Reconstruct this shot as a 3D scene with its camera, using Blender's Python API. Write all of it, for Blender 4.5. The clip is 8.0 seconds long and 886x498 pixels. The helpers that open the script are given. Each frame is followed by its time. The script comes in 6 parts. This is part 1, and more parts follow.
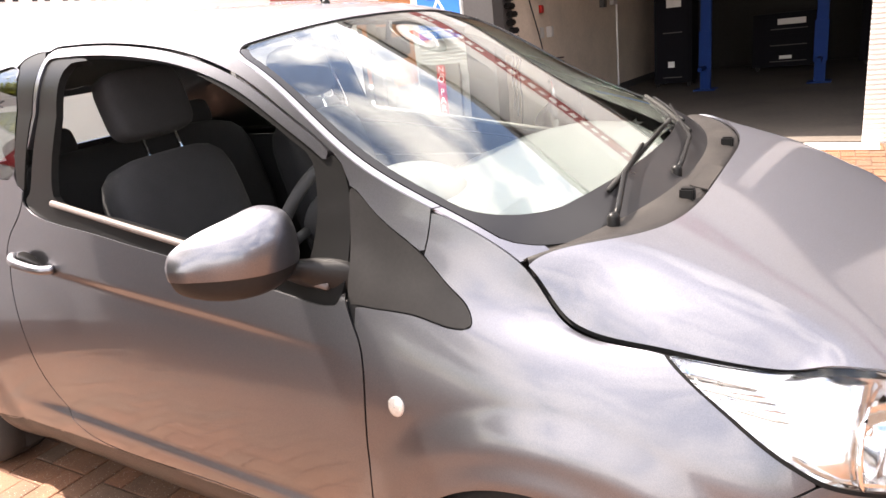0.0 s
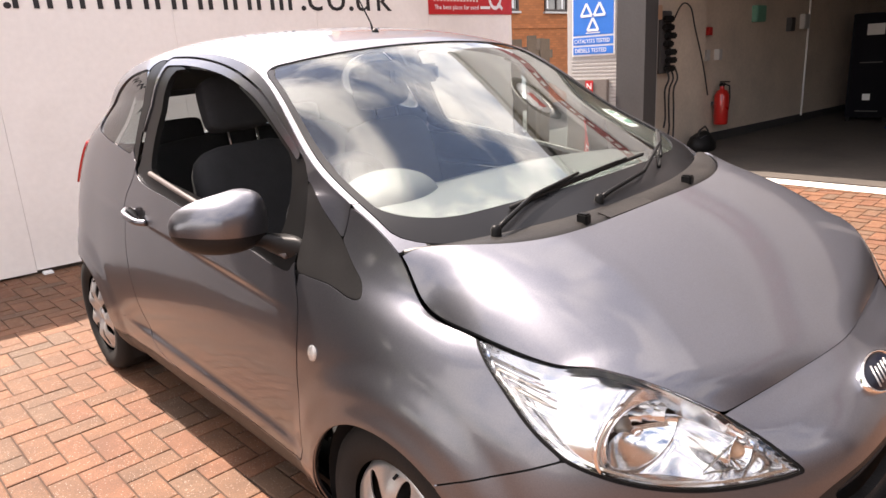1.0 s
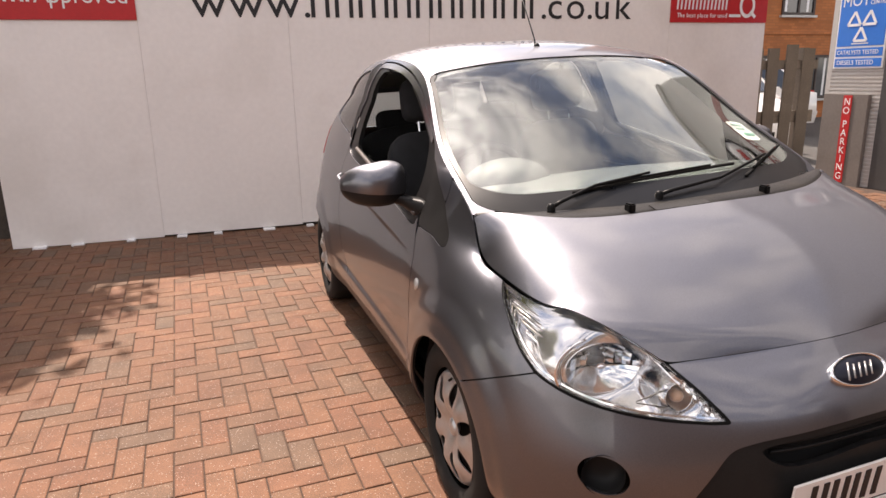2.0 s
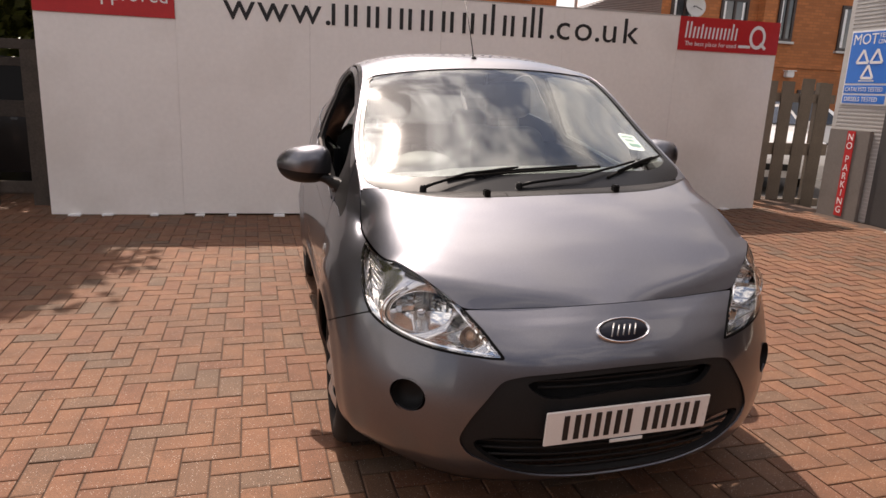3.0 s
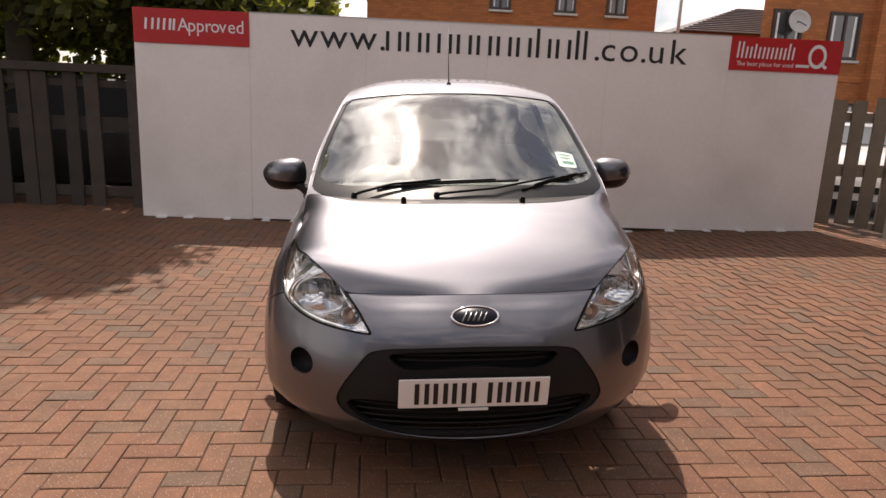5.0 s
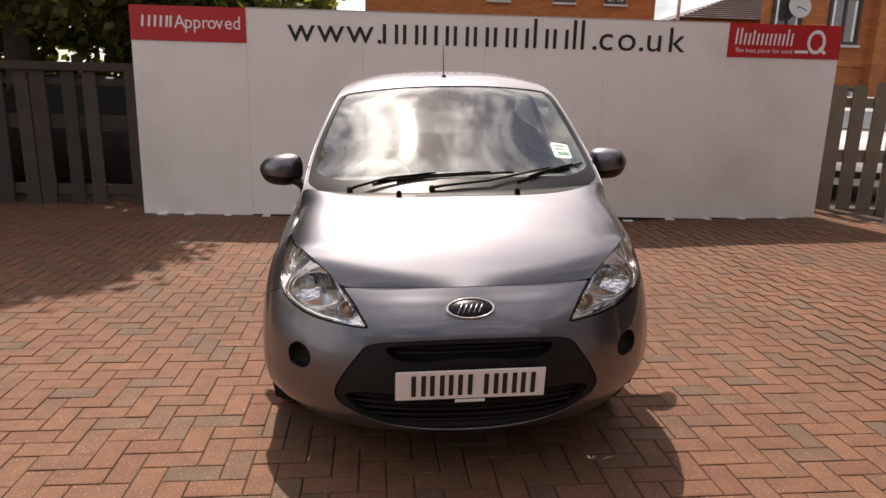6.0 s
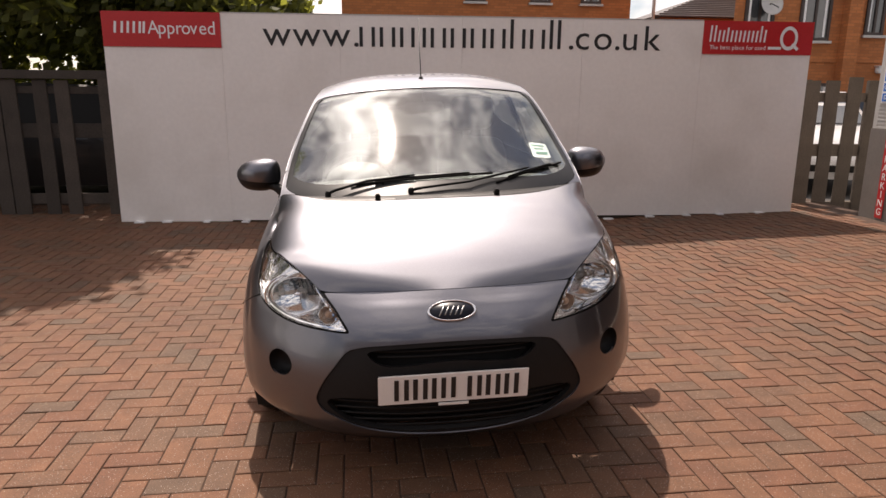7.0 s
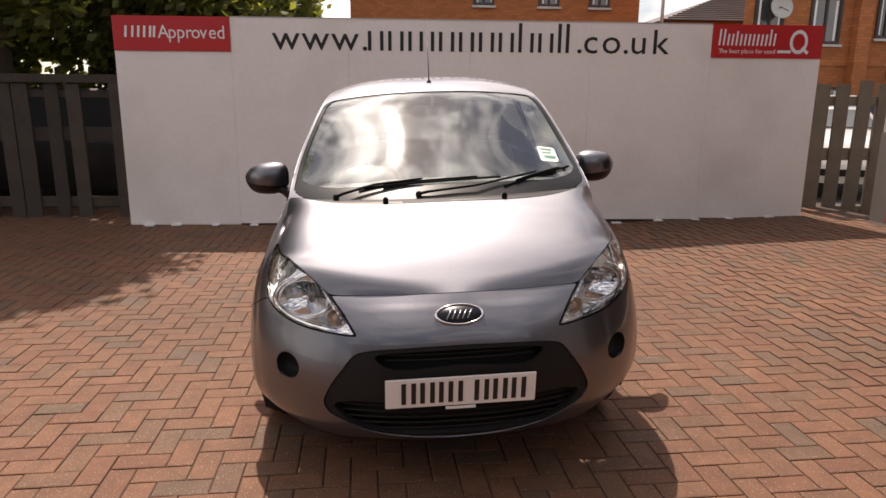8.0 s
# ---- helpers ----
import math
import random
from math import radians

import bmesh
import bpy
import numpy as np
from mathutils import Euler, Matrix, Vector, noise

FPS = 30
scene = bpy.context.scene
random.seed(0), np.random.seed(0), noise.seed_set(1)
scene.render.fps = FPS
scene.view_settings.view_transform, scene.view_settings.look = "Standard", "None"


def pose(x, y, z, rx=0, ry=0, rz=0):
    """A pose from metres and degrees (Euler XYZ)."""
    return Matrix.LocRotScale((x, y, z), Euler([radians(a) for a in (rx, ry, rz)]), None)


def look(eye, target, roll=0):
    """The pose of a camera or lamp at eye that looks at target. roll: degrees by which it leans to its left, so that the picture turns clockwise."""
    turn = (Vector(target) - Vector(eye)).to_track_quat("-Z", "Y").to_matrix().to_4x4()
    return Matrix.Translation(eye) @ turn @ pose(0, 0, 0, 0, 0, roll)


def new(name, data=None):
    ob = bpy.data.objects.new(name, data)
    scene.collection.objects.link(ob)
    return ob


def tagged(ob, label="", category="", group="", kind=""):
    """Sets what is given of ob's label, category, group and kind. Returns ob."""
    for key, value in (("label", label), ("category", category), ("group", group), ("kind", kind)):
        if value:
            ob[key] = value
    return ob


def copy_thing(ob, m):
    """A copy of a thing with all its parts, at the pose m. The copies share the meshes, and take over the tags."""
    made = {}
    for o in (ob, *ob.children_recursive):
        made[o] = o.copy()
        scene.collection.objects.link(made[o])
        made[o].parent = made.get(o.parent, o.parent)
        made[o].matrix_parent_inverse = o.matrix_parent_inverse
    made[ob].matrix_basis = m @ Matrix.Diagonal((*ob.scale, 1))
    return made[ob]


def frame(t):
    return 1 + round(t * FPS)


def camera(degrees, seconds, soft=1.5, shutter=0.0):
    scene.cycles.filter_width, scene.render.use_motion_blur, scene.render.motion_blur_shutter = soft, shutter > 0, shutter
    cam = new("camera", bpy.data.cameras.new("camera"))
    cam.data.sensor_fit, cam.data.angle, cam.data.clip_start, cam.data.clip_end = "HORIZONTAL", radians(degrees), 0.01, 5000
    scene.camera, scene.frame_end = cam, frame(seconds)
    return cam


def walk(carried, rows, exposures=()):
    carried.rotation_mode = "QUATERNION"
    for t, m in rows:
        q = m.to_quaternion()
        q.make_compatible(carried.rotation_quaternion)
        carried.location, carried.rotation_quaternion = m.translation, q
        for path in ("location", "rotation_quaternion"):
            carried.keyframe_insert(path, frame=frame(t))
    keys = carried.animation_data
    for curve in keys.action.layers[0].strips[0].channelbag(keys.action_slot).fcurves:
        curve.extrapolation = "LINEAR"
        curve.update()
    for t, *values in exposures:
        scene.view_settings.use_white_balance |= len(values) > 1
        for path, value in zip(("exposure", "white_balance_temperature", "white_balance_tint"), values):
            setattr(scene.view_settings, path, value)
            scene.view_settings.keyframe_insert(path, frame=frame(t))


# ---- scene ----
cam = camera(67.0, 8.0)
PATH = [
    (0, (-1.691, 0.375, 1.344), (-0.084, 1.406, 0.746), -6.4),
    (0.5, (-1.695, 0.074, 1.345), (-0.176, 1.25, 0.788), -4.8),
    (1, (-1.57, -0.287, 1.361), (-0.288, 1.152, 0.826), -3.2),
    (1.5, (-1.503, -0.603, 1.354), (-0.527, 1.063, 0.833), -2.3),
    (1.7, (-1.481, -0.777, 1.371), (-0.67, 0.976, 0.85), -2.0),
    (2.8, (-1.092, -1.453, 1.349), (-0.625, 0.432, 0.872), 1.0),
    (3, (-0.986, -1.593, 1.332), (-0.501, 0.29, 0.866), 2.5),
    (3.5, (-0.834, -1.823, 1.359), (-0.448, 0.091, 0.924), 3.0),
    (4, (-0.57, -1.95, 1.36), (-0.25, -0.022, 0.936), 3.0),
    (4.5, (-0.388, -2.06, 1.381), (-0.062, -0.133, 0.957), 4.2),
    (4.7, (-0.33, -2.101, 1.387), (-0.096, -0.16, 0.964), 3.5),
    (5.8, (-0.264, -2.148, 1.4), (-0.167, -0.204, 0.943), 1.9),
    (6, (-0.26, -2.143, 1.399), (-0.12, -0.201, 0.943), 1.5),
    (6.5, (-0.252, -2.138, 1.398), (-0.088, -0.198, 0.943), 0.8),
    (7, (-0.249, -2.13, 1.398), (-0.058, -0.191, 0.948), 0.5),
    (7.5, (-0.246, -2.13, 1.398), (-0.068, -0.188, 0.953), 0.6),
    (8, (-0.248, -2.13, 1.398), (-0.08, -0.186, 0.958), 0.5),
]
walk(cam, [(t, look(eye, target, roll)) for t, eye, target, roll in PATH],
     [(0.0, 2.31, 7280, 17), (0.5, 1.99, 7220, 17), (1.0, 1.42, 7270, 19), (1.5, 1.02, 7320, 19), (1.7, 0.91, 7370, 19), (2.8, 0.32, 7400, 19),
      (3.0, 0.23, 7400, 19), (3.5, 0.19, 7400, 19), (4.5, 0.12, 7400, 19), (6.0, 0.1, 7400, 19), (8.0, 0.1, 7400, 19)])

# ---- world, sun ----
SUN_EL, SUN_AZ = radians(57.8), radians(-10.1)
SUN_WAY = Vector((math.cos(SUN_EL) * math.sin(SUN_AZ), math.cos(SUN_EL) * math.cos(SUN_AZ), math.sin(SUN_EL)))
world = bpy.data.worlds.new("sky")
scene.world = world
world.use_nodes = True
wn, wl = world.node_tree.nodes, world.node_tree.links
wn.clear()
sky = wn.new("ShaderNodeTexSky")
sky.sky_type, sky.sun_disc = "NISHITA", False
sky.sun_elevation, sky.sun_rotation = SUN_EL, SUN_AZ
sky.air_density, sky.dust_density = 1.0, 1.0
wc = wn.new("ShaderNodeTexCoord")
wmap = wn.new("ShaderNodeMapping")
wmap.inputs["Scale"].default_value = (1.0, 1.0, 1.5)
wmap.inputs["Location"].default_value = (1.6, 0.9, 0.2)
cloud = wn.new("ShaderNodeTexNoise")
cloud.inputs["Scale"].default_value, cloud.inputs["Detail"].default_value = 5.2, 7.0
cloud.inputs["Roughness"].default_value = 0.55
cloud_ramp = wn.new("ShaderNodeValToRGB")
cloud_ramp.color_ramp.elements[0].position, cloud_ramp.color_ramp.elements[1].position = 0.42, 0.61
cloud_mix = wn.new("ShaderNodeMix")
cloud_mix.data_type = "RGBA"
# thin cloud is brightest round the sun, where it scatters the light forward
toward = wn.new("ShaderNodeVectorMath")
toward.operation = "DOT_PRODUCT"
toward.inputs[1].default_value = SUN_WAY
ahead, glow, lit = wn.new("ShaderNodeMath"), wn.new("ShaderNodeMath"), wn.new("ShaderNodeVectorMath")
ahead.operation, ahead.inputs[1].default_value = "MAXIMUM", 0.0
glow.operation, glow.inputs[1].default_value = "POWER", 24.0
rim = wn.new("ShaderNodeMath")
rim.operation, rim.inputs[1].default_value, rim.inputs[2].default_value = "MULTIPLY_ADD", 3.1, 0.75
lit.operation = "SCALE"
lit.inputs[0].default_value = (14.6, 14.6, 14.6)
wl.new(wc.outputs["Generated"], toward.inputs[0])
wl.new(toward.outputs["Value"], ahead.inputs[0])
wl.new(ahead.outputs[0], glow.inputs[0])
wl.new(glow.outputs[0], rim.inputs[0])
wl.new(rim.outputs[0], lit.inputs["Scale"])
wl.new(lit.outputs[0], cloud_mix.inputs["B"])
background = wn.new("ShaderNodeBackground")
background.inputs["Strength"].default_value = 0.115
world_out = wn.new("ShaderNodeOutputWorld")
wl.new(wc.outputs["Generated"], wmap.inputs["Vector"])
wl.new(wmap.outputs["Vector"], cloud.inputs["Vector"])
wl.new(cloud.outputs["Fac"], cloud_ramp.inputs["Fac"])
wl.new(cloud_ramp.outputs["Color"], cloud_mix.inputs["Factor"])
wl.new(sky.outputs["Color"], cloud_mix.inputs["A"])
wl.new(cloud_mix.outputs["Result"], background.inputs["Color"])
wl.new(background.outputs["Background"], world_out.inputs["Surface"])

sun = new("sun", bpy.data.lights.new("sun", "SUN"))
sun.data.energy, sun.data.angle, sun.data.color = 5.0, radians(0.55), (1.0, 0.955, 0.89)
sun.matrix_basis = look(SUN_WAY * 100, (0, 0, 0))

# ---- materials ----
def material(name, colour, rough=0.6, metal=0.0, coat=0.0, vary=0.12, scale=6.0, bump=0.0, bump_scale=60.0,
             random_amount=0.0, stain=None, stain_amount=0.0, stain_scale=1.2, island=False, specular=0.5):
    """A principled material with variation at two scales, bump, an optional stain colour and a change from piece to piece."""
    m = bpy.data.materials.new(name)
    m.use_nodes = True
    n, l = m.node_tree.nodes, m.node_tree.links
    b = n["Principled BSDF"]
    b.inputs["Roughness"].default_value, b.inputs["Metallic"].default_value = rough, metal
    b.inputs["Coat Weight"].default_value, b.inputs["Coat Roughness"].default_value = coat, 0.03
    b.inputs["Specular IOR Level"].default_value = specular
    co = n.new("ShaderNodeTexCoord")
    base = n.new("ShaderNodeRGB")
    base.outputs[0].default_value = (*colour, 1)
    last = base.outputs[0]
    if vary:
        big, small = n.new("ShaderNodeTexNoise"), n.new("ShaderNodeTexNoise")
        big.inputs["Scale"].default_value, big.inputs["Detail"].default_value = scale, 4
        small.inputs["Scale"].default_value, small.inputs["Detail"].default_value = scale * 14, 6
        add = n.new("ShaderNodeMath")
        add.operation = "ADD"
        ran = n.new("ShaderNodeMapRange")
        ran.inputs["From Min"].default_value, ran.inputs["From Max"].default_value = 0.6, 1.4
        ran.inputs["To Min"].default_value, ran.inputs["To Max"].default_value = 1 - vary, 1 + vary
        for t in (big, small):
            l.new(co.outputs["Object"], t.inputs["Vector"])
        l.new(big.outputs["Fac"], add.inputs[0])
        l.new(small.outputs["Fac"], add.inputs[1])
        l.new(add.outputs[0], ran.inputs["Value"])
        mul = n.new("ShaderNodeVectorMath")
        mul.operation = "SCALE"
        l.new(last, mul.inputs[0])
        l.new(ran.outputs[0], mul.inputs["Scale"])
        last = mul.outputs[0]
        rr = n.new("ShaderNodeMapRange")
        rr.inputs["To Min"].default_value, rr.inputs["To Max"].default_value = max(rough - 0.08, 0.02), min(rough + 0.08, 1)
        l.new(big.outputs["Fac"], rr.inputs["Value"])
        l.new(rr.outputs[0], b.inputs["Roughness"])
    if stain:
        sn = n.new("ShaderNodeTexNoise")
        sn.inputs["Scale"].default_value, sn.inputs["Detail"].default_value = stain_scale, 7
        l.new(co.outputs["Object"], sn.inputs["Vector"])
        sr = n.new("ShaderNodeMapRange")
        sr.inputs["From Min"].default_value, sr.inputs["From Max"].default_value = 0.5, 0.75
        sr.inputs["To Max"].default_value = stain_amount
        l.new(sn.outputs["Fac"], sr.inputs["Value"])
        mx = n.new("ShaderNodeMix")
        mx.data_type = "RGBA"
        mx.inputs["B"].default_value = (*stain, 1)
        l.new(sr.outputs[0], mx.inputs["Factor"])
        l.new(last, mx.inputs["A"])
        last = mx.outputs["Result"]
    if random_amount:
        if island:
            src = n.new("ShaderNodeNewGeometry").outputs["Random Per Island"]
        else:
            src = n.new("ShaderNodeObjectInfo").outputs["Random"]
        rm = n.new("ShaderNodeMapRange")
        rm.inputs["To Min"].default_value, rm.inputs["To Max"].default_value = 1 - random_amount, 1 + random_amount
        l.new(src, rm.inputs["Value"])
        ml = n.new("ShaderNodeVectorMath")
        ml.operation = "SCALE"
        l.new(last, ml.inputs[0])
        l.new(rm.outputs[0], ml.inputs["Scale"])
        last = ml.outputs[0]
    l.new(last, b.inputs["Base Color"])
    if bump:
        bn = n.new("ShaderNodeTexNoise")
        bn.inputs["Scale"].default_value, bn.inputs["Detail"].default_value = bump_scale, 5
        l.new(co.outputs["Object"], bn.inputs["Vector"])
        bp = n.new("ShaderNodeBump")
        bp.inputs["Strength"].default_value, bp.inputs["Distance"].default_value = bump, 0.004
        l.new(bn.outputs["Fac"], bp.inputs["Height"])
        l.new(bp.outputs["Normal"], b.inputs["Normal"])
    return m


def glass_material(name, tint, rough=0.0, ior=1.45, film=0.0):
    m = bpy.data.materials.new(name)
    m.use_nodes = True
    b = m.node_tree.nodes["Principled BSDF"]
    b.inputs["Base Color"].default_value = (*tint, 1)
    b.inputs["Transmission Weight"].default_value, b.inputs["Roughness"].default_value, b.inputs["IOR"].default_value = 1.0, rough, ior
    if film:
        # a thin film of dust that scatters the light a little
        n, l = m.node_tree.nodes, m.node_tree.links
        gloss, mix, out = n.new("ShaderNodeBsdfAnisotropic"), n.new("ShaderNodeMixShader"), n["Material Output"]
        gloss.inputs["Roughness"].default_value = 0.09
        noise_t, ran = n.new("ShaderNodeTexNoise"), n.new("ShaderNodeMapRange")
        noise_t.inputs["Scale"].default_value = 7.0
        ran.inputs["To Min"].default_value, ran.inputs["To Max"].default_value = film * 0.5, film * 1.5
        l.new(noise_t.outputs["Fac"], ran.inputs["Value"])
        l.new(ran.outputs[0], mix.inputs["Fac"])
        l.new(b.outputs[0], mix.inputs[1])
        l.new(gloss.outputs[0], mix.inputs[2])
        l.new(mix.outputs[0], out.inputs["Surface"])
    return m


def paver_material(name, island):
    """Clay-coloured concrete block: pink to grey from piece to piece, with grit and stains."""
    m = bpy.data.materials.new(name)
    m.use_nodes = True
    n, l = m.node_tree.nodes, m.node_tree.links
    b = n["Principled BSDF"]
    b.inputs["Roughness"].default_value = 0.75
    src = n.new("ShaderNodeNewGeometry").outputs["Random Per Island"] if island else n.new("ShaderNodeObjectInfo").outputs["Random"]
    ramp = n.new("ShaderNodeValToRGB")
    e = ramp.color_ramp.elements
    e[0].position, e[0].color = 0.0, (0.1285, 0.0515, 0.0255, 1)
    e[1].position, e[1].color = 1.0, (0.1, 0.0585, 0.0355, 1)
    for p, c in ((0.3, (0.1550, 0.0672, 0.0332, 1)), (0.55, (0.1380, 0.0616, 0.0300, 1)), (0.8, (0.1229, 0.0589, 0.0309, 1)), (0.93, (0.1096, 0.0598, 0.0346, 1))):
        x = e.new(p)
        x.color = c
    l.new(src, ramp.inputs["Fac"])
    geo = n.new("ShaderNodeNewGeometry")
    grit, blot, patch = (n.new("ShaderNodeTexNoise") for _ in range(3))
    for t, s, d in ((grit, 260.0, 3), (blot, 9.0, 6), (patch, 0.7, 4)):
        t.inputs["Scale"].default_value, t.inputs["Detail"].default_value = s, d
        l.new(geo.outputs["Position"], t.inputs["Vector"])
    col = ramp.outputs["Color"]
    for t, lo, hi in ((grit, 0.55, 1.45), (blot, 0.78, 1.22), (patch, 0.8, 1.2)):
        r = n.new("ShaderNodeMapRange")
        r.inputs["From Min"].default_value, r.inputs["From Max"].default_value = 0.25, 0.75
        r.inputs["To Min"].default_value, r.inputs["To Max"].default_value = lo, hi
        l.new(t.outputs["Fac"], r.inputs["Value"])
        s = n.new("ShaderNodeVectorMath")
        s.operation = "SCALE"
        l.new(col, s.inputs[0])
        l.new(r.outputs[0], s.inputs["Scale"])
        col = s.outputs[0]
    # sparse quartz grains, painted pale to give the sun's glitter
    grain = n.new("ShaderNodeTexVoronoi")
    grain.inputs["Scale"].default_value = 210.0
    l.new(geo.outputs["Position"], grain.inputs["Vector"])
    near = n.new("ShaderNodeMapRange")
    near.inputs["From Min"].default_value, near.inputs["From Max"].default_value = 0.2, 0.36
    near.inputs["To Min"].default_value, near.inputs["To Max"].default_value = 1.0, 0.0
    l.new(grain.outputs["Distance"], near.inputs["Value"])
    split = n.new("ShaderNodeSeparateColor")
    l.new(grain.outputs["Color"], split.inputs["Color"])
    pick = n.new("ShaderNodeMath")
    pick.operation = "GREATER_THAN"
    pick.inputs[1].default_value = 0.9
    l.new(split.outputs[0], pick.inputs[0])
    both_ = n.new("ShaderNodeMath")
    both_.operation = "MULTIPLY"
    l.new(near.outputs[0], both_.inputs[0])
    l.new(pick.outputs[0], both_.inputs[1])
    mixer = n.new("ShaderNodeMix")
    mixer.data_type = "RGBA"
    mixer.inputs["B"].default_value = (0.46, 0.39, 0.33, 1)
    l.new(both_.outputs[0], mixer.inputs["Factor"])
    l.new(col, mixer.inputs["A"])
    l.new(mixer.outputs["Result"], b.inputs["Base Color"])
    sr = n.new("ShaderNodeMapRange")
    sr.inputs["To Min"].default_value, sr.inputs["To Max"].default_value = 0.78, 0.25
    l.new(both_.outputs[0], sr.inputs["Value"])
    l.new(sr.outputs[0], b.inputs["Roughness"])
    bp = n.new("ShaderNodeBump")
    bp.inputs["Strength"].default_value, bp.inputs["Distance"].default_value = 0.6, 0.003
    l.new(grit.outputs["Fac"], bp.inputs["Height"])
    l.new(bp.outputs["Normal"], b.inputs["Normal"])
    return m


def paint_material():
    """Grey metallic car paint: flakes under a clear coat, with a little dust; level panels painted lighter."""
    m = bpy.data.materials.new("grey_metallic_paint")
    m.use_nodes = True
    n, l = m.node_tree.nodes, m.node_tree.links
    b = n["Principled BSDF"]
    b.inputs["Metallic"].default_value = 0.96
    b.inputs["Coat Weight"].default_value, b.inputs["Coat Roughness"].default_value, b.inputs["Coat IOR"].default_value = 0.75, 0.02, 1.5
    co = n.new("ShaderNodeTexCoord")
    flake = n.new("ShaderNodeTexVoronoi")
    flake.inputs["Scale"].default_value = 900.0
    l.new(co.outputs["Object"], flake.inputs["Vector"])
    dust = n.new("ShaderNodeTexNoise")
    dust.inputs["Scale"].default_value, dust.inputs["Detail"].default_value = 5.0, 7
    l.new(co.outputs["Object"], dust.inputs["Vector"])
    ramp = n.new("ShaderNodeMapRange")
    ramp.inputs["To Min"].default_value, ramp.inputs["To Max"].default_value = 0.86, 1.14
    l.new(flake.outputs["Color"], ramp.inputs["Value"])
    base = n.new("ShaderNodeVectorMath")
    base.operation = "SCALE"
    base.inputs[0].default_value = (0.156, 0.158, 0.178)
    l.new(ramp.outputs[0], base.inputs["Scale"])
    mx = n.new("ShaderNodeMix")
    mx.data_type = "RGBA"
    mx.inputs["B"].default_value = (0.145, 0.144, 0.154, 1)
    dr = n.new("ShaderNodeMapRange")
    dr.inputs["From Min"].default_value, dr.inputs["From Max"].default_value, dr.inputs["To Max"].default_value = 0.45, 0.8, 0.4
    l.new(dust.outputs["Fac"], dr.inputs["Value"])
    l.new(dr.outputs[0], mx.inputs["Factor"])
    l.new(base.outputs[0], mx.inputs["A"])
    # light put into the colour: level panels paler and duller, upright ones darker
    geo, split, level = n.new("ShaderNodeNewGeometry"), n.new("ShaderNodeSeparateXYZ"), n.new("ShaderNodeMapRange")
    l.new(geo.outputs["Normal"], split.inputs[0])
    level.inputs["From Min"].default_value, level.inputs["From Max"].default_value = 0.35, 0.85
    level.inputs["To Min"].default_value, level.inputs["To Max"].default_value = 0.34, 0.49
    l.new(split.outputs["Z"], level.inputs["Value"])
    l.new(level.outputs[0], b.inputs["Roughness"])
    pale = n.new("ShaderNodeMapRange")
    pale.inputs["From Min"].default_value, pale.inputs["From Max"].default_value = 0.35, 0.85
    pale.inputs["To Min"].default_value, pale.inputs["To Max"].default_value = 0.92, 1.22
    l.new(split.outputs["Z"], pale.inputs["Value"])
    top_toned = n.new("ShaderNodeVectorMath")
    top_toned.operation = "SCALE"
    l.new(mx.outputs["Result"], top_toned.inputs[0])
    l.new(pale.outputs[0], top_toned.inputs["Scale"])
    l.new(top_toned.outputs[0], b.inputs["Base Color"])
    cr = n.new("ShaderNodeMapRange")
    cr.inputs["To Min"].default_value, cr.inputs["To Max"].default_value = 0.03, 0.09
    l.new(dust.outputs["Fac"], cr.inputs["Value"])
    l.new(cr.outputs[0], b.inputs["Coat Roughness"])
    return m


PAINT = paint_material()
PAVER, PAVER_REST = paver_material("paving_block", False), paver_material("paving_blocks", True)
JOINT = material("joint_sand", (0.065, 0.038, 0.026), 0.95, vary=0.3, scale=5, bump=0.6, bump_scale=300)
TARMAC = material("asphalt", (0.055, 0.052, 0.05), 0.9, vary=0.3, scale=3, bump=0.6, bump_scale=200)
GLASS = glass_material("window_glass", (0.86, 0.93, 0.9), ior=1.52)
SCREEN = glass_material("windscreen_glass", (0.8, 0.88, 0.86), ior=1.53, film=0.012)
TINTED = glass_material("tinted_glass", (0.5, 0.55, 0.54))
LENS = glass_material("clear_lens", (0.97, 0.98, 0.98), ior=1.3)
FRIT = material("black_glass_border", (0.01, 0.01, 0.011), 0.3, vary=0.05, specular=0.25)
BLACK = material("black_plastic", (0.011, 0.0105, 0.0105), 0.5, vary=0.25, scale=9, bump=0.15, bump_scale=500, specular=0.22)
COWL = material("weathered_plastic", (0.02, 0.018, 0.0165), 0.42, vary=0.3, scale=8, bump=0.12, bump_scale=500, stain=(0.05, 0.044, 0.038), stain_amount=0.5, stain_scale=6, specular=0.3)
SILL = material("sill_strip", (0.09, 0.075, 0.07), 0.55, vary=0.2, scale=9)
GLOSSBLACK = material("gloss_black", (0.008, 0.008, 0.008), 0.35, vary=0.1, specular=0.12)
MATTBLACK = material("matt_black_trim", (0.011, 0.0105, 0.0105), 0.45, vary=0.25, scale=9, bump=0.08, bump_scale=500, specular=0.22)
BOWL = material("lamp_bowl", (0.8, 0.8, 0.8), 0.1, metal=1.0, vary=0.05, scale=20)
DARK = material("underbody_black", (0.008, 0.008, 0.008), 0.9, vary=0.2)
RUBBER = material("tyre_rubber", (0.013, 0.0125, 0.012), 0.8, vary=0.3, scale=12, bump=0.2, bump_scale=200, specular=0.25)
SEAL = material("rubber_seal", (0.006, 0.006, 0.006), 0.6, vary=0.1, specular=0.1)
CHROME = material("chrome", (0.85, 0.85, 0.86), 0.06, metal=1.0, vary=0.04)
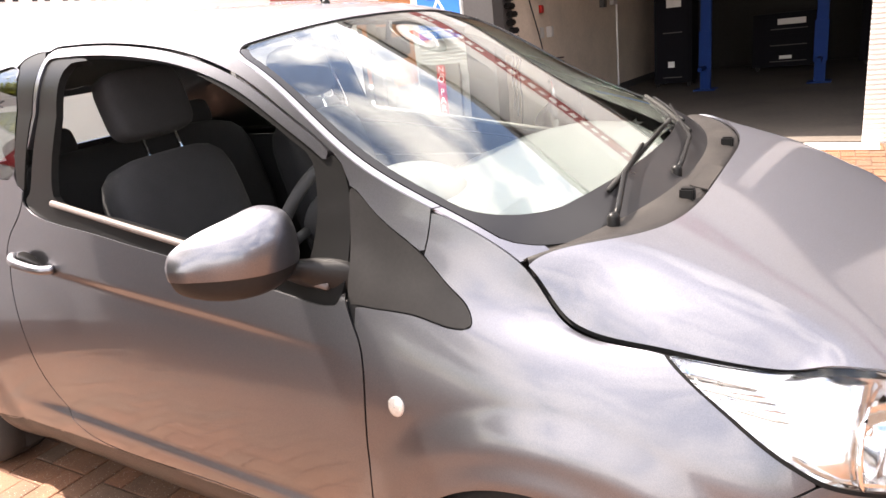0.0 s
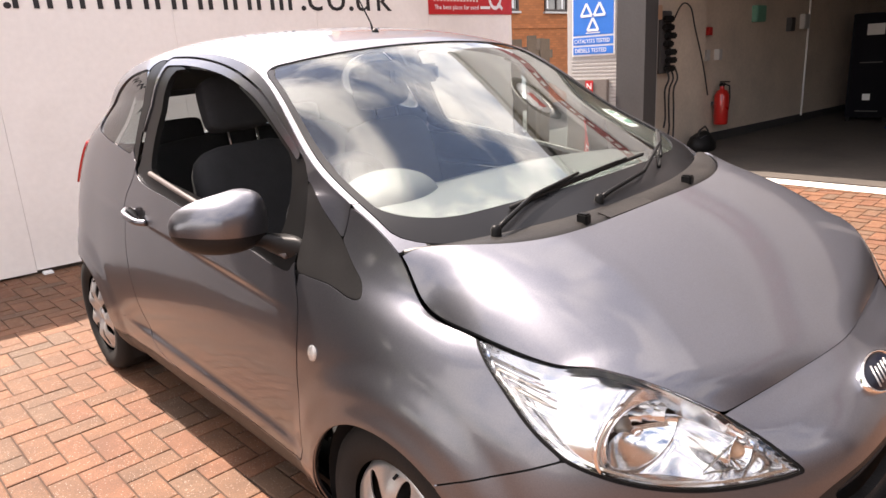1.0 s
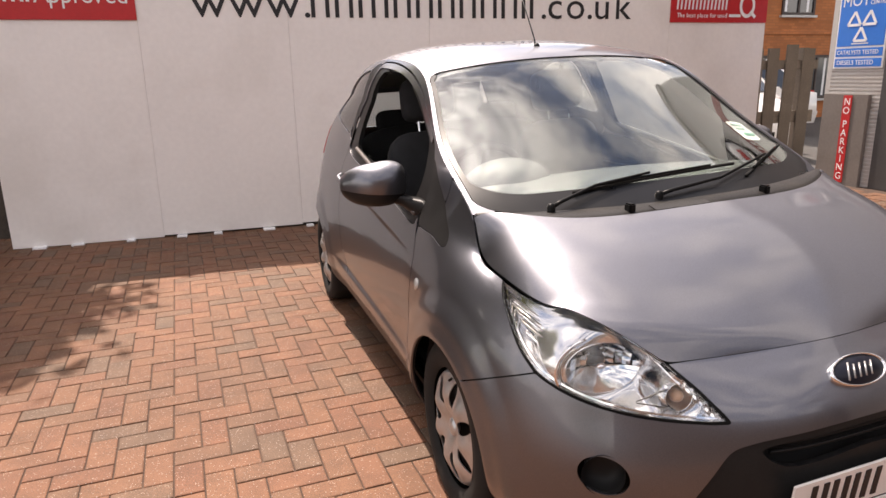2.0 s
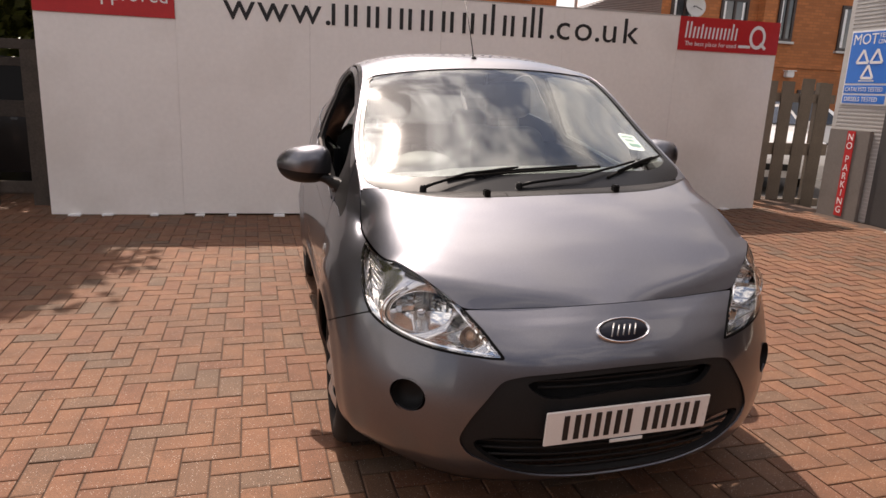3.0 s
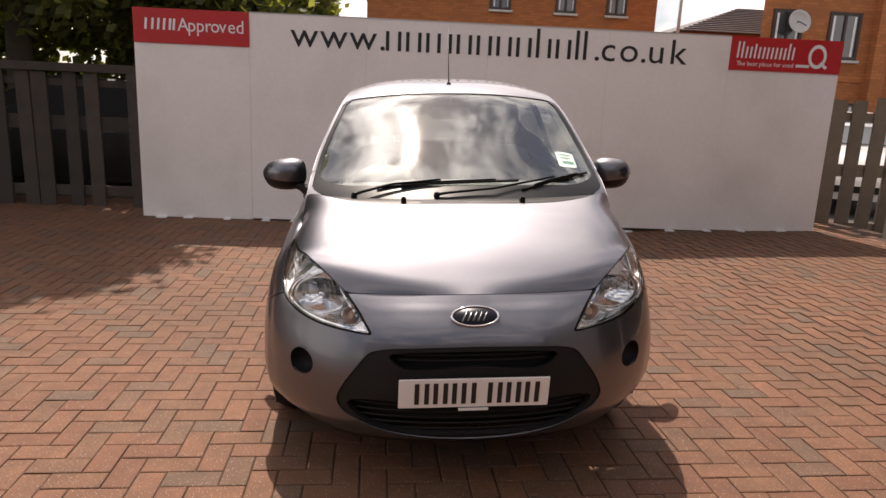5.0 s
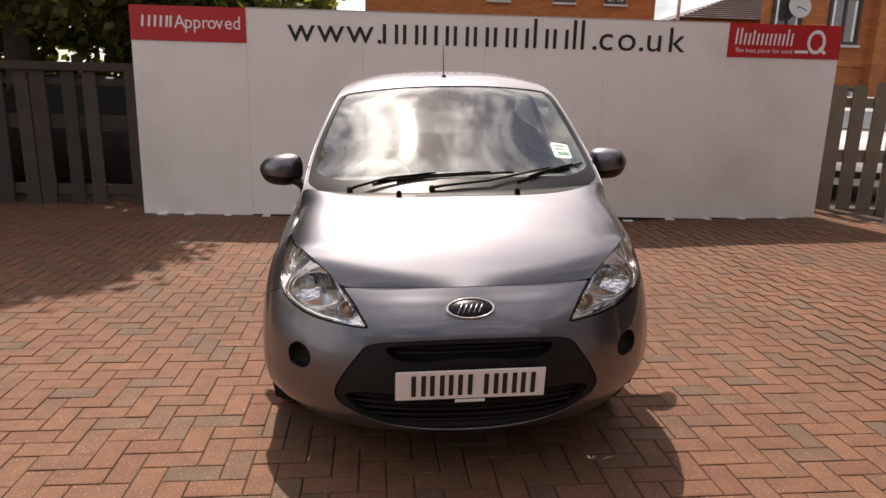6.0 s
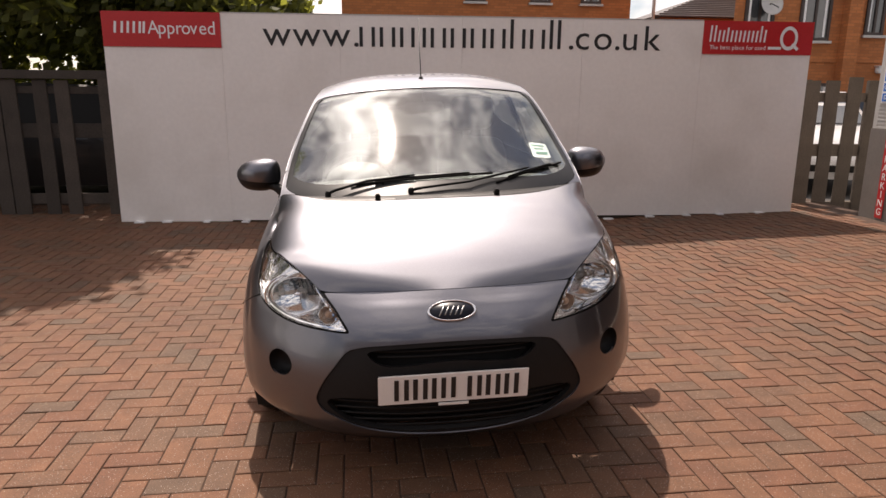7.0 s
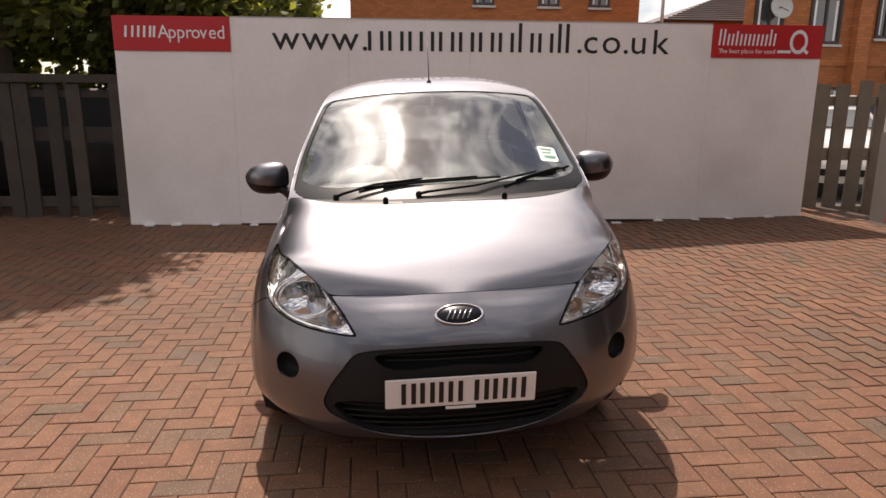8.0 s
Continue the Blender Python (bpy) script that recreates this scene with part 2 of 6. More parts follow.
REFLECTOR = material("lamp_reflector", (0.68, 0.67, 0.67), 0.16, metal=1.0, vary=0.05, scale=20)
BOWL_DARK = material("grey_lamp_part", (0.3, 0.28, 0.26), 0.3, metal=0.6, vary=0.08, scale=20)
SILVER = material("silver_wheel_trim", (0.46, 0.455, 0.45), 0.32, metal=0.7, vary=0.12, scale=18, stain=(0.14, 0.1, 0.07), stain_amount=0.4, stain_scale=12)
REPEATER = material("clear_indicator_lens", (0.5, 0.48, 0.45), 0.25, metal=0.3, vary=0.25, scale=90)
AMBER = material("amber_bulb", (0.5, 0.31, 0.2), 0.3, vary=0.1)
TAIL = material("red_lamp_lens", (0.45, 0.015, 0.012), 0.15, vary=0.1, coat=1.0)
CLOTH = material("charcoal_seat_cloth", (0.016, 0.016, 0.018), 0.95, vary=0.35, scale=20, bump=0.4, bump_scale=400)
DASH = material("grey_dashboard_plastic", (0.042, 0.046, 0.046), 0.65, vary=0.15, scale=10, bump=0.2, bump_scale=400)
TRIM = material("dark_cabin_trim", (0.018, 0.018, 0.02), 0.75, vary=0.2, scale=10)
LINING = material("pale_grey_lining", (0.14, 0.14, 0.136), 0.7, vary=0.1, scale=10)
PALE = material("pale_cluster_hood", (0.062, 0.064, 0.062), 0.6, vary=0.12, scale=9)
PLATE = material("white_plate", (0.78, 0.78, 0.76), 0.3, vary=0.05, scale=14, coat=0.3)
INK = material("black_ink", (0.012, 0.012, 0.013), 0.5, vary=0.1)
STICKER = material("white_paper_sticker", (0.78, 0.8, 0.78), 0.6, vary=0.06)
GREEN_INK = material("green_ink", (0.12, 0.3, 0.22), 0.6, vary=0.1)
BLUEBLACK = material("dark_blue_enamel", (0.006, 0.007, 0.014), 0.3, vary=0.1, specular=0.3)
BOARD = material("white_painted_board", (0.86, 0.825, 0.785), 0.55, vary=0.05, scale=1.6, stain=(0.6, 0.55, 0.49), stain_amount=0.45, stain_scale=0.9, bump=0.05, bump_scale=15)
DULL_RED = material("dull_red_sign", (0.2, 0.022, 0.02), 0.6, vary=0.15, scale=3)
RED = material("red_sign", (0.52, 0.022, 0.024), 0.4, vary=0.08, scale=3)
WHITE_INK = material("white_vinyl", (0.8, 0.8, 0.8), 0.5, vary=0.04)
BLUE_SIGN = material("blue_sign", (0.02, 0.17, 0.6), 0.4, vary=0.06, scale=4)
FENCE_DARK = material("dark_weathered_timber", (0.06, 0.048, 0.039), 0.9, vary=0.35, scale=4, bump=0.5, bump_scale=60, random_amount=0.25, stain=(0.03, 0.025, 0.02), stain_amount=0.6, stain_scale=3)
FENCE = material("weathered_grey_timber", (0.115, 0.092, 0.073), 0.85, vary=0.35, scale=4, bump=0.5, bump_scale=60, random_amount=0.3, stain=(0.075, 0.062, 0.05), stain_amount=0.6, stain_scale=3)
GUARD = material("dull_grey_guard_paint", (0.17, 0.15, 0.135), 0.6, vary=0.15, scale=3, stain=(0.1, 0.085, 0.07), stain_amount=0.4, stain_scale=2)
CLAD = material("grey_metal_cladding", (0.5, 0.485, 0.465), 0.45, metal=0.2, vary=0.08, scale=2)
JAMB = material("dark_grey_steel", (0.06, 0.058, 0.058), 0.5, vary=0.15, scale=3)
WALLPAINT = material("white_painted_block", (0.58, 0.49, 0.4), 0.75, vary=0.12, scale=2, stain=(0.35, 0.31, 0.26), stain_amount=0.5, stain_scale=1.2, bump=0.2, bump_scale=30)
CONCRETE = material("workshop_concrete", (0.08, 0.067, 0.056), 0.8, vary=0.22, scale=1.2, stain=(0.035, 0.03, 0.027), stain_amount=0.6, stain_scale=1.4)
# the workshop ceiling's shade is put into its colour
CEILING = material("shade_dark_ceiling", (0.06, 0.056, 0.053), 0.9, vary=0.15)
BRICK_WALL = material("orange_brick", (0.45, 0.155, 0.052), 0.85, vary=0.12, scale=1.5, random_amount=0.1, bump=0.3, bump_scale=60)
ROOF_TILE = material("grey_roof_tile", (0.14, 0.13, 0.13), 0.85, vary=0.2, scale=2)
WINDOW_DARK = material("window_pane", (0.05, 0.055, 0.06), 0.08, vary=0.2, coat=1.0)
FRAME_BROWN = material("brown_window_frame", (0.045, 0.03, 0.025), 0.5, vary=0.15)
# near-black colour carries the shade deep inside the workshop
BACKWALL = material("shade_dark_wall", (0.022, 0.02, 0.019), 0.9, vary=0.25, scale=1)
BLUE_STEEL = material("blue_lift_paint", (0.004, 0.03, 0.15), 0.6, vary=0.12, scale=4, specular=0.15)
EXT_RED = material("extinguisher_red", (0.5, 0.02, 0.015), 0.3, vary=0.08, coat=0.5)
BARK = material("bark", (0.075, 0.055, 0.04), 0.95, vary=0.3, scale=8, bump=0.8, bump_scale=30)
LEAF = material("leaves", (0.1, 0.115, 0.034), 0.6, vary=0.2, scale=2, random_amount=0.45, island=True)
WHITE_CAR = material("white_car_paint", (0.72, 0.72, 0.72), 0.3, vary=0.04, coat=1.0)
CABINET = material("dark_cabinet", (0.006, 0.006, 0.009), 0.7, vary=0.2, scale=4, specular=0.1)
CABLE = material("black_cable", (0.02, 0.02, 0.02), 0.6, vary=0.2)
WHITE_LINE = material("white_line_paint", (0.72, 0.69, 0.62), 0.7, vary=0.12, scale=4, stain=(0.4, 0.36, 0.3), stain_amount=0.6, stain_scale=5)
DARK_CAR = material("dark_grey_car_paint", (0.03, 0.028, 0.028), 0.45, metal=0.3, vary=0.06, coat=0.4)
# for the unseen wall that darkens reflections
DARK_WALL = material("dark_blocker", (0.09, 0.06, 0.045), 0.9, vary=0.25, scale=2, bump=0.3, bump_scale=40)


def brick_courses(m):
    """Brick courses with pale joints over the wall's own colour."""
    n, l = m.node_tree.nodes, m.node_tree.links
    b = n["Principled BSDF"]
    src = b.inputs["Base Color"].links[0].from_socket
    geo, sep, add, comb, br = (n.new("ShaderNode" + k) for k in ("NewGeometry", "SeparateXYZ", "Math", "CombineXYZ", "TexBrick"))
    l.new(geo.outputs["Position"], sep.inputs[0])
    l.new(sep.outputs["X"], add.inputs[0])
    l.new(sep.outputs["Y"], add.inputs[1])
    l.new(add.outputs[0], comb.inputs["X"])
    l.new(sep.outputs["Z"], comb.inputs["Y"])
    l.new(comb.outputs[0], br.inputs["Vector"])
    br.inputs["Scale"].default_value = 1.0
    br.inputs["Brick Width"].default_value, br.inputs["Row Height"].default_value, br.inputs["Mortar Size"].default_value = 0.225, 0.075, 0.008
    br.inputs["Color1"].default_value, br.inputs["Color2"].default_value, br.inputs["Mortar"].default_value = (0.82, 0.82, 0.82, 1), (1.12, 1.12, 1.12, 1), (0.75, 0.85, 1.0, 1)
    mul = n.new("ShaderNodeMix")
    mul.data_type, mul.blend_type = "RGBA", "MULTIPLY"
    mul.inputs["Factor"].default_value = 1.0
    l.new(src, mul.inputs["A"])
    l.new(br.outputs["Color"], mul.inputs["B"])
    l.new(mul.outputs["Result"], b.inputs["Base Color"])


def let_light_through(m, share, colour):
    """Thin leaves: part of the light passes to the other side."""
    n, l = m.node_tree.nodes, m.node_tree.links
    b, out = n["Principled BSDF"], n["Material Output"]
    thin, mix = n.new("ShaderNodeBsdfTranslucent"), n.new("ShaderNodeMixShader")
    tint = n.new("ShaderNodeMix")
    tint.data_type, tint.blend_type = "RGBA", "MULTIPLY"
    tint.inputs["Factor"].default_value = 1.0
    tint.inputs["B"].default_value = (*colour, 1)
    l.new(b.inputs["Base Color"].links[0].from_socket, tint.inputs["A"])
    l.new(tint.outputs["Result"], thin.inputs["Color"])
    mix.inputs["Fac"].default_value = share
    l.new(b.outputs[0], mix.inputs[1])
    l.new(thin.outputs[0], mix.inputs[2])
    l.new(mix.outputs[0], out.inputs["Surface"])


brick_courses(BRICK_WALL)
let_light_through(LEAF, 0.5, (2.6, 2.4, 1.2))

# ---- building tools ----
def part(name, bm, mat, parent=None, label="", smooth=False):
    """Links a bmesh as one mesh object under a thing or a part."""
    me = bpy.data.meshes.new(name)
    bmesh.ops.recalc_face_normals(bm, faces=bm.faces)
    if smooth:
        for f in bm.faces:
            f.smooth = True
    bm.to_mesh(me)
    bm.free()
    me.materials.append(mat)
    ob = new(name, me)
    ob.parent = parent
    return tagged(ob, label=label)


def raw(name, verts, faces, mat, parent=None, label="", smooth=None):
    me = bpy.data.meshes.new(name)
    me.from_pydata([tuple(v) for v in verts], [], faces)
    if smooth is not None:
        me.polygons.foreach_set("use_smooth", [bool(s) for s in smooth] if hasattr(smooth, "__len__") else [smooth] * len(faces))
    me.materials.append(mat)
    me.update()
    ob = new(name, me)
    ob.parent = parent
    return tagged(ob, label=label)


def thing(name, label, category, group="", kind="", at=(0, 0, 0), turn=0):
    ob = new(name)
    ob.matrix_basis = pose(*at, 0, 0, turn)
    return tagged(ob, label, category, group, kind)


def box(bm, lo, hi, bevel=0.0, m=None):
    r = bmesh.ops.create_cube(bm, size=1)
    v = r["verts"]
    lo, hi = Vector(lo), Vector(hi)
    for p in v:
        p.co = Vector((lo[i] + (p.co[i] + 0.5) * (hi[i] - lo[i]) for i in range(3)))
    if bevel:
        e = list({e for p in v for e in p.link_edges})
        r = bmesh.ops.bevel(bm, geom=e, offset=bevel, segments=2, affect="EDGES")
        v = list({p for f in r["faces"] for p in f.verts} | {p for p in v if p.is_valid})
    if m is not None:
        bmesh.ops.transform(bm, matrix=m, verts=[p for p in v if p.is_valid])
    return v


def boxed(lo, hi, bevel=0.0, m=None):
    bm = bmesh.new()
    box(bm, lo, hi, bevel, m)
    return bm


def lathe(bm, profile, m, seg=32, closed=False):
    """Turns a profile of (radius, along) round the z axis of m."""
    rings = []
    for r, a in profile:
        rings.append([bm.verts.new(m @ Vector((r * math.cos(6.28318530718 * i / seg), r * math.sin(6.28318530718 * i / seg), a))) for i in range(seg)])
    for a, b in zip(rings, rings[1:]):
        for i in range(seg):
            bm.faces.new((a[i], a[(i + 1) % seg], b[(i + 1) % seg], b[i]))
    if closed:
        for ring in (rings[0], rings[-1]):
            bm.faces.new(ring)
    return bm


def tube(points, radius, seg=8):
    """A bmesh of a round bar along points; radius may be a list."""
    bm = bmesh.new()
    pts = [Vector(p) for p in points]
    rad = radius if hasattr(radius, "__len__") else [radius] * len(pts)
    rings = []
    side = None
    for i, p in enumerate(pts):
        d = (pts[min(i + 1, len(pts) - 1)] - pts[max(i - 1, 0)]).normalized()
        if side is None:
            side = d.orthogonal().normalized()
        side = (side - d * side.dot(d)).normalized()
        up = d.cross(side)
        rings.append([bm.verts.new(p + rad[i] * (math.cos(a) * side + math.sin(a) * up)) for a in (6.28318530718 * k / seg for k in range(seg))])
    for a, b in zip(rings, rings[1:]):
        for k in range(seg):
            bm.faces.new((a[k], a[(k + 1) % seg], b[(k + 1) % seg], b[k]))
    bm.faces.new(rings[0])
    bm.faces.new(rings[-1])
    return bm


def lettering(name, text, size, mat, m, parent, depth=0.002, align="LEFT", width=1.0, spacing=1.0):
    """Words in the built-in font as a thin mesh; m places its baseline."""
    cu = bpy.data.curves.new(name, "FONT")
    cu.body, cu.size, cu.extrude, cu.align_x, cu.resolution_u = text, size, depth / 2, align, 3
    cu.space_character = spacing
    ob = bpy.data.objects.new(name, cu)
    scene.collection.objects.link(ob)
    dg = bpy.context.evaluated_depsgraph_get()
    me = bpy.data.meshes.new_from_object(ob.evaluated_get(dg))
    bpy.data.objects.remove(ob)
    me.transform(m @ Matrix.Diagonal((width, 1, 1, 1)))
    me.materials.clear()
    me.materials.append(mat)
    out = new(name, me)
    out.parent = parent
    return out


def spline(P, t):
    """Centripetal cubic through the rows of P; t counts them."""
    P = np.asarray(P, float)
    n = len(P)
    d = np.maximum(np.linalg.norm(np.diff(P, axis=0), axis=1) ** 0.5, 1e-4)
    T = np.zeros_like(P)
    s = np.diff(P, axis=0) / d[:, None]
    T[1:-1] = (s[:-1] * d[1:, None] + s[1:] * d[:-1, None]) / (d[:-1] + d[1:])[:, None]
    T[0], T[-1] = s[0] if n == 2 else 1.5 * s[0] - 0.5 * T[1], s[-1] if n == 2 else 1.5 * s[-1] - 0.5 * T[-2]
    t = np.clip(np.atleast_1d(np.asarray(t, float)), 0, n - 1)
    i = np.minimum(t.astype(int), n - 2)
    f = (t - i)[:, None]
    a, b, dd = P[i], P[i + 1], d[i][:, None]
    h = lambda *c: ((c[0] * f + c[1]) * f + c[2]) * f + c[3]
    return h(2, -3, 0, 1) * a + h(1, -2, 1, 0) * T[i] * dd + h(-2, 3, 0, 0) * b + h(1, -1, 0, 0) * T[i + 1] * dd


class Sheet:
    """A surface as points, with two parameters each, and faces, which can be trimmed."""

    def __init__(self, V, U, F):
        self.V, self.U, self.F = np.asarray(V, float), np.asarray(U, float), F

    @classmethod
    def grid(cls, V, U):
        nu, nv = V.shape[:2]
        k = np.arange(nu * nv).reshape(nu, nv)
        F = np.stack([k[:-1, :-1], k[1:, :-1], k[1:, 1:], k[:-1, 1:]], -1).reshape(-1, 4).tolist()
        return cls(V.reshape(-1, 3), U.reshape(-1, U.shape[-1]), F)

    def keep(self, f):
        """Keeps the part in which f, a value for each point, is not below nought."""
        f = np.where(np.abs(f) < 1e-7, 1e-7, f)
        V, U = list(self.V), list(self.U)
        cut, out = {}, []
        for face in self.F:
            s = [f[i] > 0 for i in face]
            if all(s):
                out.append(face)
                continue
            if not any(s):
                continue
            poly = []
            for a, b in zip(face, face[1:] + face[:1]):
                if f[a] > 0:
                    poly.append(a)
                if (f[a] > 0) != (f[b] > 0):
                    key = (min(a, b), max(a, b))
                    if key not in cut:
                        w = f[a] / (f[a] - f[b])
                        cut[key] = len(V)
                        V.append(self.V[a] * (1 - w) + self.V[b] * w)
                        U.append(self.U[a] * (1 - w) + self.U[b] * w)
                    poly.append(cut[key])
            if len(poly) > 2:
                out.append(poly)
        used = sorted({i for p in out for i in p})
        new_id = {i: k for k, i in enumerate(used)}
        return Sheet([V[i] for i in used], [U[i] for i in used], [[new_id[i] for i in p] for p in out])

    def mirrored(self):
        return Sheet(self.V * (-1, 1, 1), self.U, [p[::-1] for p in self.F])

    def joined(self, other):
        """Both sheets as one, welded where they meet in the middle."""
        V, U, at, ids = [list(v) for v in self.V], [list(u) for u in self.U], {}, []
        for i, v in enumerate(V):
            if abs(v[0]) < 1e-5:
                at[(round(v[1], 5), round(v[2], 5))] = i
        for v, u in zip(other.V, other.U):
            key = (round(v[1], 5), round(v[2], 5))
            if abs(v[0]) < 1e-5 and key in at:
                ids.append(at[key])
            else:
                ids.append(len(V))
                V.append(list(v))
                U.append(list(u))
        return Sheet(V, U, self.F + [[ids[i] for i in p] for p in other.F])

    def largest(self):
        """The biggest connected piece alone."""
        up = list(range(len(self.V)))
        def root(i):
            while up[i] != i:
                up[i] = up[up[i]]
                i = up[i]
            return i
        for p in self.F:
            for i in p[1:]:
                up[root(i)] = root(p[0])
        count = {}
        for p in self.F:
            r = root(p[0])
            count[r] = count.get(r, 0) + 1
        best = max(count, key=count.get)
        return self.keep(np.array([1.0 if root(i) == best else -1.0 for i in range(len(self.V))]))

    def normals(self):
        N = np.zeros_like(self.V)
        for p in self.F:
            q = self.V[p]
            c = np.cross(q - q[0], np.roll(q, -1, 0) - q[0]).sum(0)
            N[p] += c
        return N / np.maximum(np.linalg.norm(N, axis=1), 1e-9)[:, None]

    def rim(self):
        seen = {}
        for p in self.F:
            for a, b in zip(p, p[1:] + p[:1]):
                seen[(a, b)] = seen.get((a, b), 0) + 1
        return [(a, b) for a, b in seen if (b, a) not in seen]

    def moved(self, d):
        return Sheet(self.V + self.normals() * d, self.U, self.F)


def shell(name, sh, mat, parent, thick=0.004, lift=0.0, label="", lean=True):
    """A trimmed surface as a panel with thickness, its outer face along the sheet's normals."""
    N = sh.normals()
    A, B = sh.V + N * lift, sh.V + N * (lift - thick)
    n = len(A)
    V = [A, B]
    F = [list(p) for p in sh.F] + [[i + n for i in reversed(p)] for p in sh.F]
    S = [True] * len(F)
    rim = sh.rim()
    ids = sorted({i for e in rim for i in e})
    k = {i: j for j, i in enumerate(ids)}
    m = len(ids)
    V += [A[ids], B[ids]]
    for a, b in rim:
        F.append([2 * n + k[b], 2 * n + k[a], 2 * n + m + k[a], 2 * n + m + k[b]])
        S.append(False)
    V = np.vstack(V)
    if lean:
        V = leaned(V)
    return raw(name, V.tolist(), F, mat, parent, label, S)


def outline(points, n=8, closed=True):
    """A rounded outline through a few points."""
    P = np.asarray(points, float)
    if closed:
        Q = np.vstack([P[-2:], P, P[:3]])
        return spline(Q, np.linspace(2, 2 + len(P), len(P) * n, endpoint=False))
    return spline(P, np.linspace(0, len(P) - 1, (len(P) - 1) * n + 1))


def inside(p, poly):
    """Signed distance of points to a closed outline, above nought inside."""
    p, a = np.asarray(p, float), np.asarray(poly, float)
    b = np.roll(a, -1, 0)
    best = np.full(len(p), 1e9)
    odd = np.zeros(len(p), bool)
    for s, e in zip(a, b):
        d, w = e - s, p - s
        t = np.clip((w @ d) / max(d @ d, 1e-12), 0, 1)
        best = np.minimum(best, np.linalg.norm(w - t[:, None] * d, axis=1))
        cross = (s[1] > p[:, 1]) != (e[1] > p[:, 1])
        odd ^= cross & (p[:, 0] < s[0] + (p[:, 1] - s[1]) / (d[1] if d[1] else 1e-12) * d[0])
    return np.where(odd, best, -best)


def rounded(p, half, r):
    """Signed distance to a rounded rectangle about the origin, above nought inside."""
    q = np.abs(p) - (np.asarray(half) - r)
    return r - np.linalg.norm(np.maximum(q, 0), axis=1) - np.minimum(np.maximum(q[:, 0], q[:, 1]), 0)


def indexed(bm):
    bm.verts.index_update()
    return bm

# ---- ground, board, fences, garage ----
BOARD_TURN = -1.75
BOARD_M = Matrix.Translation((0, 5.315, 0)) @ Matrix.Rotation(radians(BOARD_TURN), 4, "Z")

ground = raw("ground", [(-400, -400, -0.03), (400, -400, -0.03), (400, 400, -0.03), (-400, 400, -0.03)], [(0, 1, 2, 3)], TARMAC)
tagged(ground, "dark asphalt ground reaching to the horizon", "ground", kind="structure")
yard_x = [-9, 1.6, 1.9, 2.2, 2.5, 2.8, 5.3]
yard = raw("pavement", [(x, y, (0 if x < 1.6 else .034 * (x - 1.6) * min(1, (x - 1.6) / 1.2)) - .006) for x in yard_x for y in (-7, 7.5)],
           [(2 * k, 2 * k + 2, 2 * k + 3, 2 * k + 1) for k in range(6)], JOINT)
tagged(yard, "block-paved yard of pink and grey herringbone bricks", "pavement", kind="structure")


def sign_board():
    t = thing("sign_board", "long white painted sign board with red headers", "sign board", at=(0, 0, 0))
    t.matrix_basis = BOARD_M
    edges = (-3.06, -1.86, -0.63, 0.67, 1.98, 3.31, 4.555)
    for i, (a, b) in enumerate(zip(edges, edges[1:])):
        part("panel", boxed((a + 0.0008, 0.0, 0.004 + 0.014 * i), (b - 0.0008, 0.018, 2.2), 0.001), BOARD, t)
    for a in edges[1:-1]:
        part("joint_strip", boxed((a - 0.008, 0.0185, 0.06), (a + 0.008, 0.03, 2.19)), FENCE, t, "timber strip behind a joint")
    for x in (-2.9, -1.6, -0.3, 1.0, 2.3, 3.6, 4.4):
        part("post", boxed((x - 0.04, 0.035, 0.21), (x + 0.04, 0.11, 2.1), 0.004), FENCE, t, "timber post behind the panels")
        part("brace", boxed((-0.03, -0.03, 0), (0.03, 0.03, 1.9), 0.003, Matrix.Translation((x, 0.95, -0.01)) @ Matrix.Rotation(radians(27), 4, "X")), FENCE, t, "slanting timber brace")
    for z in (0.25, 1.1, 1.95):
        part("rail", boxed((-3.0, 0.0195, z), (4.5, 0.034, z + 0.09)), FENCE, t, "timber rail behind the panels")
    # unseen sleeper added to keep the sun from passing under the board
    part("plinth", boxed((-3.02, 0.036, -0.02), (4.5, 0.12, 0.2), 0.004), FENCE_DARK, t, "dark timber sleeper added to stop sun under the panels")
    # white pieces stand in for patches of sun leaking under the panels
    r = random.Random(2)
    x = -2.9
    while x < 4.5:
        g = 0.034 * max(0.0, x - 1.6) * min(1.0, max(0.0, x - 1.6) / 1.2)
        part("sun_patch", boxed((x, -0.05 - r.uniform(0, 0.02), g - 0.01), (x + r.uniform(0.05, 0.11), 0.02, g + 0.014), 0.003), WHITE_INK, t, "small white piece put in for a sunlit patch under the panel")
        x += r.uniform(0.28, 0.5)
    part("cap", boxed((-1.86, -0.004, 2.2), (3.31, 0.022, 2.212), 0.002), CLAD, t, "thin metal capping strip")
    for a, b in ((-3.06, -1.86), (3.31, 4.555)):
        part("header", boxed((a + 0.002, -0.012, 1.855), (b, -0.003, 2.205), 0.002), RED, t, "red header panel")
    return t


BOARD_T = sign_board()


def stroke(bm, a, b, w, d=0.003):
    """A flat bar from a to b in the board's plane."""
    a, b = Vector((a[0], 0, a[1])), Vector((b[0], 0, b[1]))
    v = b - a
    n = Vector((-v.z, 0, v.x)).normalized() * w / 2
    f = [bm.verts.new(p + Vector((0, y, 0))) for y in (0, -d) for p in (a - n, a + n, b + n, b - n)]
    for q in ((0, 1, 2, 3), (7, 6, 5, 4), (0, 4, 5, 1), (1, 5, 6, 2), (2, 6, 7, 3), (3, 7, 4, 0)):
        bm.faces.new([f[i] for i in q])


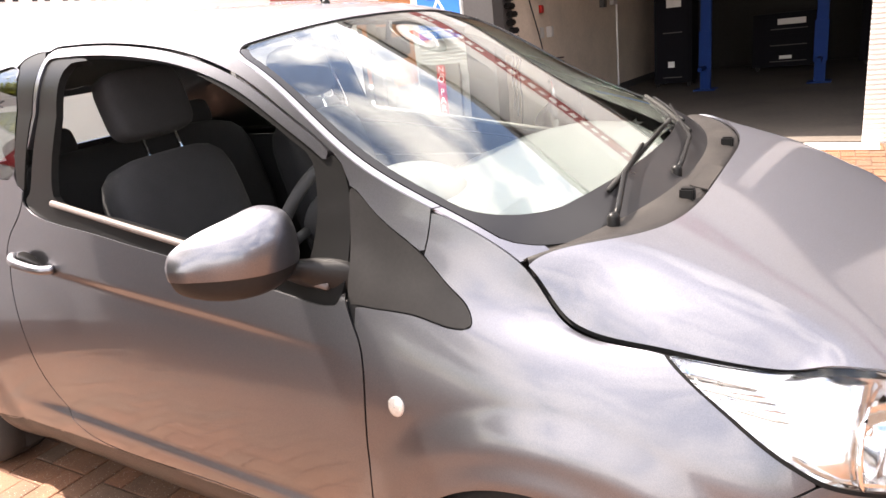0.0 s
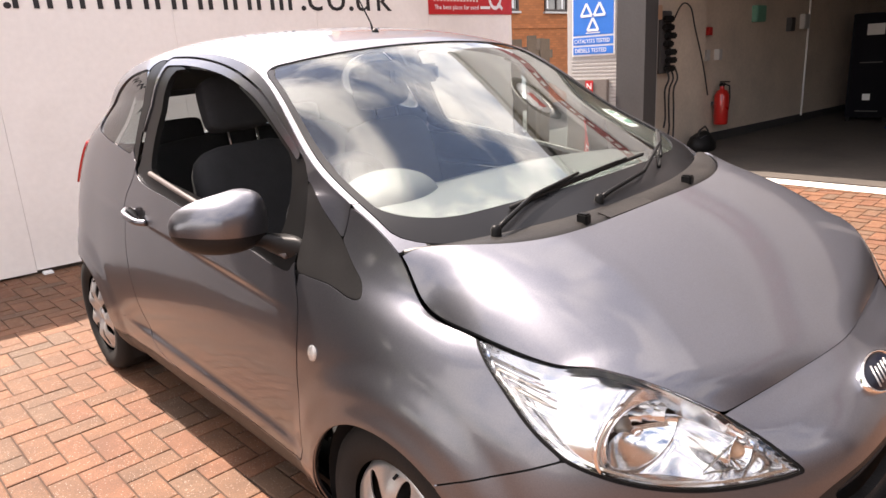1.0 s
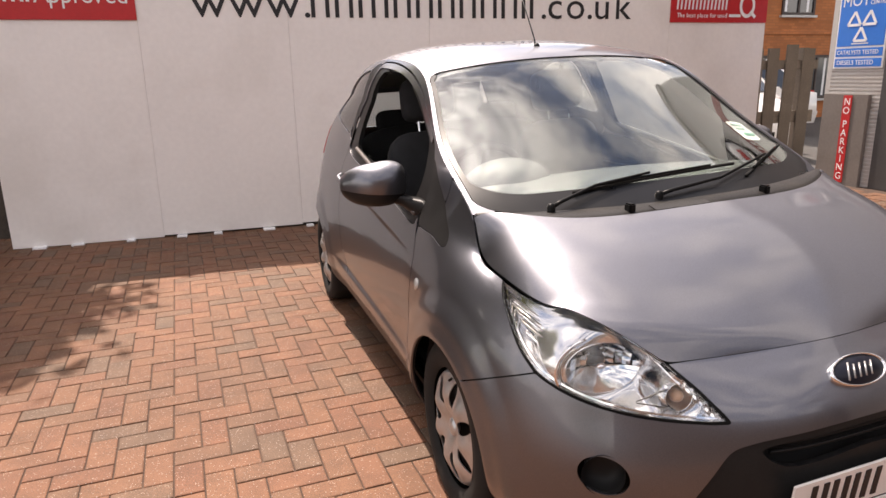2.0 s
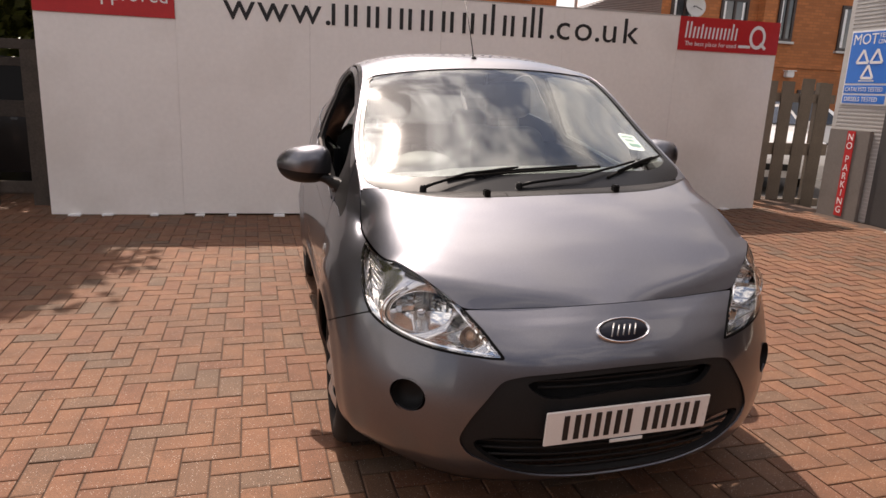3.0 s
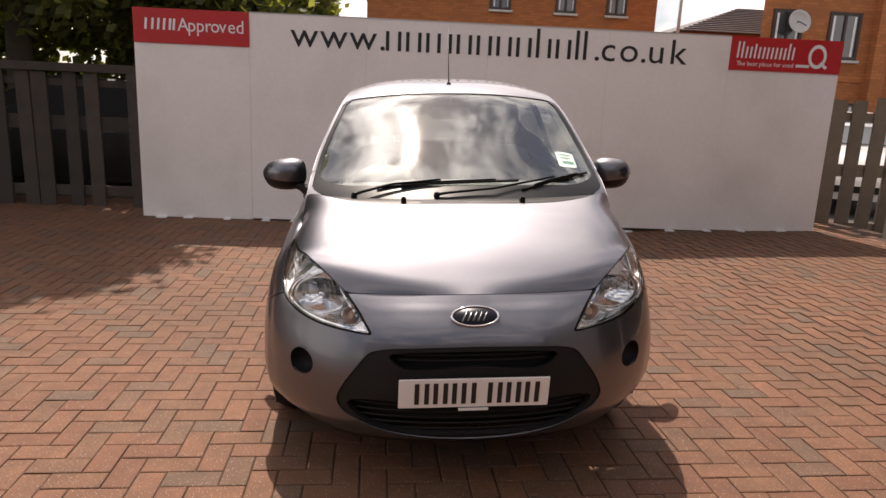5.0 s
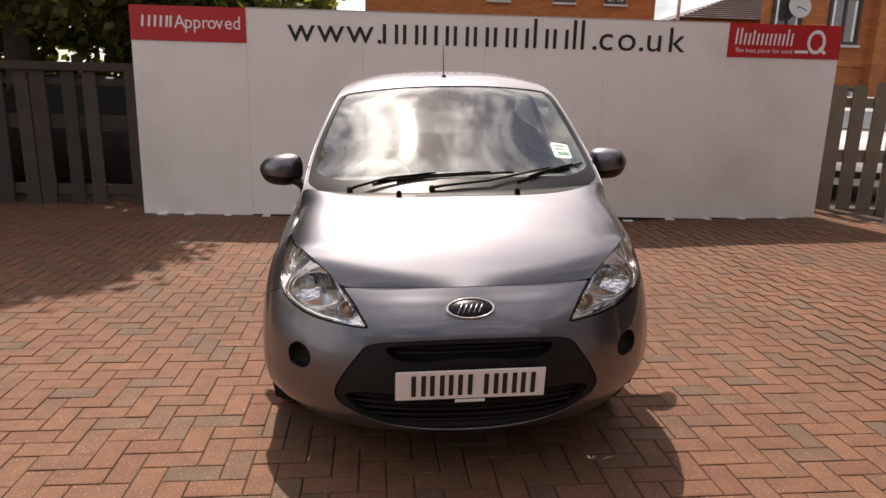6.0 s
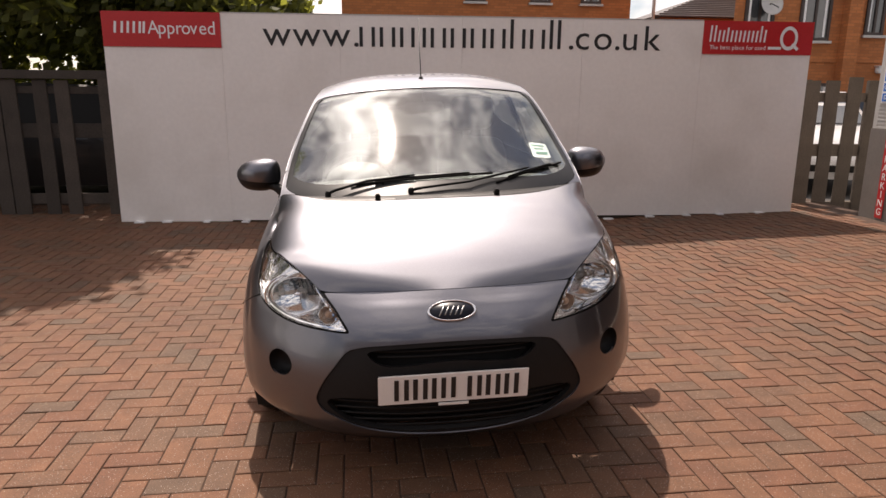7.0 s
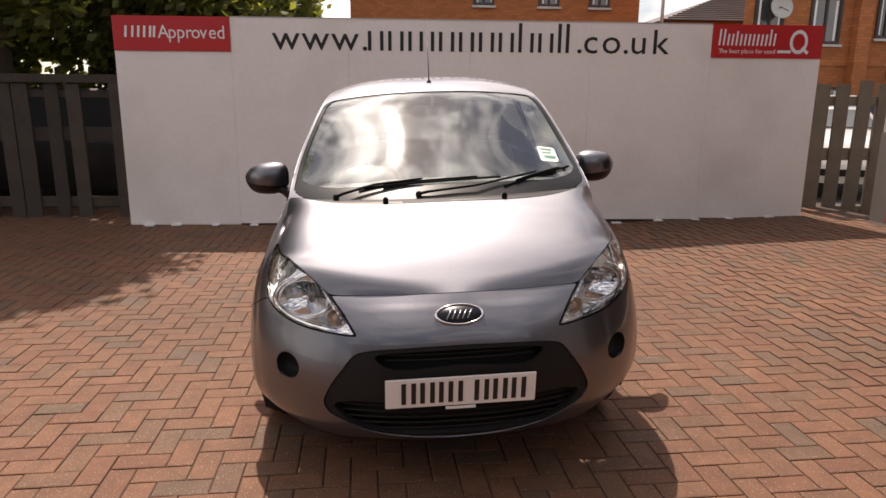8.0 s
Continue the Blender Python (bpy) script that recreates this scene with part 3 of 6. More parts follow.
def words(text, size, x, z, wide, end):
    """Single letters along the board from x, spread to end there."""
    up = Matrix.Rotation(radians(90), 4, "X")
    steps = [{"A": .66, "T": .55, "d": .58, "l": .24, "f": .34, "r": .38, "t": .36, "e": .54, "c": .46, " ": .3, "s": .44}.get(ch, .56) for ch in text]
    k = (end - x) / (sum(steps) * size)
    for ch, w in zip(text, steps):
        if ch != " ":
            lettering("letter", ch, size, WHITE_INK, Matrix.Translation((x, -0.014, z)) @ up, BOARD_T, 0.003, width=wide)
        x += w * size * k


def board_words():
    up = Matrix.Rotation(radians(90), 4, "X")
    for x, ch in ((-1.43, "w"), (-1.12, "w"), (-0.81, "w"), (-0.5, "."), (1.81, "."), (1.885, "c"), (2.09, "o"), (2.32, "."), (2.4, "u"), (2.64, "k")):
        lettering("letter", ch, 0.37, INK, Matrix.Translation((x, -0.002, 1.885)) @ up, BOARD_T, 0.003, width=1.1)
    # the dealer's name as plain bars, two to a letter and one to each tall thin one
    x = -0.405
    for kind in "nnwvnnxhnll":
        w = {"l": 0.0, "w": 0.24}.get(kind, 0.128)
        bars = bmesh.new()
        stroke(bars, (x, 1.885), (x, 1.885 + (0.3 if kind in "hl" else 0.2)), 0.036)
        if w:
            stroke(bars, (x + w, 1.885), (x + w, 2.085), 0.036)
        if kind == "w":
            stroke(bars, (x + w / 2, 1.885), (x + w / 2, 2.085), 0.036)
        part("name_bar", bars, INK, BOARD_T, "black plain bars in place of a letter").location = (0, -0.002, 0)
        x += w + 0.086
    words("Approved", 0.19, -2.6, 1.985, 0.93, -1.905)
    for x in (-2.93, -2.86, -2.8, -2.74, -2.68, -2.64):
        b = bmesh.new()
        stroke(b, (x, 1.99), (x + 0.012, 2.105), 0.024)
        part("name_bar", b, WHITE_INK, BOARD_T, "white plain bar").location = (0, -0.014, 0)
    x = 3.39
    for h in (0.17, 0.17, 0.12, 0.12, 0.15, 0.12, 0.12, 0.12, 0.12, 0.12, 0.12, 0.12, 0.17, 0.13):
        b = bmesh.new()
        stroke(b, (x, 1.985), (x + 0.01, 1.985 + h), 0.019)
        part("name_bar", b, WHITE_INK, BOARD_T, "white plain bar").location = (0, -0.014, 0)
        x += 0.047
    ring = lathe(bmesh.new(), [(0.08, 0.0), (0.08, 0.003), (0.115, 0.003), (0.115, 0.0), (0.08, 0.0)], Matrix.Translation((4.28, -0.014, 2.03)) @ Matrix.Rotation(radians(90), 4, "X") @ Matrix.Diagonal((0.88, 1.1, 1, 1)), 32)
    stroke_tail = bmesh.new()
    stroke(stroke_tail, (4.32, 1.97), (4.39, 1.91), 0.034)
    part("logo_ring", ring, WHITE_INK, BOARD_T, "white ring shape")
    part("logo_tail", stroke_tail, WHITE_INK, BOARD_T, "white bar on the ring").location = (0, -0.0175, 0)
    words("The best place for used", 0.066, 3.39, 1.905, 0.93, 4.03)
    b = bmesh.new()
    stroke(b, (4.05, 1.925), (4.2, 1.925), 0.03)
    part("name_bars", b, WHITE_INK, BOARD_T, "small word drawn as a plain bar").location = (0, -0.014, 0)


board_words()


def picket_fence(x0, x1, y, top, step, rails, seed, wide=(0.178, 0.194), mat=FENCE):
    rnd = random.Random(seed)
    t = thing("picket_fence", "tall weathered grey timber fence with uneven upright boards", "fence", at=(0, y, 0))
    x = x0
    while x < x1 - 0.05:
        w = rnd.uniform(*wide)
        h = top + rnd.uniform(-0.05, 0.03)
        bm = bmesh.new()
        lean = rnd.uniform(-0.018, 0.018)
        box(bm, (-w / 2, 0, -0.02), (w / 2, 0.022, h), 0.004)
        for v in bm.verts:
            if v.co.z > h - 0.05 and abs(v.co.x) > w / 2 - 0.03:
                v.co.z -= 0.035
            v.co.x += v.co.z * lean
        ob = part("slat", bm, mat, t)
        ob.location = (x + w / 2, rnd.uniform(-0.006, 0.006), 0.02)
        x += w + step * rnd.uniform(0.93, 1.06)
    for z, z1 in rails:
        part("rail", boxed((x0, 0.028, z), (x1, 0.075, z1), 0.004), mat, t, "timber fence rail")
    for xx in (x0 + 0.3, x1 - 0.2):
        part("post", boxed((xx, 0.08, -0.02), (xx + 0.1, 0.18, top - 0.05), 0.006), mat, t, "square timber post")
    return t


def board_fence(x0, x1, y, seed):
    """A rougher fence: capped, with three broad rails, uneven boards and a wide end post."""
    rnd = random.Random(seed)
    t = thing("board_fence", "dark weathered timber fence with broad rails and uneven gaps", "fence", at=(0, y, 0))
    part("post", boxed((x1 - .19, -.03, -.03), (x1, .07, 1.6), .006), FENCE_DARK, t, "wide timber end post")
    part("cap_rail", boxed((x0, -.035, 1.53), (x1, .06, 1.625), .006), FENCE_DARK, t, "timber rail along the top")
    for z, h in ((.88, .16), (.12, .12), (1.37, .08)):
        part("rail", boxed((x0, .026, z), (x1 - .19, .07, z + h), .005), FENCE_DARK, t, "broad timber fence rail")
    x = x1 - .51
    gaps = (.085, .17, .015, .13, .05, .16, .03)
    k = 0
    while x - .2 > x0:
        w = rnd.uniform(.15, .18)
        lean = rnd.uniform(-.012, .012)
        bm = bmesh.new()
        box(bm, (-w / 2, 0, -.03), (w / 2, .022, 1.525 + rnd.uniform(-.01, .0)), .004)
        for v in bm.verts:
            v.co.x += (v.co.z - .8) * lean
        part("slat", bm, FENCE_DARK, t).location = (x - w / 2, rnd.uniform(-.004, .003), 0)
        x -= w + gaps[k % len(gaps)]
        k += 1
    while x > x0:
        part("post", boxed((x, .072, -.03), (x + .1, .16, 1.5), .006), FENCE_DARK, t, "square timber post")
        x -= 1.8
    return t


board_fence(-7.6, -3.17, 5.95, 4)
picket_fence(4.63, 6.0, 5.7, 1.66, 0.085, ((0.02, 0.12), (0.69, 0.84), (1.35, 1.46)), 7)

# ---- the small grey car; its nose points to -y, wheels stand on z = 0 ----
CAR_X, LEAN = 0.002, 0.038
def leaned(V):
    """The car's body stands a little down on its driver's side."""
    V = np.array(V, float)
    V[:, 2] += LEAN * V[:, 0]
    V[:, 0] += CAR_X
    return V


def lean_part(ob):
    """The same lean for a part built from other shapes."""
    co = np.empty(len(ob.data.vertices) * 3)
    ob.data.vertices.foreach_get("co", co)
    ob.data.vertices.foreach_set("co", leaned(co.reshape(-1, 3)).ravel())
    ob.data.update()
    return ob


car = thing("car", "small grey metallic three-door hatchback with its driver's window open", "car")

# feature lines of one side, from the nose's middle round the flank to the tail's middle: x, y, z
LINES = (
    ((0, .11, .175), (.25, .125, .175), (.45, .18, .185), (.58, .28, .2), (.66, .40, .21), (.71, .52, .22), (.73, .8, .22), (.72, 1.1, .2), (.72, 1.4, .2), (.72, 1.8, .2), (.72, 2.3, .2), (.73, 2.8, .22), (.71, 3.2, .25), (.55, 3.48, .28), (0, 3.58, .28)),
    ((0, .02, .25), (.25, .04, .25), (.46, .105, .26), (.615, .225, .27), (.728, .36, .28), (.768, .50, .29), (.79, .8, .30), (.785, 1.1, .30), (.775, 1.4, .30), (.775, 1.8, .30), (.78, 2.3, .30), (.79, 2.8, .32), (.765, 3.2, .36), (.60, 3.53, .40), (0, 3.63, .40)),
    ((0, 0, .42), (.25, .018, .42), (.46, .09, .43), (.628, .212, .45), (.75, .37, .46), (.784, .50, .47), (.813, .8, .48), (.805, 1.1, .48), (.80, 1.4, .48), (.80, 1.8, .48), (.805, 2.3, .5), (.81, 2.8, .52), (.785, 3.2, .55), (.62, 3.53, .58), (0, 3.62, .58)),
    ((0, .038, .60), (.24, .056, .60), (.44, .124, .598), (.60, .235, .602), (.722, .385, .63), (.766, .53, .67), (.795, .8, .71), (.795, 1.1, .71), (.793, 1.4, .71), (.793, 1.8, .72), (.797, 2.3, .74), (.80, 2.8, .77), (.77, 3.2, .80), (.61, 3.5, .82), (0, 3.58, .82)),
    ((0, .093, .672), (.23, .115, .67), (.435, .158, .663), (.585, .267, .716), (.690, .402, .733), (.727, .555, .775), (.747, .80, .83), (.752, 1.08, .87), (.75, 1.35, .90), (.75, 1.75, .97), (.745, 2.25, 1.05), (.71, 2.8, 1.15), (.68, 3.15, 1.12), (.58, 3.42, 1.05), (0, 3.5, 1.0)),
    ((0, .125, .702), (.225, .15, .697), (.447, .187, .696), (.592, .300, .775), (.681, .430, .787), (.711, .592, .818), (.708, .785, .868), (.712, 1.0, .942), (.695, 1.3, 1.03), (.675, 1.72, 1.18), (.655, 2.25, 1.28), (.62, 2.75, 1.31), (.58, 3.1, 1.26), (.5, 3.32, 1.2), (0, 3.42, 1.15)),
    ((0, .149, .723), (.22, .176, .717), (.453, .21, .717), (.588, .326, .812), (.659, .452, .824), (.690, .615, .846), (.690, .772, .868), (.682, .868, .98), (.668, 1.2, 1.143), (.585, 1.615, 1.388), (.54, 2.25, 1.465), (.53, 2.75, 1.445), (.49, 3.15, 1.38), (.43, 3.3, 1.33), (0, 3.38, 1.30)),
)
# the middle line over the top, for the same stations from the bonnet's front corner on
BONNET_MID = ((0, .149, .723), (0, .208, .764), (0, .288, .816), (0, .383, .869), (0, .51, .927), (0, .645, .974))
# the middle line of windscreen and roof: y, z
ROOF_LINE = ((.70, .98), (.90, 1.09), (1.10, 1.196), (1.30, 1.30), (1.46, 1.381), (1.54, 1.42), (1.60, 1.445), (1.72, 1.473), (1.9, 1.498), (2.25, 1.525), (2.8, 1.51), (3.2, 1.44), (3.4, 1.33), (3.42, 1.31))


def front_line(row, t):
    """A feature line, level across the middle at nose and tail."""
    P = np.asarray(row, float)
    ghost = lambda p: p * (-1, 1, 1)
    Q = np.vstack([ghost(P[1])[None], P, ghost(P[-2])[None]])
    t = np.asarray(t, float)
    out = spline(Q, t + 1)
    if row is LINES[6] or row is LINES[5]:
        # the bonnet's front edge meets the lamp at a corner
        out = np.where((t < 2)[:, None], spline(Q[:4], np.minimum(t, 2) + 1), spline(Q[3:], np.maximum(t, 2) - 2))
    if row is LINES[6]:
        # the lamp's upper edge swells up before its notch
        out[:, 2] += .006 * np.exp(-((np.asarray(t, float) - 3.5) / .27) ** 2)
    return out


def flank(us, vs):
    rows = np.stack([front_line(r, us) for r in LINES], 1)
    V = np.stack([spline(rows[i], vs) for i in range(len(us))])
    # wheel arch lips stand out a little
    for cy in (0.81, 3.11):
        d = np.hypot(V[..., 1] - cy, V[..., 2] - 0.29)
        k = np.clip((d - .385) / .085, 0, 1)
        flare = .013 * (1 - k * k * (3 - 2 * k)) + .007 * np.exp(-((d - .33) / .03) ** 2)
        V[..., 0] += np.where(V[..., 0] > .5, flare, 0) * np.clip((V[..., 0] - .5) / .2, 0, 1)
    # the upper side rounds over towards the roof
    round_ = .012 * np.sin(np.pi * np.clip(np.asarray(vs) - 5, 0, 1))[None] * np.clip((np.asarray(us)[:, None] - 8.2) / .8, 0, 1) * np.clip((12.5 - np.asarray(us)[:, None]) / .8, 0, 1)
    V[..., 0] += .9 * round_
    V[..., 2] += .4 * round_
    # a pressed line along the door, hollow below it
    d = V[..., 2] - DOOR_LINE(V[..., 1])
    ends = np.clip((V[..., 1] - 1.2) / .35, 0, 1) * np.clip((3.0 - V[..., 1]) / .5, 0, 1)
    hollow = np.where(d < 0, (1 - np.exp(d / .012)) * np.exp(d / .1), 0) * .01 * ends
    V[..., 0] -= np.where(V[..., 0] > .6, hollow, 0)
    # a shoulder low on the door catches the sky
    d = V[..., 2] - (.402 + .033 * (V[..., 1] - 1.28))
    k = np.clip(d / .034 + 1, 0, 1)
    ends = np.clip((V[..., 1] - 1.12) / .2, 0, 1) * np.clip((2.62 - V[..., 1]) / .25, 0, 1)
    V[..., 0] -= np.where(V[..., 0] > .6, .013 * k * k * (3 - 2 * k) * np.exp(-np.maximum(d, 0) / .13) * ends, 0)
    U = np.stack(np.meshgrid(us, vs, indexing="ij"), -1)
    return Sheet.grid(V, U)


DOOR_LINE = lambda y: .84 + .088 * (y - 1.78)
US = np.unique(np.concatenate([np.linspace(0, 6, 121), np.linspace(6, 12, 121), np.linspace(12, 14, 25)]))
FLANK = flank(US, np.unique(np.round(np.concatenate([np.linspace(0, 2.8, 71), np.linspace(2.8, 4.0, 37), np.linspace(4.0, 6, 31)]), 6)))
EDGE = lambda t: front_line(LINES[6], t)


def roof_mid(ts):
    """The middle of windscreen and roof for given stations."""
    ts = np.atleast_1d(np.asarray(ts, float))
    y = np.interp(ts, [0, 2, 3, 4, 5, 6, 7], [.70, 1.56, 2.25, 2.8, 3.2, 3.4, 3.42])
    P = np.array(ROOF_LINE)
    fine = spline(np.stack([P[:, 0] * 0, P[:, 0], P[:, 1]], 1), np.linspace(0, len(P) - 1, 8000))
    return np.stack([y * 0, y, np.interp(y, fine[:, 1], fine[:, 2])], 1)


def top_surface(ts, ss):
    """Windscreen and roof between both edges; the roof is the flatter across."""
    p = (2.2 + 1.0 * np.clip((np.asarray(ts, float) - 2.0) / .7, 0, 1))[:, None]
    e, c, s = EDGE(np.asarray(ts) + 7), roof_mid(ts), np.abs(ss)
    x = e[:, None, 0] * ss[None]
    yz = c[:, None, 1:] + (e - c)[:, None, 1:] * (s[None] ** p)[..., None]
    U = np.stack(np.meshgrid(ts, ss, indexing="ij"), -1)
    return Sheet.grid(np.concatenate([x[..., None], yz], -1), U)


def bonnet_surface(ts, ss):
    """A gently crowned top that rolls over towards the shut line."""
    ts, ss = np.asarray(ts, float), np.asarray(ss, float)
    e, c, s = EDGE(ts + 2), spline(BONNET_MID, ts), np.abs(ss)[None]
    prof = np.vstack([spline(BONNET_MID, np.linspace(0, 5, 120)), [(0, .95, .974 + .29 * .305)]])
    height = lambda y: np.interp(y, prof[:, 1], prof[:, 2])
    rear = np.clip((ts - 1.0) / 3.0, 0, 1)[:, None]
    sweep = 2.1 + 2.2 * np.clip((ts - 2.0) / 3.0, 0, 1)[:, None] ** 2
    crown = .016
    def row(e, c, rear, sweep):
        x, y = e[:, :1] * s, c[:, 1:2] + (e - c)[:, 1:2] * s ** sweep
        drop = (height(e[:, 1]) - e[:, 2])[:, None]
        return np.stack([x, y, height(y) - crown * s ** 2.2 - (drop - crown) * s ** (9.5 + 6 * rear)], -1)
    V = row(e, c, rear, sweep)
    # the front edge follows the nose
    first = EDGE(2 * s[0])
    base = row(EDGE([2.0]), spline(BONNET_MID, [0.0]), np.zeros((1, 1)), np.full((1, 1), 2.1))[0]
    V = V + (first - base)[None] * (np.clip(1 - ts, 0, 1)[:, None, None] ** 2)
    V = V * np.stack([np.where(ss < 0, -1.0, 1.0), np.ones(len(ss)), np.ones(len(ss))], -1)[None]
    return Sheet.grid(V, np.stack(np.meshgrid(ts, ss, indexing="ij"), -1))


SS = np.sin(np.linspace(-1, 1, 121) * math.pi / 2)
BONNET = bonnet_surface(np.linspace(0, 5, 61), np.sign(np.linspace(-1, 1, 181)) * np.abs(np.linspace(-1, 1, 181)) ** .8)
TOP = top_surface(np.linspace(0, 6.9, 100), SS)

# outlines: (y, z) from the side, (u, z) round the nose
y_, z_ = FLANK.V[:, 1], FLANK.V[:, 2]
NOSE = np.array([.13, 1.0])
side, nose = FLANK.V[:, 1:], np.stack([FLANK.U[:, 0], FLANK.V[:, 2]], 1) * NOSE
LAMP = outline([(1.57, .602), (1.74, .645), (1.84, .671), (1.92, .696), (2.02, .728), (2.4, .80), (3.0, .845), (3.8, .865), (4.6, .866), (5.03, .86), (5.02, .845), (4.91, .811), (4.81, .779), (4.61, .743), (4.37, .712), (4.12, .686), (3.93, .667), (3.69, .65), (3.4, .633), (3.1, .62), (2.7, .609), (2.3, .603), (1.95, .6), (1.7, .598)], 5) * NOSE
GRILLE = outline([(-1.38, .554), (-.8, .567), (0, .572), (.8, .567), (1.38, .554), (1.6, .536), (1.77, .487), (1.98, .418), (2.09, .362), (2.0, .326), (1.73, .296), (1.35, .262), (.8, .236), (0, .217), (-.8, .236), (-1.35, .262)], 5) * NOSE
WINDOW = outline([(1.335, 1.155), (1.40, 1.203), (1.50, 1.261), (1.625, 1.324), (1.79, 1.379), (2.02, 1.411), (2.17, 1.414), (2.226, 1.411), (2.247, 1.39), (2.241, 1.25), (2.224, 1.09), (2.205, 1.066), (1.9, 1.022), (1.6, .974), (1.35, .94), (1.333, .96)], 6)
FRAME = outline([(1.25, 1.142), (1.30, 1.185), (1.40, 1.245), (1.56, 1.333), (1.75, 1.394), (2.0, 1.434), (2.25, 1.45), (2.342, 1.447), (2.36, 1.43), (2.358, 1.3), (2.352, 1.12), (2.35, 1.05), (2.0, .985), (1.6, .93), (1.255, .882), (1.24, .9)], 6)
TRIANGLE = outline([(.945, .872), (.955, .9), (1.005, .94), (1.065, .99), (1.16, 1.05), (1.222, 1.106), (1.236, 1.112), (1.238, 1.09), (1.231, .98), (1.219, .893), (1.19, .887), (1.07, .882), (.98, .866)], 6)
QUARTER = outline([(2.415, 1.128), (2.45, 1.27), (2.485, 1.395), (2.51, 1.418), (2.62, 1.415), (2.78, 1.385), (2.9, 1.315), (2.955, 1.235), (2.93, 1.195), (2.8, 1.165), (2.6, 1.138), (2.45, 1.118)], 6)
PILLAR = outline([(2.368, 1.445), (2.49, 1.43), (2.472, 1.395), (2.437, 1.27), (2.4, 1.12), (2.362, 1.08), (2.366, 1.25), (2.369, 1.4)], 6)
DOOR = outline([(1.246, 1.138), (1.30, 1.188), (1.40, 1.249), (1.56, 1.337), (1.75, 1.398), (2.0, 1.438), (2.25, 1.454), (2.345, 1.451), (2.364, 1.432), (2.361, 1.3), (2.357, 1.09), (2.38, 1.03), (2.44, .965), (2.47, .9), (2.46, .7), (2.40, .5), (2.3, .38), (2.2, .345), (1.7, .345), (1.25, .345), (1.2, .375), (1.18, .6), (1.181, .8), (1.226, .9)], 5)
arch_f, arch_r = np.hypot(y_ - .81, z_ - .29) - .325, np.hypot(y_ - 3.11, z_ - .29) - .325
wheel_cut = np.minimum(np.where(FLANK.U[:, 0] < 3.0, 1, arch_f), np.where(FLANK.V[:, 0] < .4, 1, arch_r))
# the seam between bumper and wing runs from the lamp's lower corner to the wheel arch
seam = z_ - (.672 - .44 * (y_ - .385))
nose_side = np.minimum(np.where(FLANK.U[:, 0] > 6, -1.0, -seam), 6 - FLANK.U[:, 0])
nose_side = np.where(FLANK.U[:, 0] < 3.4, 1.0, nose_side)
in_lamp, in_grille, in_door = inside(nose, LAMP), inside(nose, GRILLE), inside(side, DOOR)
in_window, in_frame, in_tri, in_quarter = inside(side, WINDOW), inside(side, FRAME), inside(side, TRIANGLE), inside(side, QUARTER)
in_tri = np.where(FLANK.U[:, 0] > 5, in_tri, -1)
in_pillar = inside(side, PILLAR)
fog = .046 - np.hypot(FLANK.V[:, 0] - .615, z_ - .465)
fog = np.where(y_ < 1, fog, -1)


def cut(*fs):
    """The flank trimmed by all of the given values."""
    f = np.min(np.stack(fs), 0)
    return FLANK.keep(f)


def both(name, sh, mat, thick=0.004, lift=0.0, label="", parent=car):
    return [shell(name, s, mat, parent, thick, lift, label) for s in (sh, sh.mirrored())]


# the sheets' normals must point outwards
if (FLANK.normals()[np.argmin(abs(FLANK.V[:, 1] - 1.8) + abs(FLANK.V[:, 2] - .6))][0]) < 0:
    FLANK.F = [p[::-1] for p in FLANK.F]
for top in (BONNET, TOP):
    if top.normals()[len(top.V) // 2][2] < 0:
        top.F = [p[::-1] for p in top.F]

G = 0.0022
pil = FLANK.V[:, 1] - (1.057 + .67 * (FLANK.V[:, 0] - .70))
above = (FLANK.U[:, 1] > 4.4) & (FLANK.U[:, 0] > 6)
bumper = cut(nose_side - G, -in_lamp, wheel_cut, -in_grille, -fog, 5.985 - FLANK.U[:, 1])
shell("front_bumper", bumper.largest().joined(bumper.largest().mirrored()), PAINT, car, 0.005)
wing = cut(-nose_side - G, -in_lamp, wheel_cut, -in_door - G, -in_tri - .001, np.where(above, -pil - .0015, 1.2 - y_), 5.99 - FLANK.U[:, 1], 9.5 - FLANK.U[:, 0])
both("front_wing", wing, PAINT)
door = cut(in_door - G, -in_frame, wheel_cut, z_ - .34)
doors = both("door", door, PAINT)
for d, s in zip(doors, (1, -1)):
    band = np.minimum.reduce([.022 - in_frame, z_ - 1.075, y_ - 1.29])
    for name, sh, mat, lift, words in (("window_frame", cut(in_frame - .0005, in_door - G, -in_window, -in_tri, band), PAINT, -.0005, "painted door frame over the window"),
                                       ("window_surround", cut(in_frame - .001, in_door - G, -in_window, -in_tri, -band), GLOSSBLACK, -.006, "black window surround")):
        shell(name, sh if s > 0 else sh.mirrored(), mat, d, 0.02, lift, words)
both("mirror_triangle", cut(in_tri - .002), MATTBLACK, .006, -.003, "matt black triangle ahead of the window")
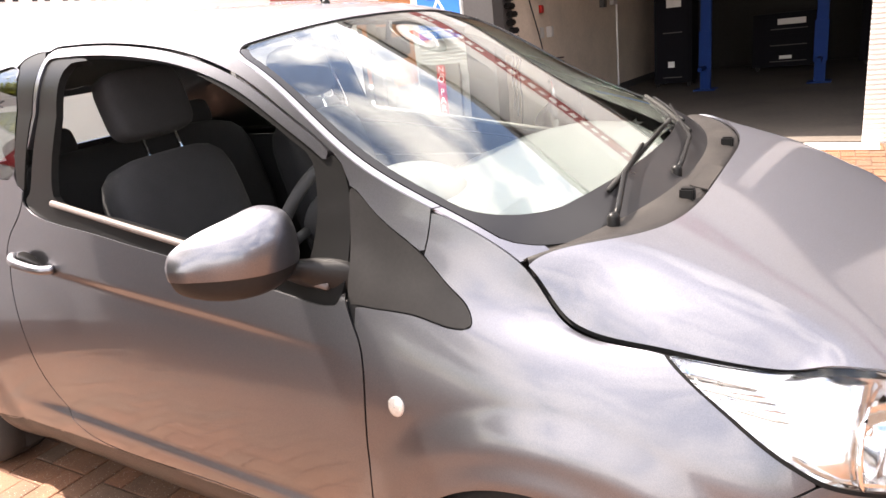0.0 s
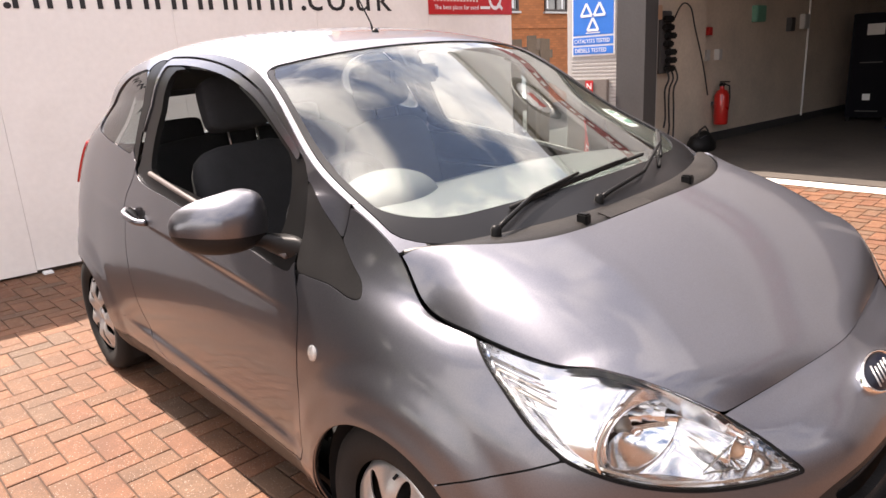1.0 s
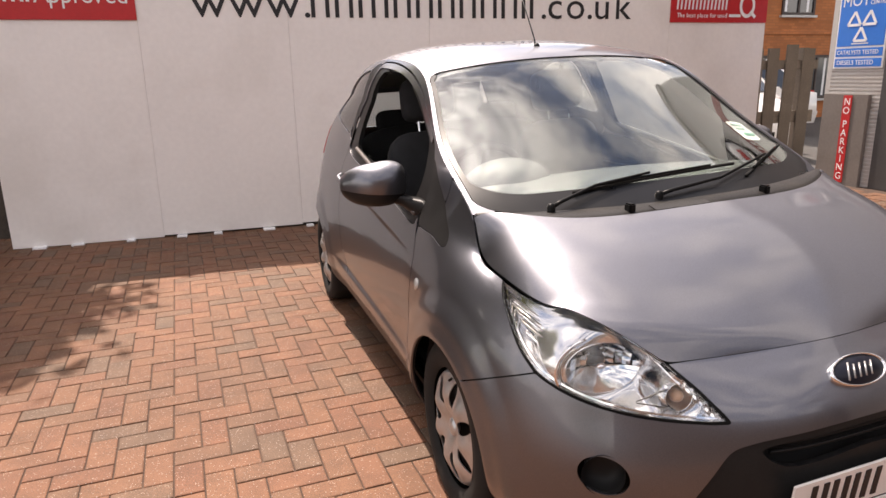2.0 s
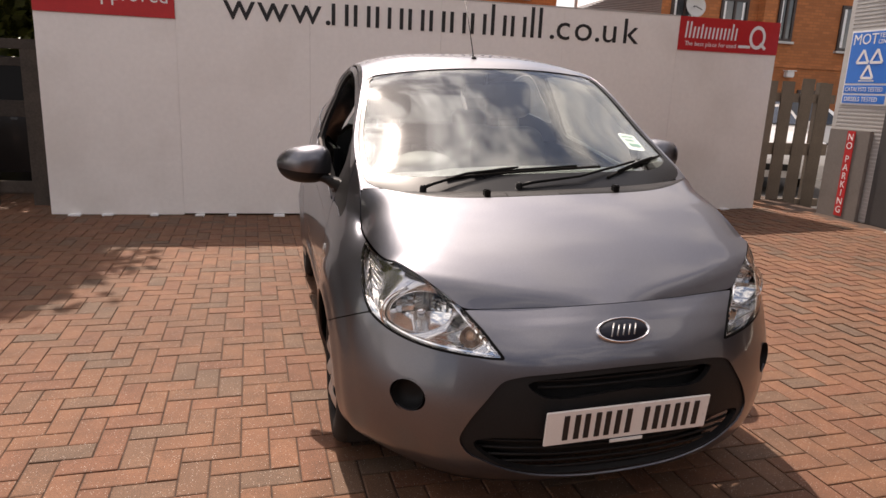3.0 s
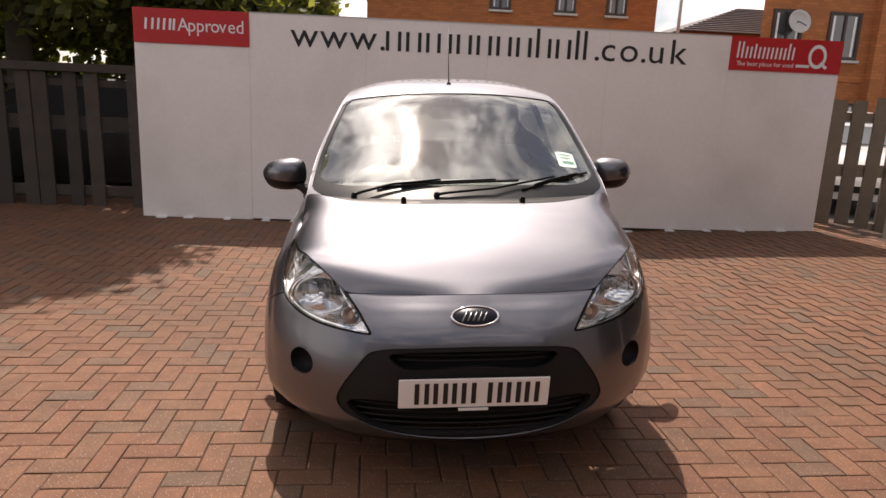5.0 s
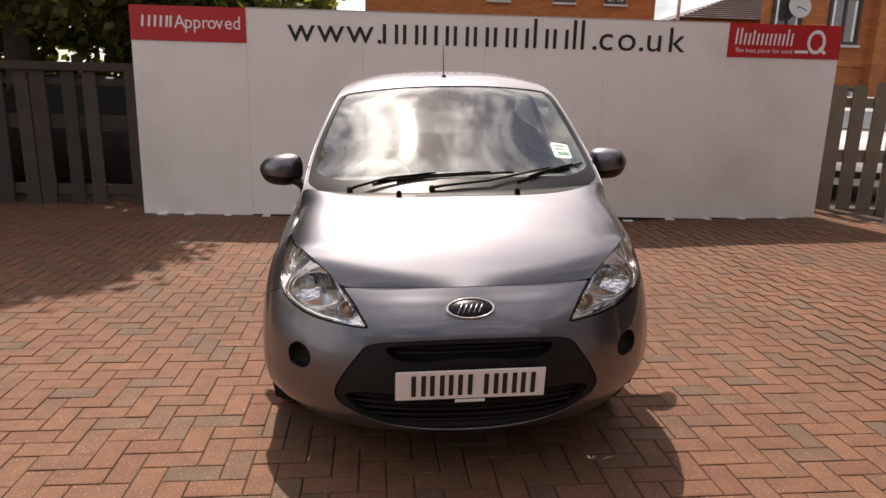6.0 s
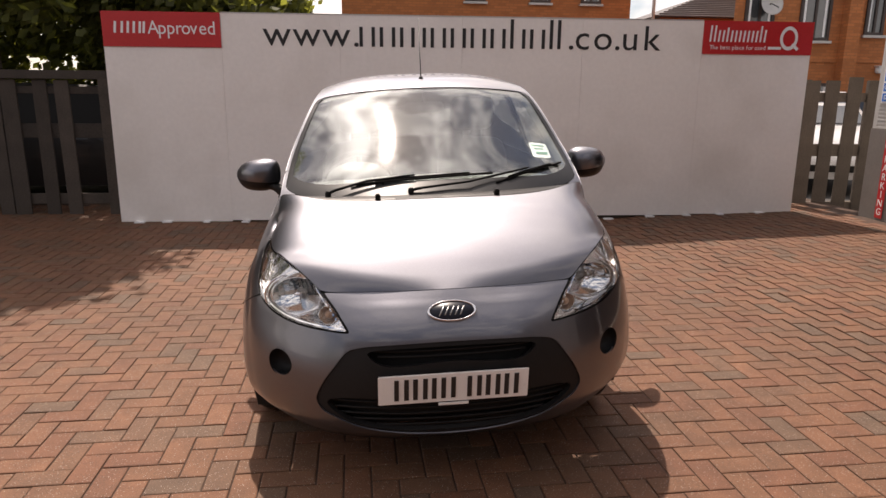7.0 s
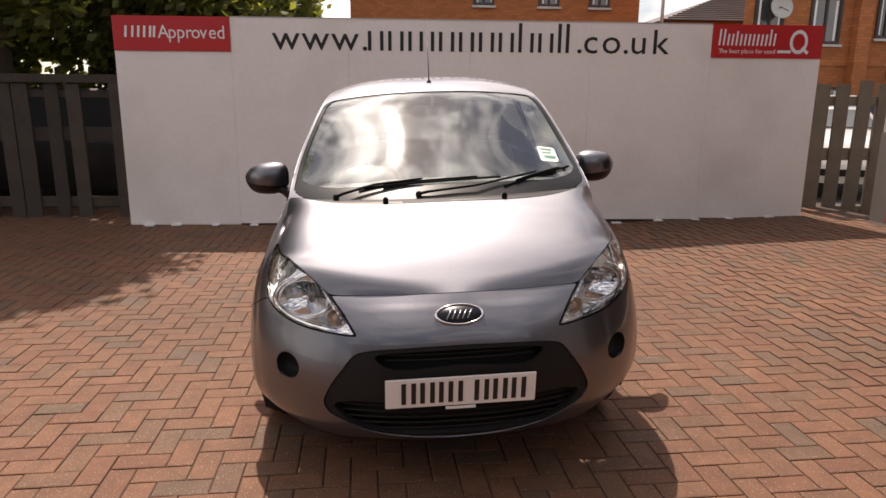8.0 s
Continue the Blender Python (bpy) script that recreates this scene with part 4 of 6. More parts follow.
# rear side panel and both roof pillars in one pressing
rear = cut(-in_door - G, -in_quarter, -in_pillar, wheel_cut, np.where(above & (y_ < 1.9), np.minimum(pil - .0015, FLANK.U[:, 0] - 6.5), np.where(z_ > .9, y_ - 1.75, y_ - 1.2)), z_ - .33, 13.2 - FLANK.U[:, 0], -in_tri - .001)
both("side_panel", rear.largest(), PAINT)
both("pillar_trim", cut(in_pillar - .0005, -in_quarter - .001), GLOSSBLACK, .006, -.002, "black panel between the side windows")
both("sill", cut(y_ - 1.0, 2.85 - y_, .338 - z_, z_ - .2, wheel_cut), COWL, .004, 0, "dark sill under the door")
tail_glass = np.minimum.reduce([FLANK.U[:, 0] - 13.25, (z_ - 1.06), (1.275 - z_)])
both("tail_panel", cut(FLANK.U[:, 0] - 13.2, z_ - .33, -tail_glass), PAINT)
both("rear_window", cut(tail_glass), TINTED, .004, -.004, "tinted rear window")
both("rear_bumper_edge", cut(FLANK.U[:, 0] - 11.2, .33 - z_, z_ - .2, wheel_cut), COWL)
both("quarter_window", cut(in_quarter - .003), TINTED, .004, -.006, "tinted fixed rear side window")
both("front_bumper_valance", cut(np.where(FLANK.U[:, 0] < 5.2, 1.0, -1.0), .215 - z_, wheel_cut), BLACK)

# bonnet, with a gap all round
bu, bs = BONNET.U[:, 0], BONNET.U[:, 1]
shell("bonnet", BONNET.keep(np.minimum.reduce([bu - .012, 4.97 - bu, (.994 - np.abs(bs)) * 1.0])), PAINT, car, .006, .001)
# roof, pillars, cowl and windscreen
tu, ts_ = TOP.U[:, 0], TOP.U[:, 1]
px_ = np.stack([ts_ * .6, (tu - 1.0) * .5], 1)
# wide corners below, tight ones above
in_screen = np.where(px_[:, 1] < 0, rounded(px_, (.582, .504), .12), rounded(px_, (.582, .504), .06))
pg_ = np.stack([px_[:, 0], px_[:, 1] - .05], 1)
in_glass = np.where(pg_[:, 1] < 0, rounded(pg_, (.566, .441), .15), rounded(pg_, (.566, .441), .055))
low = tu - .9
roof = TOP.keep(np.where((low < 0) & (np.abs(ts_) < .9), -1, np.minimum(-in_screen - .003, .996 - np.abs(ts_))))
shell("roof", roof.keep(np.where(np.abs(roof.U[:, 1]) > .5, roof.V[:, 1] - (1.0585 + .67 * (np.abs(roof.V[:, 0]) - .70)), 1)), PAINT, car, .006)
for sx in (1, -1):
    shell("wing_corner", roof.keep(np.minimum.reduce([sx * roof.U[:, 1], 1.2 - roof.V[:, 1], (1.0555 + .67 * (np.abs(roof.V[:, 0]) - .70)) - roof.V[:, 1]])), PAINT, car, .006, 0, "painted corner beside the windscreen")
WINDSCREEN = shell("windscreen", TOP.keep(in_glass + .01), SCREEN, car, .005, -.004, "clear laminated windscreen")
WINDSCREEN.visible_shadow = False
shell("screen_border", TOP.keep(np.minimum(in_screen, -in_glass)), FRIT, car, .003, .0, "black border band of the windscreen")
shell("headliner", TOP.keep(tu - 2.05), DASH, car, .004, -.03, "pale grey headlining")

for sx in (1, -1):
    shell("pillar_lining", TOP.keep(np.minimum.reduce([sx * ts_ - .945, .985 - sx * ts_, tu - .2, 2.0 - tu])), LINING, car, .045, -.012, "pale grey lining of the windscreen pillar")

# black scuttle panel between bonnet and glass
SC = np.linspace(-.985, .985, 81)
back = bonnet_surface(np.array([4.94, 5.0]), SC).V.reshape(2, -1, 3)
fore = top_surface(np.array([0.0, .03, .06]), SC).V.reshape(3, -1, 3)
drop = np.array([0, 0, 1.0])
rows = np.stack([back[0] - drop * .03, back[1] - drop * .008, back[1] * .75 + fore[0] * .25 + drop * .002, fore[0] + drop * .002, fore[1] - drop * .004, fore[2] - drop * .008])
sc = Sheet.grid(rows, np.zeros(rows.shape[:2] + (2,)))
if sc.normals()[200][2] < 0:
    sc.F = [p[::-1] for p in sc.F]
scuttle = shell("scuttle_panel", sc, COWL, car, .004, 0, "weathered black plastic panel under the wipers")


def on_flank(u, v, lift=0.0):
    """A place on the side, and its outward normal."""
    f = lambda a, b: Vector(spline(np.stack([front_line(r, [a])[0] for r in LINES]), [b])[0])
    p = f(u, v)
    n = (f(u + .01, v) - f(u - .01, v)).cross(f(u, v + .01) - f(u, v - .01)).normalized()
    if n.dot(p - Vector((0, 1.9, .5))) < 0:
        n = -n
    return p + n * lift, n


def leaning(name, bm, mat, parent=car, label="", smooth=False):
    return lean_part(part(name, bm, mat, parent, label, smooth))


# dark inner skin seen through the gaps, and the floor pan
inner = cut(-in_frame - .01, -in_quarter - .02, -in_lamp - .004, -in_grille - .004, wheel_cut, -fog - .002, np.where(((y_ > 1.25) & (z_ > 1.0)) | (FLANK.U[:, 0] > 12.5), -1, 1.0), 5.9 - FLANK.U[:, 1])
both("inner_skin", inner, DARK, .003, -.014, "black inner body")
shell("bonnet_lining", BONNET.keep(4.9 - bu), DARK, car, .003, -.02, "black underside of the bonnet")
floor_pan = bmesh.new()
box(floor_pan, (-.42, .2, .19), (.42, .45, .22), .01)
box(floor_pan, (-.52, .4, .17), (.52, 3.45, .22), .01)
box(floor_pan, (-.70, 1.2, .18), (.70, 2.72, .23), .01)
# two unseen blocks added to stop sunlight leaking through the nose
box(floor_pan, (-.43, .25, .225), (.43, .88, .70), .02)
box(floor_pan, (-.38, .16, .225), (.38, .245, .58), .02)
leaning("floor_pan", floor_pan, DARK, label="black underside of the car with added light blocks")


# ---- lamps ----
def rim_wall(name, sh, d0, d1, mat, parent, label=""):
    N = sh.normals()
    rim = sh.rim()
    ids = sorted({i for e in rim for i in e})
    k = {i: j for j, i in enumerate(ids)}
    m = len(ids)
    low = d1.V[ids] if isinstance(d1, Sheet) else sh.V[ids] + N[ids] * d1
    V = leaned(np.vstack([sh.V[ids] + N[ids] * d0, low]))
    return raw(name, V, [[k[a], k[b], m + k[b], m + k[a]] for a, b in rim], mat, parent, label, True)


def faceted_bowl(m, r, d, cols, rows):
    """The upper part of a reflector bowl, pressed in upright flat facets."""
    bm = bmesh.new()
    depth = lambda x, y: d * (x * x + y * y) - d
    for a, b in zip(np.linspace(-1, 1, cols + 1), np.linspace(-1, 1, cols + 1)[1:]):
        k = (.02 if round((a + 1) * cols / 2) % 2 else -.02) * d
        reach = math.sqrt(max(1e-4, 1 - max(a * a, b * b) * .985))
        lows = np.linspace(-.12, reach, rows + 1) if reach > .05 else (-.12, reach)
        for lo, hi in zip(lows, lows[1:]):
            q = [bm.verts.new(m @ Vector((x * r, y * r, depth(x, y) + k + .006 * (x - a) / (b - a)))) for x, y in ((a, lo), (b, lo), (b, hi), (a, hi))]
            bm.faces.new(q)
    return bm


def lower_bowl(m, r, d):
    """The smooth lower part of the bowl, from its ledge down to the ring."""
    bm = bmesh.new()
    rows = []
    for y in np.linspace(-.12, -.995, 12):
        w = math.sqrt(1 - y * y)
        rows.append([bm.verts.new(m @ Vector((x * w * r, y * r, d * .75 * ((x * w) ** 2 + y * y) - d * .75))) for x in np.linspace(-1, 1, 21)])
    for p, q in zip(rows, rows[1:]):
        for i in range(20):
            bm.faces.new((p[i], p[i + 1], q[i + 1], q[i]))
    return bm


def head_lamp(flip):
    f = (lambda sh: sh.mirrored()) if flip else (lambda sh: sh)
    sx = -1 if flip else 1
    lens = shell("headlamp", f(cut(in_lamp - .006, 5.99 - FLANK.U[:, 1])), LENS, car, .003, .001, "clear headlamp lens over chrome bowls")
    lens.visible_shadow = False
    bowls = (((.557, .316, .684), .084, .06, Vector((.2, -1, .12)).normalized(), 1.12, .74), ((.434, .182, .641), .033, .03, Vector((.2, -1, .15)).normalized(), 1.0, 1.0))
    away, deep = [], FLANK.V - FLANK.normals() * .042
    for c, r, d, aim, wide, high in bowls:
        m = Matrix.Translation(c) @ aim.to_track_quat("Z", "Y").to_matrix().to_4x4()
        inv = np.array(m.inverted())
        q = deep @ inv[:3, :3].T + inv[:3, 3]
        far = (np.hypot(q[:, 0] / wide, q[:, 1] / high) - r * 1.03) * .8
        away.append(far)
        # the housing runs out flat to the bowl's ring
        k = np.clip(far / (r * .7), 0, 1)
        deep = deep - np.array(aim) * (q[:, 2] * (1 - k * k * (3 - 2 * k)))[:, None]
    trim = np.minimum(in_lamp - .006, 5.95 - FLANK.U[:, 1])
    liner = Sheet(deep, FLANK.U, FLANK.F).keep(np.minimum.reduce([trim, *away]))
    shell("housing", f(liner), REFLECTOR, lens, .002, 0, "silvered lamp housing")
    rim_wall("housing_wall", f(FLANK.keep(trim)), -.006, f(Sheet(deep, FLANK.U, FLANK.F).keep(trim)), REFLECTOR, lens, "silvered side of the housing")
    shell("lamp_seal", f(cut(in_lamp - .0003, .0065 - in_lamp, 5.995 - FLANK.U[:, 1])), SEAL, lens, .012, -.0005, "black rubber seal")
    shell("inner_bezel", f(cut(in_lamp - .012, .0165 - in_lamp, 5.9 - FLANK.U[:, 1])), CHROME, lens, .003, -.008, "thin bright bezel inside the lens")
    for c, r, d, aim, wide, high in bowls:
        m = Matrix.Translation((c[0] * sx, c[1], c[2])) @ Vector((aim[0] * sx, aim[1], aim[2])).to_track_quat("Z", "Y").to_matrix().to_4x4() @ Matrix.Diagonal((wide, high, 1, 1))
        big = r > .05
        if big:
            leaning("bowl", faceted_bowl(m, r, d, 11, 4), BOWL, lens, "chrome reflector bowl pressed in upright facets")
            leaning("lower_bowl", lower_bowl(m, r, d), BOWL, lens, "smooth lower half of the reflector", True)
            arc = [m @ Vector((r * .98 * math.cos(a), r * .98 * math.sin(a) - .002, -.012)) for a in np.linspace(math.pi * 1.08, math.pi * 1.92, 25)]
            leaning("lower_ridge", tube(arc, .0022, 6), CHROME, lens, "fine bright ridge in the lower bowl", True)
            arc = [m @ Vector((r * 1.3 * sx * math.cos(a), r * 1.32 * math.sin(a), .004)) for a in np.linspace(-1.9, 1.2, 25)]
            leaning("trim_arc", tube(arc, .004, 8), CHROME, lens, "bright arc beside the bowl", True)
            arc = [m @ Vector((r * 1.16 * sx * math.cos(a), r * 1.16 * math.sin(a), .002)) for a in np.linspace(-1.2, .9, 19)]
            leaning("trim_arc", tube(arc, .0025, 8), BOWL_DARK, lens, "grey arc beside the bowl", True)
            # bulb: a metal cap on a short stalk, held in a dark socket
            stalk = lathe(bmesh.new(), [(.02, -d * .98), (.018, -d * .75), (.009, -d * .7), (.0085, -d * .35)], m, 20)
            leaning("bulb_socket", stalk, BOWL_DARK, lens, "grey bulb socket", True)
            cap = lathe(bmesh.new(), [(.0085, -d * .36), (.0115, -d * .34), (.0115, -d * .12), (.009, -d * .06), (.001, -d * .04)], m, 20)
            leaning("bulb", cap, CHROME, lens, "silver bulb cap", True)
        else:
            bm = lathe(bmesh.new(), [(r * k / 10, d * (k / 10) ** 2 - d) for k in range(1, 11)] + [(r * 1.02, .002)], m, 36)
            leaning("bowl", bm, BOWL, lens, "small chrome indicator bowl", True)
            bm = bmesh.new()
            bmesh.ops.create_uvsphere(bm, u_segments=16, v_segments=10, radius=r * .5, matrix=m @ Matrix.Translation((0, 0, -d * .5)) @ Matrix.Diagonal((1, 1, 1.4, 1)))
            leaning("bulb", bm, AMBER, lens, "amber indicator bulb", True)
            # the tapering hood that joins the indicator to the main bowl
            for up in (.55, -.55):
                pts = [m @ Vector((sx * r * k, up * r * w, .001)) for k, w in ((.6, 1.3), (1.4, 1.0), (2.4, .45), (3.2, .1))]
                leaning("hood_edge", tube(pts, [.002, .0025, .002, .001], 6), BOWL_DARK, lens, "fine edge of the indicator's hood", True)
        bm = lathe(bmesh.new(), [(r * 1.0, -.001), (r * 1.01, .003), (r * 1.03, .003), (r * 1.045, .0), (r * 1.055, -.03)], m, 44)
        leaning("bowl_ring", bm, CHROME, lens, "bright ring round the bowl", True)
    for k in range(6):
        pts = [on_flank(3.95 + .05 * k + (.62 + .06 * k) * w, 3.95 + .3 * k + .06 * w, -.036)[0] for w in (0, .35, .7, 1.0)]
        pts = [Vector((p.x * sx, p.y, p.z)) for p in pts]
        leaning("fin", tube(pts, [.0015, .003, .003, .002], 6), BOWL_DARK if k % 2 else CHROME, lens, "thin rib in the housing", True)
    return lens


head_lamp(False)
head_lamp(True)
for sx in (1, -1):
    # blanked fog lamp recess in the bumper
    c, n = Vector((.615 * sx, .205, .465)), Vector((.55 * sx, -.83, .05))
    m = Matrix.Translation(c) @ n.to_track_quat("Z", "Y").to_matrix().to_4x4()
    bm = lathe(bmesh.new(), [(.052, .0), (.05, -.012), (.047, -.045), (.02, -.05), (.001, -.05)], m, 32)
    leaning("fog_lamp_blank", bm, BLACK, label="round black blank in the bumper", smooth=True)
    # side repeater and tail lamp
    p, n = on_flank(7.05, 3.02, .002)
    m = Matrix.Translation((p.x * sx, 1.097, .71)) @ Vector((n.x * sx, n.y, n.z)).to_track_quat("Z", "Y").to_matrix().to_4x4()
    leaning("side_repeater", lathe(bmesh.new(), [(.018, -.004), (.018, .002), (.0145, .0045), (.006, .0065), (.001, .007)], m @ Matrix.Diagonal((1, 1.15, 1, 1)), 24), REPEATER, label="pale oval side indicator", smooth=True)
tail = np.minimum.reduce([.075 - np.abs(y_ - 3.33), .09 - np.abs(z_ - 1.02), FLANK.U[:, 0] - 11])
both("tail_lamp", cut(tail), TAIL, .01, .012, "red tail lamp")

# ---- nose: grille, plate, badge ----
slot = inside(nose, outline([(-1.13, .545), (0, .556), (1.13, .545), (1.25, .535), (1.02, .497), (0, .505), (-1.02, .497), (-1.25, .535)], 5) * NOSE)
mouth = inside(nose, outline([(-1.83, .365), (0, .37), (1.83, .365), (1.9, .35), (1.62, .295), (1.0, .252), (0, .238), (-1.0, .252), (-1.62, .295), (-1.9, .35)], 5) * NOSE)
# the inset is symmetric, so it is cut on one side and joined with its mirror image
inset = cut(in_grille + .001, -slot, -mouth)
GRILLE_OB = shell("grille", inset.joined(inset.mirrored()), BLACK, car, .02, -.006, "black plastic grille surround")
hollow = cut(in_grille + .004)
shell("grille_hollow", hollow.joined(hollow.mirrored()), DARK, GRILLE_OB, .003, -.07, "dark hollow behind the grille")
for z, reach in ((.262, 1.1), (.285, 1.5), (.308, 1.7), (.331, 1.82), (.354, 1.86), (.517, 1.1), (.535, 1.18)):
    v = float(np.interp(z, [.175, .25, .42, .60], [0, 1, 2, 3]))
    pts = [on_flank(abs(u), v, -.03)[0] for u in np.linspace(-reach, reach, 25)]
    pts = [Vector((math.copysign(p.x, u), p.y, z)) for p, u in zip(pts, np.linspace(-reach, reach, 25))]
    leaning("grille_bar", tube(pts, .0045, 6), BLACK, GRILLE_OB, smooth=True)


def number_plate():
    m = Matrix.Translation((0, -.006, .418)) @ Matrix.Rotation(radians(6), 4, "X")
    pl = leaning("number_plate", boxed((-.26, -.002, -.0555), (.26, .004, .0555), .0025, m), PLATE, label="white number plate with plain dark bars")
    x = -.205
    for k in range(7):
        w = .018 if k == 2 else .05
        bm = bmesh.new()
        for a in ((0,) if k == 2 else (0, w - .016)):
            box(bm, (x + a, -.0045, -.0395), (x + a + .016, -.0018, .0395), 0, m)
        leaning("bar", bm, INK, pl, "dark plain bar")
        x += w + (.04 if k == 3 else .0145)
    bm = boxed((-.052, -.006, -.0665), (.052, -.002, -.0575), 0, m)
    leaning("bar", bm, STICKER, pl, "small pale plain bar")
    return pl


number_plate()


def badge():
    p, n = on_flank(0.0, 3.80, .004)
    m = Matrix.Translation((0, p.y, p.z)) @ Vector((0, n.y, n.z)).to_track_quat("Z", "Y").to_matrix().to_4x4() @ Matrix.Diagonal((1.0, .46, 1, 1))
    b = leaning("badge", lathe(bmesh.new(), [(.0765, -.004), (.0765, .004), (.073, .007), (.001, .0085)], m, 48), BLUEBLACK, label="dark oval badge with a bright rim", smooth=True)
    leaning("badge_rim", lathe(bmesh.new(), [(.0765, .004), (.079, .0085), (.084, .009), (.087, .005), (.0875, -.006)], m, 48), CHROME, b, "bright metal rim", True)
    # plain slanted bars in place of the script
    for x, low, high in ((-.036, -.045, .045), (-.018, -.04, .03), (.0, -.04, .03), (.018, -.04, .03), (.036, -.04, .03)):
        leaning("badge_stroke", tube([m @ Vector((x + low * .22, low, .0085)), m @ Vector((x + high * .22, high, .0085))], .0024, 6), SILVER, b, "bright plain stroke", True)


badge()


# ---- wheels ----
def wheel():
    w = new("wheel")
    m = Matrix.Rotation(radians(90), 4, "Y")
    prof = [(.19, -.075), (.2, -.088), (.235, -.092), (.262, -.088), (.278, -.074), (.285, -.055), (.2865, -.02), (.2865, .02), (.285, .055), (.278, .074), (.262, .088), (.235, .092), (.2, .088), (.19, .075)]
    tyre = part("tyre", lathe(bmesh.new(), prof, m, 56), RUBBER, w, "black rubber tyre", True)
    for x in (-.035, 0, .035):
        part("tread_groove", lathe(bmesh.new(), [(.2872, x - .004), (.2873, x), (.2872, x + .004)], m, 48), DARK, tyre, "dark tread groove")
    # wheel cover: a dished disc with seven pairs of openings
    r, a = np.linspace(.012, .195, 40), np.linspace(0, 2 * math.pi, 169)
    R, A = np.meshgrid(r, a, indexing="ij")
    spoke = np.cos(A * 7)
    Z = .062 + .03 * np.exp(-((R - .1) / .075) ** 2) + .007 * spoke * np.exp(-((R - .115) / .04) ** 2) - .03 * np.clip((R - .172) / .02, 0, 1) ** 2 - .012 * np.exp(-(R / .03) ** 2)
    V = np.stack([Z, R * np.cos(A), R * np.sin(A)], -1)
    sh = Sheet.grid(V, np.stack([R, A], -1))
    rr, aa = sh.U[:, 0], sh.U[:, 1]
    k = (aa * 7 / (2 * math.pi) + .5) % 1 - .5
    slot = np.hypot((rr - .125) / .045, (np.abs(k) - .5) * 2 * math.pi / 7 * rr / .021) - 1
    sh = sh.keep(slot * .02)
    if sh.normals()[len(sh.V) // 2][0] < 0:
        sh.F = [p[::-1] for p in sh.F]
    shell("wheel_cover", sh, SILVER, w, .004, 0, "silver plastic wheel cover with seven openings", lean=False)
    part("hub", lathe(bmesh.new(), [(.001, .035), (.1, .035), (.185, .02), (.19, -.05)], m, 40), DARK, w, "dark steel wheel behind the cover")
    part("hub_cap", lathe(bmesh.new(), [(.001, .084), (.02, .083), (.028, .078), (.03, .07)], m, 24), SILVER, w, "round centre cap", True)
    part("valve", tube([(.075, .0, .168), (.088, .0, .162)], .004), RUBBER, w, "rubber valve")
    return w


WHEEL = wheel()
WHEEL.parent = car
WHEEL.matrix_basis = pose(.685, .81, .285)
WHEEL["label"] = "tyre with a silver plastic wheel cover"
for x, y in ((-1, .81), (1, 3.11), (-1, 3.11)):
    o = copy_thing(WHEEL, pose(.685 * x + (0 if x > 0 else -.012), y, .285, 0, 0, 0 if x > 0 else 180))
for sx in (1, -1):
    for cy in (.81, 3.11):
        m = Matrix.Translation((.46 * sx, cy, .29)) @ Matrix.Rotation(radians(90 * sx), 4, "Y")
        bm = lathe(bmesh.new(), [(.02, 0), (.335, 0), (.34, .05), (.336, .30)], m, 48)
        bmesh.ops.delete(bm, geom=[v for v in bm.verts if v.co.z < .12], context="VERTS")
        leaning("wheel_housing", bm, DARK, label="black wheel housing", smooth=True)
    for cy in (.81, 3.11):
        pts = []
        for a in np.linspace(-.15, math.pi + .15, 41):
            y, z = cy + .328 * math.cos(a), .29 + .328 * math.sin(a)
            k = int(np.argmin((FLANK.V[:, 1] - y) ** 2 + (FLANK.V[:, 2] - z) ** 2 + np.where(FLANK.V[:, 0] < .5, 9, 0)))
            pts.append(Vector(((FLANK.V[k, 0] - .006) * sx, y, z)))
        for _ in range(3):
            for i in range(1, len(pts) - 1):
                pts[i].x = (pts[i - 1].x + pts[i].x * 2 + pts[i + 1].x) / 4
        leaning("arch_lip", tube(pts, .006, 6), PAINT, label="rolled wheel arch edge", smooth=True)


